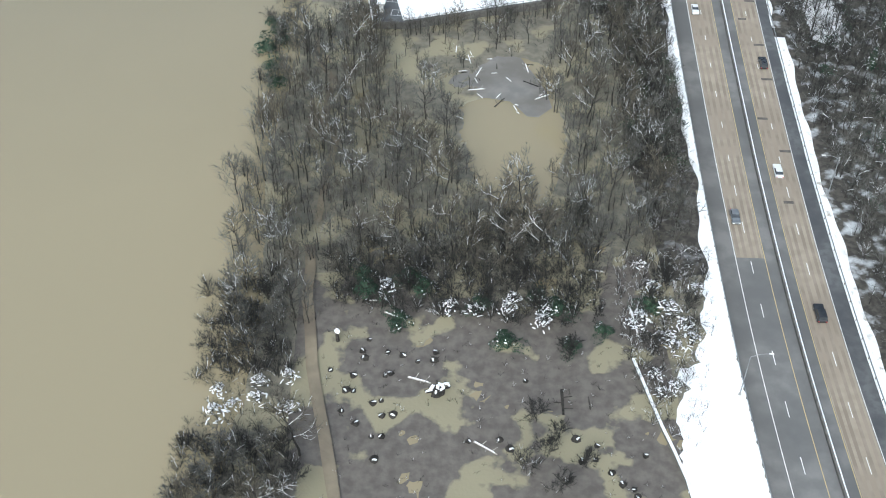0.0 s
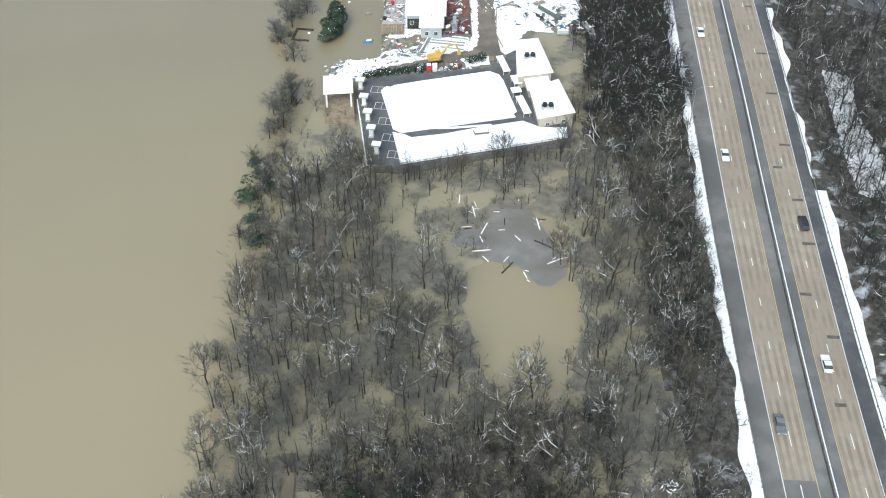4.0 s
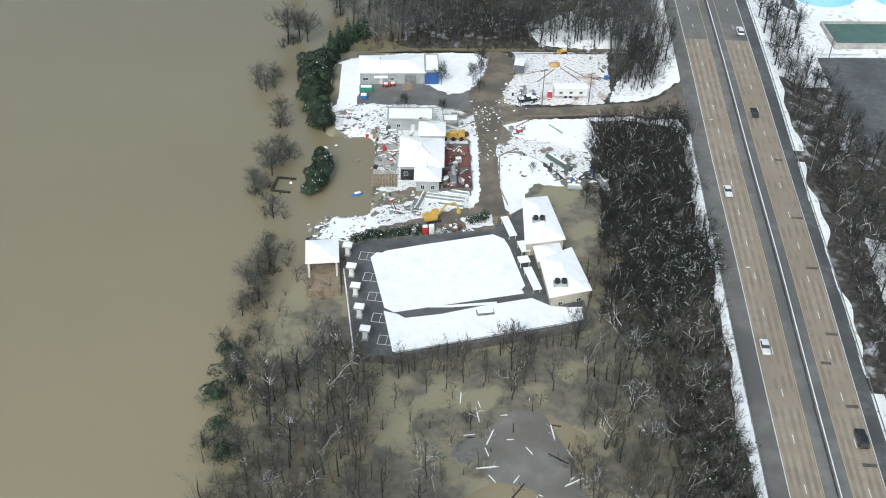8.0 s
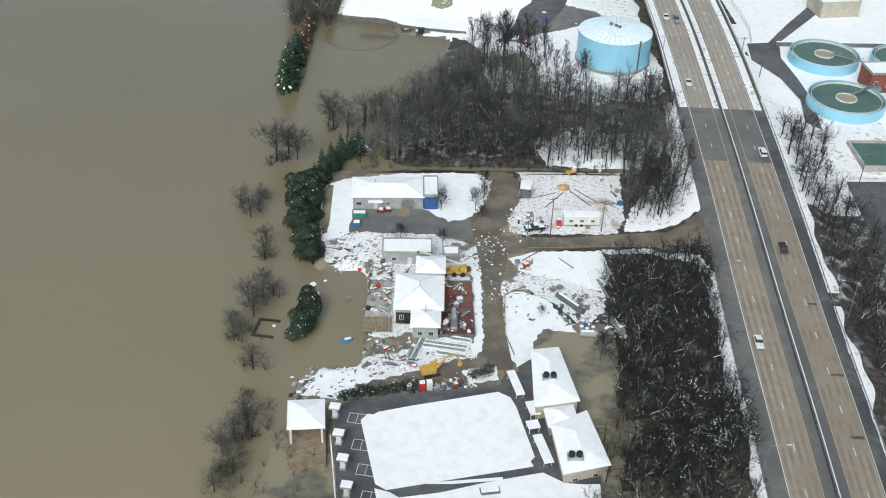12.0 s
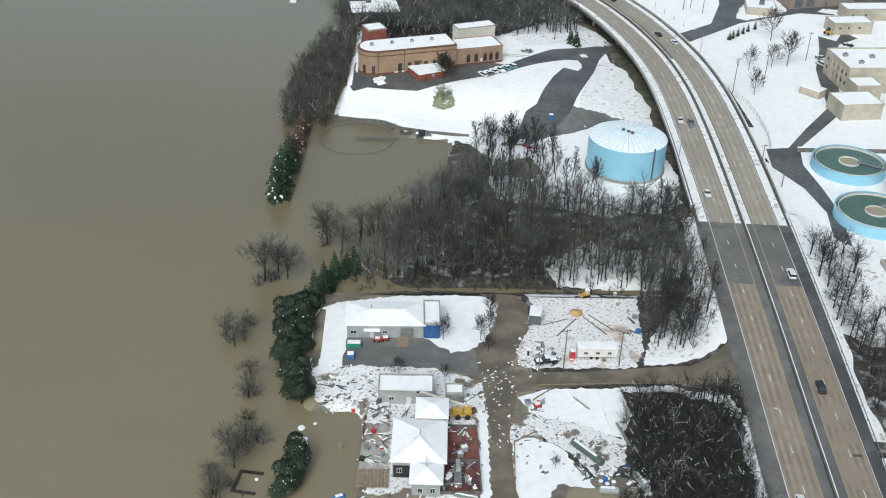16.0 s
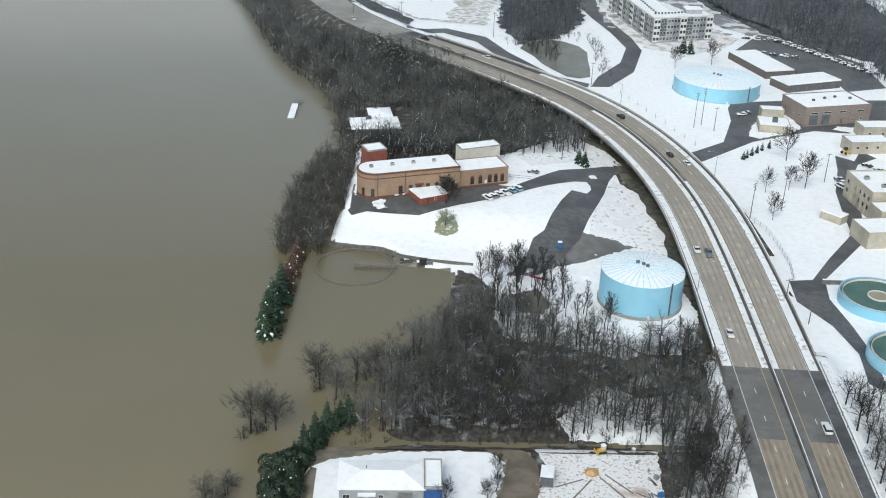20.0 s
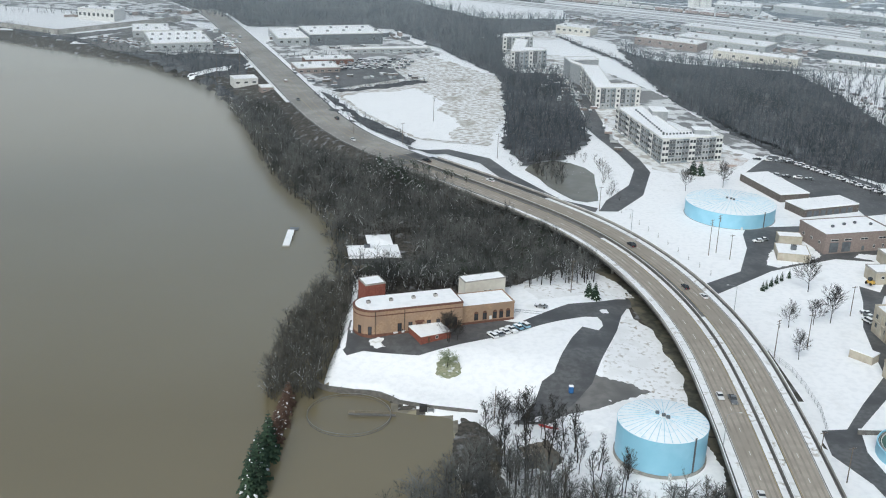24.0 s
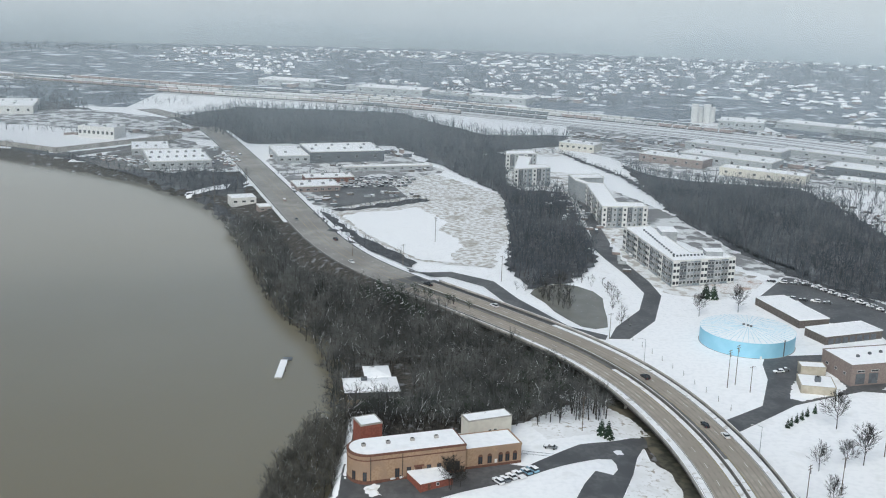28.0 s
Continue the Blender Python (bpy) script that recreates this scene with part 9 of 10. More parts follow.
grove(sb_src, [(44.2, 168.2), (45.8, 161.6), (39.7, 151.9), (48.0, 155.2), (41.5, 152.5), (42.6, 138.6), (45.7, 135.4), (54.0, 159.4), (17.1, 158.9), (15.9, 156.2), (23.6, 155.1), (22.4, 152.5), (47.4, 144.9), (43.3, 134.5), (50, 150), (46, 148), (-40.1, 138.0), (-36.9, 134.7), (-40.0, 132.5), (-32.4, 139.7), (-32.3, 135.3), (-26.9, 140.3), (-26.6, 132.8), (51, 146), (-8.5, 163), (9, 156), (4, 157)], r3, 0.65, 1.05, "snow-bowed bushes")
grove(db_src, [(19.1, 129.5), (22.8, 125.1), (26.7, 144.0), (33.5, 154.1), (16.4, 118.3), (20, 122), (-39.1, 147.0), (-34.5, 152.9), (-30.5, 145.0), (-44.4, 125.9), (-38, 123), (-33.5, 124.1), (-27.4, 124.3), (-30, 118), (-38, 116), (22, 158), (12, 160), (2, 162), (-4, 163), (16, 163), (28, 160), (8, 165), (-36, 158), (-40, 154), (27, 119), (-42, 118), (-24, 117), (22, 114), (45, 158), (48, 163), (43, 146), (52, 155), (-2, 167), (20, 166), (-33, 162)], r3, 0.8, 1.15, "dark bushes round the clearing")
grove(eg_src, [(-13.8, 168), (-1.6, 163.7), (-6.7, 154.5), (15.2, 147.8), (27.2, 145.9), (44, 157), (-39, 262), (-41, 254), (-40, 246), (-38, 238), (-41, 268), (-37, 258), (-12, 163), (-4, 166), (10, 158), (26, 156), (34, 150), (22, 161)], r3, 0.8, 1.2, "evergreen bushes of the flooded wood")
wood("undergrowth", scatter([(-20, 162), (-12, 158), (0, 157), (12, 153), (26, 152), (34, 158), (38, 172), (36, 190), (20, 186), (0, 180), (-16, 182), (-22, 174)], 2.5, r3), [puff(250 + s, 4.2, 2.6, 260, 0.055, 0.03) for s in range(4)], r3, "dense dark thicket north of the clearing", 0.7, 1.2, mats=(BARK, TWIGDARK))
wood("undergrowth", scatter([(-46, 108), (-46, 168), (-29, 172), (-27, 143), (-24, 126), (-24, 108)], 2.5, r3, lambda x, y: not 129 < y < 141), [puff(254 + s, 4.2, 2.6, 230, 0.055, 0.03) for s in range(4)], r3, "dense dark riverside thicket", 0.7, 1.2, mats=(BARK, TWIGDARK))
clumps = []
for cx_, cy_, n_, q_ in ((-36, 295, 14, 5), (-37, 284, 8, 4), (-41, 329, 9, 4), (-37, 341, 9, 4), (-44, 383, 7, 4), (-39, 411, 9, 4), (-36, 316, 3, 2), (-39, 270, 10, 4), (-41, 255, 10, 4), (-41, 240, 8, 4), (-36, 308, 4, 3), (-38, 359, 3, 2), (-38, 352, 3, 2), (-24, 431, 6, 4), (-12, 436, 8, 5)):
    clumps += [(cx_ + r3.normal(0, q_ * 0.5), cy_ + r3.normal(0, q_ * 0.7)) for _ in range(n_)]
wood("undergrowth", clumps, [puff(258 + s, 4.4, 2.5, 170, 0.045, 0.01) for s in range(4)], r3, "dark brush standing in the river along the bank", 0.6, 1.15, mats=(BARK, TWIGDARK))
wood("undergrowth", scatter([(-42, 262), (-16, 264), (-20, 290), (-26, 300), (-40, 300)], 4.2, r3), [puff(262 + s, 3.4, 2.2, 110, 0.045, 0.01) for s in range(3)], r3, "reddish brown brush west of the pool deck", 0.6, 1.2, mats=(BARK, TWIGRED))
wood("undergrowth", scatter([(54, 756), (64, 780), (84, 782), (97, 760), (92, 700), (99, 705), (103, 770), (90, 795), (60, 795), (48, 765)], 4.4, r3), [puff(265 + s, 5, 2.6, 90, 0.08, 0.05) for s in range(3)], r3, "leafless brush round the flooded inlet", 0.5, 1.0, mats=(BARK, TWIG))
wood("undergrowth", scatter([(40, 126), (45, 128), (50, 142), (55, 156), (58, 170), (42, 174), (37, 160), (38, 146)], 2.7, r3), [puff(280 + s, 3.4, 2.2, 140, 0.045, 0.1) for s in range(3)], r3, "dark snow-flecked thicket beside the snowy verge", 0.6, 1.1, mats=(BARK, TWIGDARK))
wood("undergrowth", scatter([(-45, 126), (-24, 126), (-27, 145), (-45, 145)], 3.0, r3), [puff(283 + s, 2.8, 2.0, 120, 0.045, 0.06) for s in range(3)], r3, "dark snow-flecked thicket on the river bank", 0.6, 1.0, mats=(BARK, TWIGDARK))
wood("undergrowth", scatter([(-18, 405), (30, 405), (60, 404), (60, 411), (30, 413), (-16, 414)], 3.0, r3), [puff(286 + s, 3.6, 2.2, 110, 0.05, 0.03) for s in range(3)], r3, "dark brush along the edge of the northern wood", 0.6, 1.1, mats=(BARK, TWIGDARK))
wood("undergrowth", scatter([(-16, 414), (-6, 446), (6, 462), (14, 472), (22, 492), (28, 500), (22, 500), (10, 478), (-2, 464), (-14, 446), (-22, 420)], 3.2, r3), [puff(289 + s, 4.2, 2.4, 120, 0.05, 0.01) for s in range(3)], r3, "grey brush along the flooded pond's shore", 0.6, 1.15, mats=(BARK, TWIG))
wood("undergrowth", scatter([(59, 376), (66, 376), (74, 375), (78, 382), (80, 400), (80, 412), (70, 402), (62, 390)], 2.5, r3), [puff(295 + s, 3.2, 1.8, 90, 0.045, 0.03) for s in range(3)] + [TRUNKY[0]], r3, "dark saplings in the snow by the access road", 0.5, 0.9, mats=(BARK, TWIGDARK))
wood("undergrowth", scatter([(57, 757), (67, 773), (80, 777), (80, 745), (70, 726), (64, 742)], 4.6, r3), LOWFAR, r3, "leafless trees standing in the flooded inlet", 0.5, 0.85, mats=(BARK, TWIGDARK))
wood("undergrowth", scatter(bankw, 3.7, r3), [puff(298 + s, 7.5, 3.2, 170, 0.05, 0.0) for s in range(4)], r3, "dense grey brush along the flooded bank", 0.6, 1.15, mats=(BARK, TWIG))
strip_e = [(46, 200), (60, 196), (64, 240), (68, 283), (78, 300), (82, 345), (72, 357), (50, 361), (47, 335), (46, 314), (44, 302), (48, 297), (43, 288), (42, 278), (52, 262), (50, 230)]
wood("undergrowth", scatter(strip_e, 2.3, r3, lambda x, y: road_dist([x], [y])[0][0] < -15.5), [puff(270 + s, 4.2, 2.4, 150, 0.045, 0.06 if s == 1 else 0.01) for s in range(4)], r3, "dense dark thicket beside the highway", 0.6, 1.2, mats=(BARK, TWIGDARK))
wood("evergreens", scatter(strip_e, 6.0, r3, lambda x, y: road_dist([x], [y])[0][0] < -16), [leafy(274 + s, 4.2, 2.6, 170, 0.06) for s in range(2)], r3, "dark ivy-green evergreens in the highway thicket", 0.6, 1.1, mats=(BARK, EVERGREEN))
wood("undergrowth", scatter([(84, 210), (150, 210), (155, 300), (124, 340), (118, 420), (112, 420), (100, 330), (92, 260)], 3.6, r3, lambda x, y: road_dist([x], [y])[0][0] > 15.5 and (y < 300 or r3.random() < 0.4)), [puff(276 + s, 4.0, 2.4, 120, 0.05, 0.04) for s in range(4)], r3, "dark leafless scrub east of the highway", 0.6, 1.1, mats=(BARK, TWIGDARK))
wood("tussocks", scatter([(-20, 112), (-21, 160), (0, 156), (22, 152), (38, 150), (42, 112)], 3.0, r3, lambda x, y: r3.random() < 0.75 and noise.noise(Vector((x * 0.13, y * 0.13, 2))) > -0.25), [puff(400 + s_, 0.75, 0.8, 46, 0.035, 0.12) for s_ in range(3)], r3, "dark tufts of drowned grass in the clearing", 0.5, 1.5, mats=(BARK, TWIGDARK))
wood("undergrowth", scatter([(37, 148), (40, 128), (46, 118), (50, 128), (54, 142), (57, 152), (59, 172), (40, 174)], 1.9, r3, lambda x, y: r3.random() < 0.8), [puff(405 + s_, 2.6, 1.7, 90, 0.04, 0.3) for s_ in range(3)], r3, "snow-flecked brambles spilling over the white verge", 0.5, 1.1, mats=(BARK, TWIGDARK))
wood("undergrowth", scatter([(-5, 262.6), (38, 272.8), (38, 269), (-5, 258)], 2.6, r3), [puff(410 + s_, 6.5, 2.4, 150, 0.035, 0.0) for s_ in range(3)], r3, "slender leafless saplings along the deck's edge", 0.6, 1.15, mats=(BARK, TWIG))
wood("undergrowth", scatter(bankw, 4.6, r3), [BUSHY[0], BUSHY[3]], r3, "grey twiggy crowns along the flooded bank", 0.9, 1.5, mats=(BARK, TWIG))
SOFT = [puff(420 + s_, 9.0 + s_, 4.6, 150, 0.05, 0.04 if s_ == 1 else 0.0) for s_ in range(4)]
SOFTFAR = [puff(430 + s_, 9 + s_, 4.8, 130, 0.07, 0.0) for s_ in range(4)]
wood("woodland", scatter(northw, 3.9, r3, lambda x, y: road_dist([x], [y])[0][0] < -17), DOMES, r3, "grey leafless crowns massed in the northern wood", 0.6, 1.1, mats=(BARK, TWIGGREY))
wood("woodland", scatter([(-46, 165), (-47, 200), (-45, 235), (-40, 262), (-20, 264), (-5, 259), (-6, 225), (4, 196), (8, 186), (34, 190), (38, 215), (36, 250), (37, 268), (62, 280), (62, 220), (58, 186), (44, 172), (-18, 172), (-26, 165)], 4.6, r3, flood_keep), SOFT, r3, "soft grey crowns of slender leafless trees in the flood", 0.55, 1.0, mats=(BARK, TWIGOLIVE))
wood("woodland", scatter(northbank, 4.4, r3, lambda x, y: road_dist([x], [y])[0][0] < -15 and not (-26 < x < -2 and 612 < y < 660)), [DOMES[0], DOMES[1], DOMES[2], SOFTFAR[0], SOFTFAR[1]], r3, "grey leafless crowns of the riverside wood", 0.7, 1.25, mats=(BARK, TWIGGREY))
wood("evergreens", scatter([(-2, 596), (18, 594), (40, 598), (58, 622), (66, 640), (64, 658), (50, 672), (40, 650), (24, 636), (10, 622), (-18, 614), (-20, 602)], 5.2, r3, lambda x, y: road_dist([x], [y])[0][0] < -16 and r3.random() < 0.75), [leafy(440 + s_, 6.5, 3.4, 150, 0.05) for s_ in range(3)], r3, "dark evergreens massed behind the brick building", 0.7, 1.2, mats=(BARK, EVERGREEN))
wood("undergrowth", scatter([(-28, 566), (-20, 574), (4, 580), (16, 584), (40, 596), (44, 612), (0, 606), (-28, 606)], 2.8, r3), [puff(445 + s_, 4.2, 2.4, 90, 0.055, 0.02) for s_ in range(3)], r3, "dark brush behind the brick building", 0.7, 1.3, mats=(BARK, TWIGDARK))
wood("woodland", scatter(blockE, 4.4, r3, flood_keep), [DOMES[0], DOMES[2], puff(450, 6.5, 3.2, 130, 0.05, 0.1)], r3, "dark crowns of the highway thicket", 0.6, 1.0, mats=(BARK, TWIGDARK))
laden = scatter([(51, 303), (56, 309), (63, 308), (72, 299), (71, 288), (60, 284), (54, 287), (53, 295)], 3.6, r3, lambda x, y: r3.random() < 0.8)
wood("evergreens", laden, [leafy(480 + s_, 4.4, 2.4, 330, 0.3) for s_ in range(3)], r3, "evergreen bushes under clots of fresh snow in the highway thicket", 0.7, 1.15, mats=(BARK, EVERGREEN))
wood("undergrowth", scatter([(39, 276), (43, 288), (47, 298), (44, 302), (41, 296), (37, 284)], 3.2, r3), [dome(485 + s_, 6.0, 3.2, 14, 26, 0.035) for s_ in range(2)], r3, "brown leafless saplings in the water beside the pool house", 0.6, 1.1, mats=(BARK, TWIGRED))
dead_src = [tree_thing("dead_tree", bare_tree(490 + s_, 8.0, 5.0, 7, 4, 2, 0.8, 1.6, 4), (WHITEBARK, TWIGGREY), "pale dead tree with snow on its crooked limbs") for s_ in range(2)]
grove(dead_src, [(62.9, 320), (51.6, 313.6), (59.7, 347.7), (65.1, 342.4), (43.6, 280), (27.8, 413.5), (37.4, 414.6), (56, 331), (108, 318), (112, 300)], r3, 0.6, 0.9, "pale dead trees")
wood("woodland", scatter(eaststrip, 4.6, r3, lambda x, y: road_dist([x], [y])[0][0] > 16), [puff(455, 8.0, 3.2, 110, 0.06, 0.15), DOMES[0], DOMES[1], DOMES[3]], r3, "snow-streaked grey crowns east of the highway", 0.6, 1.05, mats=(BARK, TWIG))
TAR = mat("tar_patch", (0.07, 0.065, 0.06), (0.11, 0.1, 0.09), 0.8, 0.7, 0.05)
for yy_, oo, ln in ((186, 6.0, 2.2), (204, 8.6, 2.6), (216, 4.4, 2.4), (232, 8.3, 2.8), (247, 8.3, 2.6), (259, 5.0, 2.2), (268, 8.4, 2.6), (290, 8.2, 2.8), (309, 8.4, 2.8), (334, 8.2, 2.0)):
    x, y, z, h = road_at(yy_, oo)
    setting("tar_patch", box(-ln / 2, ln / 2, -0.45, 0.45, 0.019, 0.024, m=pose(x, y, z, 0, 0, h)), "dark tar patch across a worn lane", TAR)
undergrowth = scatter([(-46, 108), (-46, 262), (62, 276), (58, 150), (48, 140), (44, 168), (30, 164), (-16, 166), (-24, 150), (-27, 108)], 4.0, r3, lambda x, y: flood_keep(x, y) and r3.random() < 0.6)
wood("undergrowth", undergrowth, [puff(150 + s, 3.2, 2.1, 70, 0.05, 0.02) for s in range(4)], r3, "brown leafless undergrowth of the flooded wood", 0.6, 1.3, mats=(BARK, TWIGRED))
wood("undergrowth", scatter([(42, 170), (58, 190), (60, 280), (56, 280), (52, 220), (46, 190)], 4.0, r3, flood_keep), [BUSHY[2], BUSHY[1], puff(160, 4, 2.4, 70, 0.05, 0.15)], r3, "snow-flecked thicket beside the highway", 0.6, 0.9, mats=(BARK, TWIGDARK))
wood("undergrowth", scatter([(89, 60), (94, 180), (101, 260), (112, 340), (122, 425), (116, 430), (106, 360), (98, 290), (92, 215), (88, 170)], 4.4, r3, lambda x, y: road_dist([x], [y])[0][0] > 18), [BUSHY[0], BUSHY[3], puff(161, 3.6, 2.2, 70, 0.05, 0.1)], r3, "leafless scrub along the highway's eastern verge", 0.5, 0.8, mats=(BARK, TWIGDARK))
tall = scatter([(24, 466), (40, 462), (56, 452), (62, 460), (48, 482), (40, 500), (28, 500), (20, 486)], 5.6, r3)
grove(tk_src, tall, r3, 0.75, 1.15, "tall bare trees before the blue tank")
wood("evergreens", scatter([(88, 100), (140, 100), (150, 240), (112, 300), (98, 240)], 11, r3, lambda x, y: road_dist([x], [y])[0][0] > 22), [conifer(190, 10, 2.6, 0.08, 8, 7), leafy(191, 6, 3, 160, 0.05)], r3, "dark evergreens among the trees east of the highway", 0.6, 1.0, mats=(BARK, NEEDLE))
wood("undergrowth", scatter([(48, 283), (74, 285), (82, 345), (74, 358), (50, 361), (47, 335), (46, 314), (44, 302), (48, 297), (43, 284)], 4.0, r3, flood_keep), [puff(162 + s, 3.4, 2.3, 70, 0.05, 0.06) for s in range(3)], r3, "dark scrub under the thicket", 0.7, 1.2, mats=(BARK, TWIGDARK))
wood("undergrowth", scatter([(-12, 411), (60, 409), (66, 380), (80, 395), (84, 440), (56, 446), (24, 474), (12, 466), (-6, 446)], 4.4, r3, lambda x, y: road_dist([x], [y])[0][0] < -18), [puff(166 + s, 3.6, 2.3, 70, 0.05, 0.06) for s in range(3)], r3, "dark scrub under the northern wood", 0.6, 1.2, mats=(BARK, TWIGDARK))
wood("undergrowth", scatter([(-34, 600), (-36, 650), (-50, 700), (-67, 732), (-80, 768), (-104, 850), (-96, 860), (-66, 790), (-20, 740), (10, 722), (34, 696), (66, 625), (68, 605), (40, 600), (0, 598)], 5.2, r3, lambda x, y: road_dist([x], [y])[0][0] < -15 and not (-28 < x < 0 and 612 < y < 648)), [puff(170 + s, 5.5, 3.0, 90, 0.06, 0.0) for s in range(4)], r3, "brushy riverside trees below the bridge", 0.7, 1.2, mats=(BARK, TWIGGREY))
wood("evergreens", scatter([(-22, 604), (-5, 600), (14, 602), (17, 618), (-4, 616), (-20, 614)], 3.6, r3) + scatter([(-10, 755), (20, 728), (26, 716), (8, 728), (-14, 745)], 5.5, r3), [leafy(180 + s, 5, 2.6, 120, 0.1) for s in range(2)], r3, "dark evergreens dusted with snow in the riverside wood", 0.7, 1.2, mats=(BARK, EVERGREEN))
wood("evergreens", [(-27.5, 750), (-24, 747), (-21.6, 745), (-17, 742), (-13.2, 740.6), (-10, 736), (-7.5, 731.4), (-5, 727), (-2, 722.6), (0, 719), (3.4, 715.7), (-15, 738), (-19, 748)], [conifer(195 + s, 9, 2.6, 0.1, 9, 8) for s in range(2)], r3, "dark conifers on the slope below the bridge", 0.8, 1.2, mats=(BARK, NEEDLE))
drape("ground_patch", [(7.5, 524), (9, 521.6), (12, 521), (15.5, 522.6), (16, 526), (14.5, 531), (10, 532), (8, 529)], 0.12, mat("green_grass_in_snow", (0.19, 0.21, 0.13), (0.3, 0.3, 0.21), 1.2, 0.9, 0.2, (0.6, 0.61, 0.62), 0.5, lo3=0.55, hi3=0.62, det=8), "patch of green grass and brown leaves through the snow", 1.2)
lawn = thing("weeping_shrub", "pale green weeping shrub on a patch of bare grass", "bush", 11.3, 526.8, gz(11.3, 526.8), 0)
(tv, tf, tm), (cv, cf, cm) = dome(330, 5.5, 3.6, 40, 40, 0.045)
part("stem", mesh_np("stem", tv, tf, [BARK, SNOW], tm), None, lawn)
part("foliage", mesh_np("foliage", cv, cf, [mat("pale_green_leaves", (0.16, 0.2, 0.11), (0.27, 0.3, 0.19), 0.9, 0.7, 0.1), SNOW], cm), None, lawn)
lt_ = thing("bare_tree", "spreading leafless tree before the brick building", "tree", 11.5, 541, gz(11.5, 541), 40)
(tv, tf, tm), (cv, cf, cm) = bare_tree(340, 10.5, 5.8, 14, 9, 16, 0.0, 1.1, 16)
part("trunk", mesh_np("trunk", tv, tf, [BARK, SNOW], tm), None, lt_)
part("crown", mesh_np("crown", cv, cf, [TWIGDARK, SNOW], cm), None, lt_)
for o in sb_src + db_src + eg_src + tk_src + dead_src:
    for c in list(o.children_recursive):
        bpy.data.objects.remove(c)
    bpy.data.objects.remove(o)


# ---- the demolition yard ----
ex = thing("excavator", "yellow tracked excavator with its arm folded", "excavator", 4.2, 312.6, 1.5, 16, "machines of the yard")
for s in (-1.15, 1.15):
    tr = part("track", box(-1.9, 1.9, s - 0.3, s + 0.3, 0, 0.85, bev=0.25), TYRE, ex)
    for k in range(5):
        part("track_roller", cyl(0, 0, -0.32, 0.32, 0.2, seg=8, m=pose(-1.4 + 0.7 * k, s, 0.3, 90, 0, 0)), STEEL, tr)
part("turntable", cyl(0, 0, 0.85, 1.1, 0.8, seg=16), BLACKM, ex)
part("house", box(-1.9, 1.0, -1.3, 1.3, 1.1, 2.2, bev=0.12), YELLOWMETAL, ex)
cabx = part("cab", box(0.0, 1.5, 0.2, 1.3, 1.3, 2.9, bev=0.1), YELLOWMETAL, ex)
part("cab_glass", box(0.2, 1.54, 0.3, 1.34, 1.8, 2.7), GLASS, cabx)
part("counterweight", box(-2.4, -1.8, -1.3, 1.3, 1.1, 2.0, bev=0.15), YELLOWMETAL, ex)
part("boom", rod((0.9, -0.3, 1.8), (3.4, -0.3, 4.6), 0.26), YELLOWMETAL, ex)
part("boom_elbow", rod((3.4, -0.3, 4.6), (5.6, -0.3, 4.7), 0.24), YELLOWMETAL, ex)
part("stick", rod((5.6, -0.3, 4.7), (6.8, -0.3, 2.4), 0.2), YELLOWMETAL, ex)
part("bucket", box(6.2, 7.2, -0.8, 0.2, 1.3, 2.3, bev=0.2), YELLOWMETAL, ex)
part("hydraulic_ram", rod((1.2, -0.3, 1.4), (2.9, -0.3, 3.4), 0.09), STEEL, ex)

cr = thing("mobile_crane", "yellow wheeled crane with a long white boom", "crane", 10.4, 351.2, 1.35, 0, "machines of the yard")
part("chassis", box(-3.2, 3.4, -1.2, 1.2, 0.7, 1.3, bev=0.1), YELLOWMETAL, cr)
part("cab", box(-1.0, 1.2, -1.1, 0.1, 1.3, 2.7, bev=0.12), YELLOWMETAL, cr)
part("engine_cover", box(1.6, 3.3, -1.1, 1.1, 1.3, 2.4, bev=0.15), YELLOWMETAL, cr)
part("boom", rod((2.4, 0.5, 2.6), (-8.6, 1.6, 5.8), 0.3), CREAM, cr)
part("boom_tip", rod((-8.4, 1.6, 5.75), (-9.2, 1.7, 5.4), 0.24), BLACKM, cr)
for x in (-2.2, 0.2, 2.4):
    for s in (-1.2, 1.2):
        part("wheel", cyl(0, 0, -0.25, 0.25, 0.65, seg=14, m=pose(x, s, 0.65, 90, 0, 0)), TYRE, cr)
dz = thing("bulldozer", "small yellow bulldozer with a snowy cab", "bulldozer", 47, 401.6, 1.45, 200, "machines of the yard")
dz.matrix_world = pose(47, 401.6, 1.45, 0, 0, 200) @ Matrix.Scale(0.75, 4)
for s in (-0.9, 0.9):
    part("track", box(-1.5, 1.5, s - 0.25, s + 0.25, 0, 0.8, bev=0.22), TYRE, dz)
part("body", box(-1.4, 1.6, -0.65, 0.65, 0.5, 1.5, bev=0.12), YELLOWMETAL, dz)
part("cab", box(-1.2, 0.2, -0.7, 0.7, 1.5, 2.8, bev=0.08), CREAM, dz)
part("cab_roof", box(-1.3, 0.3, -0.8, 0.8, 2.8, 2.98, bev=0.05), SNOW, dz)
part("blade", box(1.9, 2.2, -1.6, 1.6, 0.1, 1.2, bev=0.06), YELLOWMETAL, dz)
sp_ = thing("sand_heap", "curved heap of orange sand in the snow", "heap", 43.4, 393.6, 1.5, 60)
part("sand", lump(71, 1.7, 0.5), mat("orange_sand", (0.42, 0.27, 0.13), (0.5, 0.33, 0.17), 1.0, 0.95, 0.2), sp_)
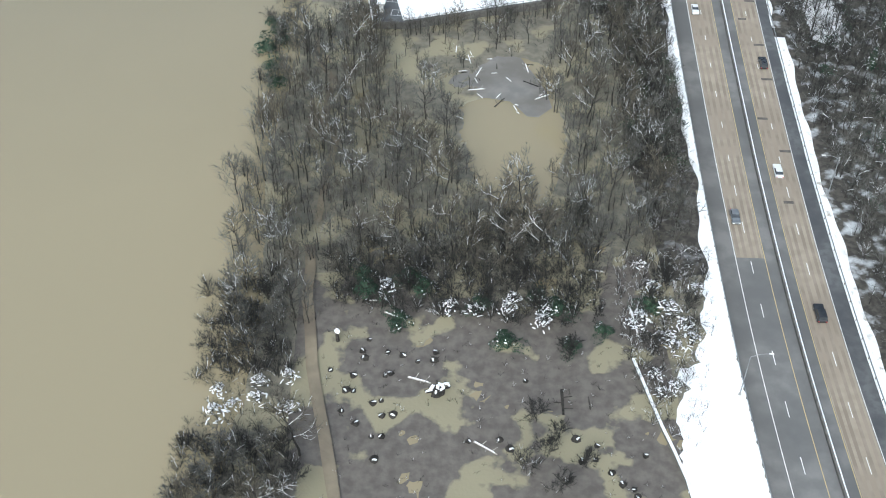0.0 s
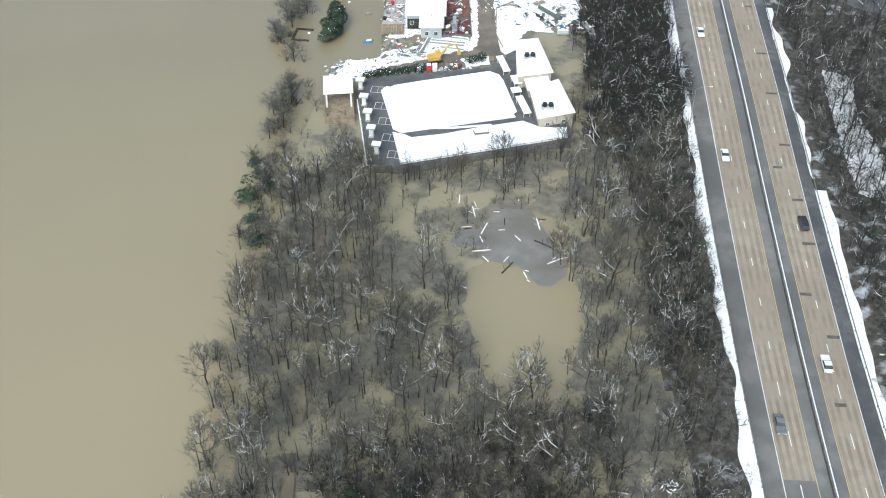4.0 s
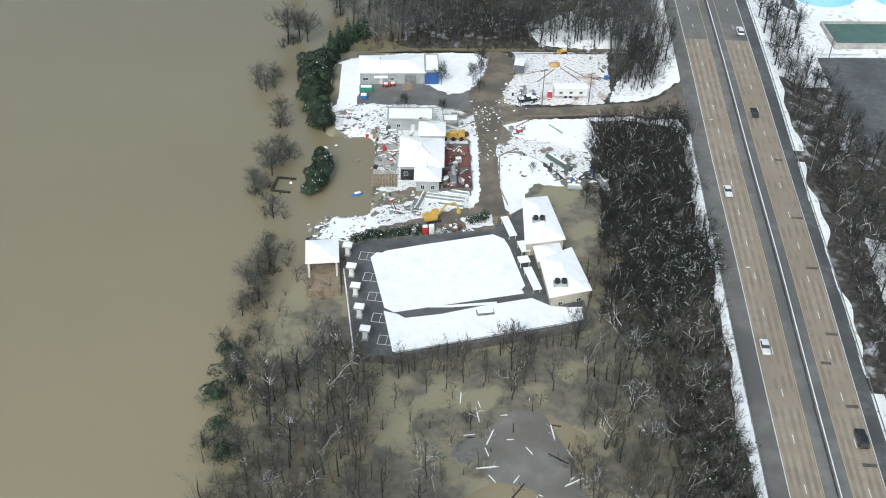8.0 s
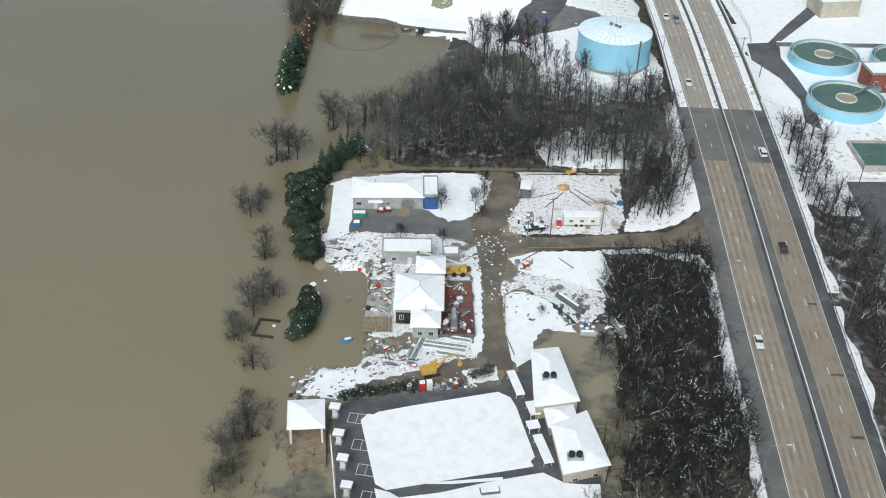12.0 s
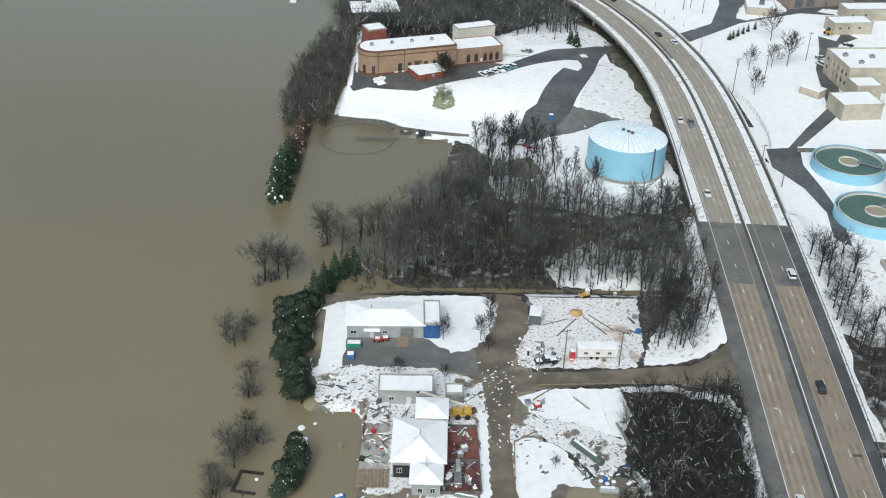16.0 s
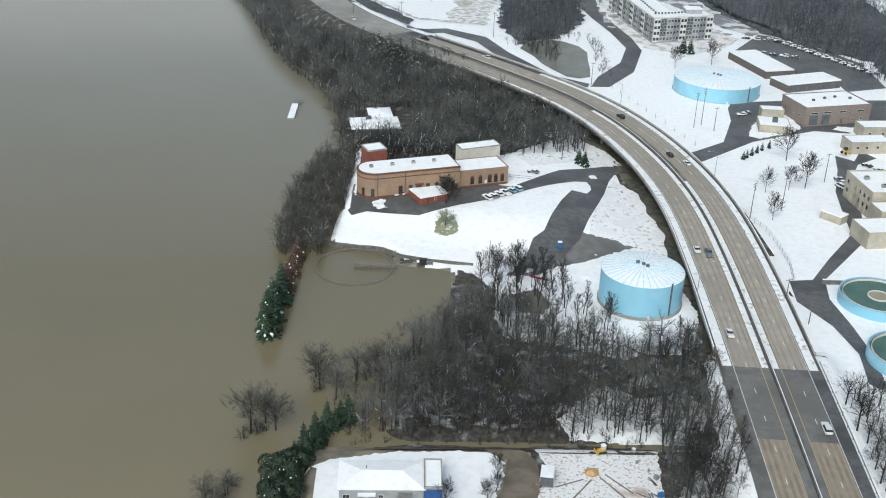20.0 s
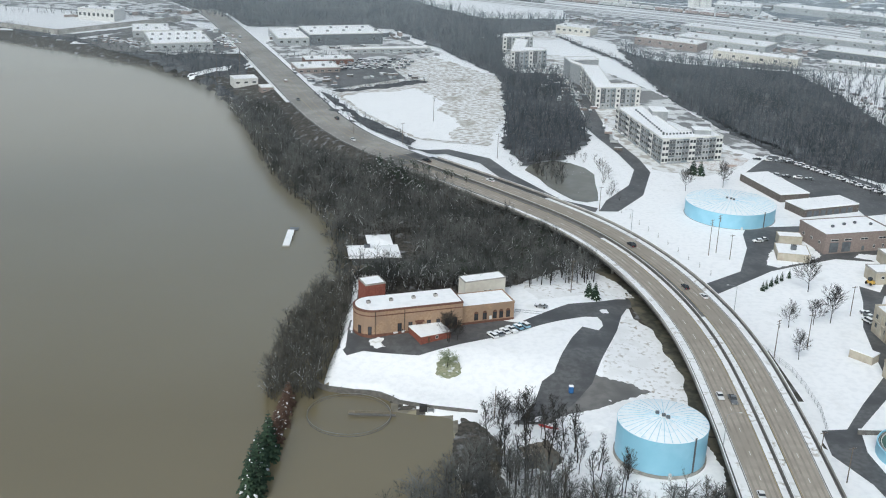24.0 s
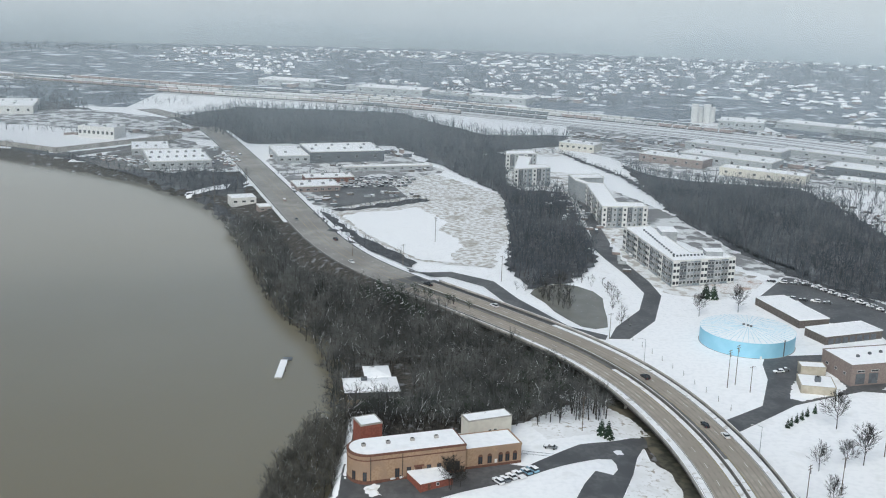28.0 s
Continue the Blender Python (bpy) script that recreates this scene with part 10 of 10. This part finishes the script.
for a, b in (((37, 383), (43, 391)), ((50, 384), (45, 392)), ((52, 386), (46.5, 393)), ((34, 388), (41, 391))):
    d = math.hypot(b[0] - a[0], b[1] - a[1])
    ex_, ey_ = (b[1] - a[1]) / d * 0.22, -(b[0] - a[0]) / d * 0.22
    mx_, my_ = (a[0] + b[0]) / 2 + ey_ * 3, (a[1] + b[1]) / 2 - ex_ * 3
    drape("wheel_track", [(a[0] - ex_, a[1] - ey_), (mx_ - ex_, my_ - ey_), (b[0] - ex_, b[1] - ey_), (b[0] + ex_, b[1] + ey_), (mx_ + ex_, my_ + ey_), (a[0] + ex_, a[1] + ey_)], 0.1, MUDROAD, "brown wheel track pressed into the snow", 1.0)


def trailer_home(x, y, z, rz, L, wl, label):
    th = thing("site_trailer", label, "trailer", x, y, z, rz)
    part("body", box(0, L, 0, 3, 0.6, 3.2, bev=0.05), wl, th)
    part("roof", box(-0.05, L + 0.05, -0.05, 3.05, 3.2, 3.34, bev=0.04), SNOW, th)
    for k in range(3):
        window(th, L * (0.2 + 0.3 * k), -0.04, 1.5, 1.1, 0.8)
    for s in (L * 0.35, L * 0.5):
        part("wheel", cyl(0, 0, -0.15, 0.15, 0.42, seg=12, m=pose(s, 0.1, 0.42, 90, 0, 0)), TYRE, th)
    part("step", box(L * 0.62, L * 0.62 + 1.0, -1.0, -0.05, 0, 0.5), TIMBER, th)
    return th


trailer_home(41, 373.2, 1.5, 0, 9.8, LIGHTSIDING, "long white site trailer with snow on its roof")
trailer_home(31, 392, 1.5, -100, 4.6, DARKPANEL, "small dark box trailer on the storage lot")


def crate(x, y, z, w, d, h, mt, rz=0, name="crate", label="weathered crate with snow on its lid", snow=True, category="crate"):
    th = thing(name, label, category, x, y, z, rz)
    part("box", box(-w / 2, w / 2, -d / 2, d / 2, 0, h, bev=min(0.05, h * 0.2)), mt, th)
    if snow:
        part("snow_cap", box(-w / 2 * 0.94, w / 2 * 0.94, -d / 2 * 0.94, d / 2 * 0.94, h, h + 0.12, bev=0.04), SNOW, th)
    return th


crate(2.2, 307.6, 1.35, 1.3, 1.3, 2.3, REDMETAL, 5, "portable_toilet", "red portable toilet with a snowy roof", True, "toilet")
crate(3.8, 308.0, 1.35, 1.3, 1.3, 2.2, LIGHTSIDING, 5, "portable_toilet", "white portable toilet beside the hedge", True, "toilet")
crate(-0.6, 307.2, 1.35, 1.0, 1.0, 1.8, GREYSIDING, 0, "cabinet", "grey utility cabinet by the hedge")
crate(39.7, 373.6, 1.5, 1.2, 1.2, 2.2, REDMETAL, 0, "portable_toilet", "red portable toilet by the white trailer", True, "toilet")
crate(-14.3, 377.8, 1.4, 3.4, 1.6, 1.3, GREENPAINT, 0, "skip", "green waste skip with snow along its rim", True, "skip")
crate(-14.9, 373.2, 1.4, 1.7, 1.6, 1.2, BLUEPAINT, 0, "bin", "blue waste bin in the office yard", True, "bin")
crate(-2.2, 379.9, 1.4, 3.0, 4.6, 0.12, TIMBER, 0, "loading_board", "flat tan loading board on the wet yard", False, "board")
trk = car(33, 371.6, 1.55, 100, CARDARK, "dark truck loaded with snow on the lot", "pickup", True, "yard vehicles")
for k, (x, y, rz) in enumerate(((-8.6, 380.2, 80), (-6.6, 380.6, 95))):
    th = thing("handcart", "red machine dusted with snow outside the office", "machine", x, y, 1.4, rz)
    part("frame", box(-0.6, 0.6, -0.9, 0.9, 0.35, 0.9, bev=0.1), REDMETAL, th)
    part("snow_cap", box(-0.5, 0.5, -0.7, 0.5, 0.9, 1.1, bev=0.06), SNOW, th)
    for sx in (-0.6, 0.6):
        for sy in (-0.6, 0.6):
            part("wheel", cyl(0, 0, -0.1, 0.1, 0.3, seg=10, m=pose(sx, sy, 0.3, 0, 90, 0)), TYRE, th)
PIPEG = mat("green_grey_pipe", (0.24, 0.29, 0.27), (0.3, 0.35, 0.33), 0.8, 0.5, 0.03, metal=0.3)
for k, (x, y, rz, n, L) in enumerate(((1.0, 322.0, 72, 6, 8.5), (7.6, 322.6, -12, 7, 10.0), (9.0, 319.6, -14, 4, 6.5), (11.2, 325.0, -14, 4, 5.0), (47.6, 345.2, -78, 3, 7.5), (39.6, 355.8, -54, 2, 5.5), (45.0, 348.4, -84, 1, 13.0))):
    th = thing("pipe_stack", "bundle of grey-green pipes dusted with snow", "pipes", x, y, gz(x, y) + 0.1, rz, "pipe bundles")
    for j in range(n):
        part("pipe", cyl(0, 0, -L / 2, L / 2, 0.16, seg=8, m=pose(0, (j - n / 2) * 0.42, 0.2 + 0.16 * (j % 2), 0, 90, 0)), PIPEG if j % 3 else SNOW, th)
    for s in (-0.3, 0.3):
        part("bearer", box(L * s - 0.08, L * s + 0.08, -n * 0.24, n * 0.24, -0.1, 0.06), TIMBER, th)
yr = random.Random(17)
ypal = (DARKPANEL, DARKPANEL, GREYSIDING, BRICKDARK, TIMBER, BLACKM, STEEL, STEEL, PIPEG, GREYSIDING, BLUEPAINT, REDMETAL, TIMBER)
for zone, n in (((-10.6, -5.2, 334, 355), 50), ((5.9, 14, 327, 335), 22), ((5.9, 14, 337, 346.5), 24), ((12.6, 16.5, 352, 361), 10), ((-4.5, 4, 346, 354), 12), ((5, 13, 307.2, 309.6), 26), ((-28.4, -23.2, 304.5, 313.4), 30), ((-7, 1, 315, 324), 22), ((36, 42, 330, 343), 22), ((43, 50, 322, 335), 26), ((26, 31, 352, 357), 14), ((27, 40, 370.5, 379), 26), ((54, 60, 384, 403), 12), ((-22, -12, 354, 364), 16)):
    for _ in range(int(n * 0.8)):
        x, y = yr.uniform(zone[0], zone[1]), yr.uniform(zone[2], zone[3])
        z = gz(x, y) + 0.06
        if -11.2 < x < -4.8 and 333 < y < 356:
            z = 1.78
        if 5.5 < x < 14.7 and 326 < y < 347:
            z = 1.45
        kind = yr.random()
        if kind < 0.5:
            crate(x, y, z, yr.uniform(0.5, 1.5), yr.uniform(0.4, 1.2), yr.uniform(0.3, 1.3), yr.choice(ypal), yr.uniform(0, 90), "crate", "odd crate or machine part in the yard, partly snowed over", yr.random() < 0.5)
        else:
            th = thing("lumber_pile", "scattered boards and sheet scrap under patchy snow", "lumber", x, y, z, yr.uniform(0, 180))
            for j in range(yr.choice((2, 3, 4))):
                L = yr.uniform(1.2, 3.6)
                part("board", box(-L / 2, L / 2, -0.14, 0.14, 0.02 + 0.09 * j, 0.1 + 0.09 * j, m=pose(0.1 * j, 0.3 * (j % 3) - 0.3, 0, 0, 0, yr.uniform(-22, 22))), yr.choice((SNOW, DARKPANEL, TIMBER, GREYSIDING, LIGHTSIDING, DARKPANEL, SHEDWALL)), th)
for k, (x, y) in enumerate(((40.8, 331.6), (41.8, 330.2), (40.2, 329.4), (42.6, 331.4), (41.4, 328.6), (42.9, 329.2))):
    th = thing("concrete_ring", "snow-capped concrete well ring", "ring", x, y, gz(x, y), 0, "concrete rings")
    part("ring", cyl(0, 0, 0, 0.8, 0.55, seg=14), CONC, th)
    part("snow_cap", cyl(0, 0, 0.8, 0.95, 0.5, 0.4, 14), SNOW, th)
for k, (x, y, rz, L) in enumerate(((38.6, 338.4, -52, 9), (48.9, 329.4, -70, 5), (41.5, 326.6, -4, 4))):
    th = thing("steel_tank", "long dark green steel tank streaked with snow", "tank", x, y, gz(x, y), rz, "scrap tanks")
    part("shell", cyl(0, 0, -L / 2, L / 2, 0.8, seg=14, m=pose(0, 0, 0.8, 0, 90, 0)), mat("dark_green_steel", (0.07, 0.10, 0.09), (0.1, 0.13, 0.12), 0.6, 0.5, 0.05) if k == 0 else GREYSIDING, th)
    part("snow", box(-L * 0.45, L * 0.3, -0.35, 0.35, 1.52, 1.68, bev=0.06), SNOW, th)
    for s in (-0.3, 0.3):
        part("saddle", box(L * s - 0.15, L * s + 0.15, -0.7, 0.7, 0, 0.4), TIMBER, th)
wf = thing("timber_kerb", "low timber kerb with snow along the muddy lane", "kerb", 0, 0, 1.3)
for a, b in (((22.9, 342.2), (21.8, 327)), ((21.8, 327), (23.4, 319.5)), ((22.9, 342.2), (28.3, 345.8)), ((28.6, 357), (33, 361)), ((30, 362.6), (50, 363.4)), ((50, 363.4), (66, 363.6))):
    d = math.hypot(b[0] - a[0], b[1] - a[1])
    mm_ = pose(a[0], a[1], 0, 0, 0, math.degrees(math.atan2(b[1] - a[1], b[0] - a[0])))
    part("rail", box(0, d, -0.1, 0.1, 0.35, 0.55, m=mm_), TIMBER, wf)
    for k in range(int(d / 2.5) + 1):
        part("post", box(k * 2.5, k * 2.5 + 0.15, -0.09, 0.09, -0.3, 0.6, m=mm_), TIMBER, wf)
for a, b, n in (((-14.6, 304.4), (0.2, 307.8), 9), ((13.6, 311.4), (17, 312.6), 3)):
    for k in range(n):
        f = k / (n - 1)
        x, y = a[0] + (b[0] - a[0]) * f, a[1] + (b[1] - a[1]) * f
        th = thing("hedge_shrub", "dark evergreen hedge shrub dusted with snow", "hedge", x, y, 1.2, k * 50, "hedge behind the pool deck")
        (tv, tf, tm), (cv, cf, cm) = leafy(200 + k % 3, 2.6, 2.0, 420, 0.06)
        part("stem", mesh_np("stem", tv, tf, [BARK, SNOW], tm), None, th)
        part("foliage", mesh_np("foliage", cv, cf, [EVERGREEN, SNOW], cm), None, th)
bb = thing("moored_boat", "blue rowing boat with snow in it on the flooded bay", "boat", -15.2, 326.2, 0.1, 20)
bm = bmesh.new()
bmesh.ops.create_uvsphere(bm, u_segments=14, v_segments=8, radius=1.0, matrix=Matrix.Diagonal((1.7, 0.75, 0.5, 1)))
part("hull", bm, BLUEPAINT, bb)
part("snow", box(-0.6, 1.0, -0.4, 0.4, 0.42, 0.55, bev=0.08), SNOW, bb)
by = thing("buoy", "round rusty tub floating in the bay", "tub", -15.6, 341.9, 0)
part("tub", cyl(0, 0, -0.3, 0.55, 0.75, 0.65, 14), TIMBER, by)
part("rim", ring_mesh(0.5, 0.72, 0.5, 0.62, 14), STEEL, by)
for x, y, s in ((-24.7, 348.2, 1.0), (-23.6, 344.6, 0.8), (-21.8, 349.8, 0.5)):
    th = thing("ice_floe", "small white floating slab on the brown water", "slab", x, y, 0, x * 20)
    part("slab", lump(int(-x), 0.9 * s, 0.25), SNOW, th)
pf = thing("drowned_pen", "dark square kerb of a drowned pen showing above the river", "pen", -34.5, 330.5, 0, -10)
for q in ((-2.0, 2.6, -3.4, -2.7), (-2.7, -2.0, -3.4, 3.4), (-2.0, 2.6, 2.7, 3.4)):
    part("kerb", box(*q, -0.6, 0.35, bev=0.08), BARK, pf)
part("post", box(0.1, 0.3, -4.3, -4.1, -0.6, 0.8), BARK, pf)
part("float", lump(44, 0.4, 0.7), SNOW, pf).matrix_local = pose(1.6, 1.2, 0.1)


# broken lumps of snow and rubble over the yard and its lane
cl = np.random.default_rng(77)
lumps_v, lumps_f, lumps_m = [], [], []
base_v = np.array([(1, 0, 0), (0.4, 0.9, 0), (-0.7, 0.7, 0), (-1, -0.2, 0), (-0.3, -0.9, 0), (0.7, -0.7, 0), (0.1, 0.1, 1)])
base_f = np.array([(i, (i + 1) % 6, 6) for i in range(6)])
for x0, x1, y0, y1, n, q in ((16, 26, 340, 372, 110, 0.42), (-20, -6, 352, 370, 150, 0.6), (-12, 14, 306, 326, 170, 0.6), (22, 50, 330, 352, 120, 0.6), (26, 33, 366, 382, 60, 0.6), (-24, -12, 304, 318, 80, 0.6), (-11, -4, 326, 356, 80, 0.5), (5, 16, 326, 362, 80, 0.5)):
    for x, y in zip(cl.uniform(x0, x1, n), cl.uniform(y0, y1, n)):
        sx, sy, a = q * cl.uniform(0.3, 1.6), q * cl.uniform(0.2, 0.7), cl.uniform(0, 6.28)
        v = base_v * np.array([sx, sy, cl.uniform(0.12, 0.4)]) * cl.uniform(0.75, 1.25, (7, 1))
        z = gz(x, y) + (0.45 if -11.2 < x < -4.8 and 339 < y < 356 else 0.1)
        lumps_f.append(base_f + 7 * len(lumps_v))
        lumps_v.append(np.stack([v[:, 0] * math.cos(a) - v[:, 1] * math.sin(a) + x, v[:, 0] * math.sin(a) + v[:, 1] * math.cos(a) + y, v[:, 2] + z], -1))
        lumps_m += [int(cl.choice([0, 0, 0, 1, 2, 3]))] * 6
tagged(new("rubble", mesh_np("rubble", np.concatenate(lumps_v), np.concatenate(lumps_f), [SNOW, TIMBER, GREYSIDING, DARKPANEL], lumps_m)), "broken snow lumps and rubble strewn over the muddy yard", "rubble", kind="stuff")
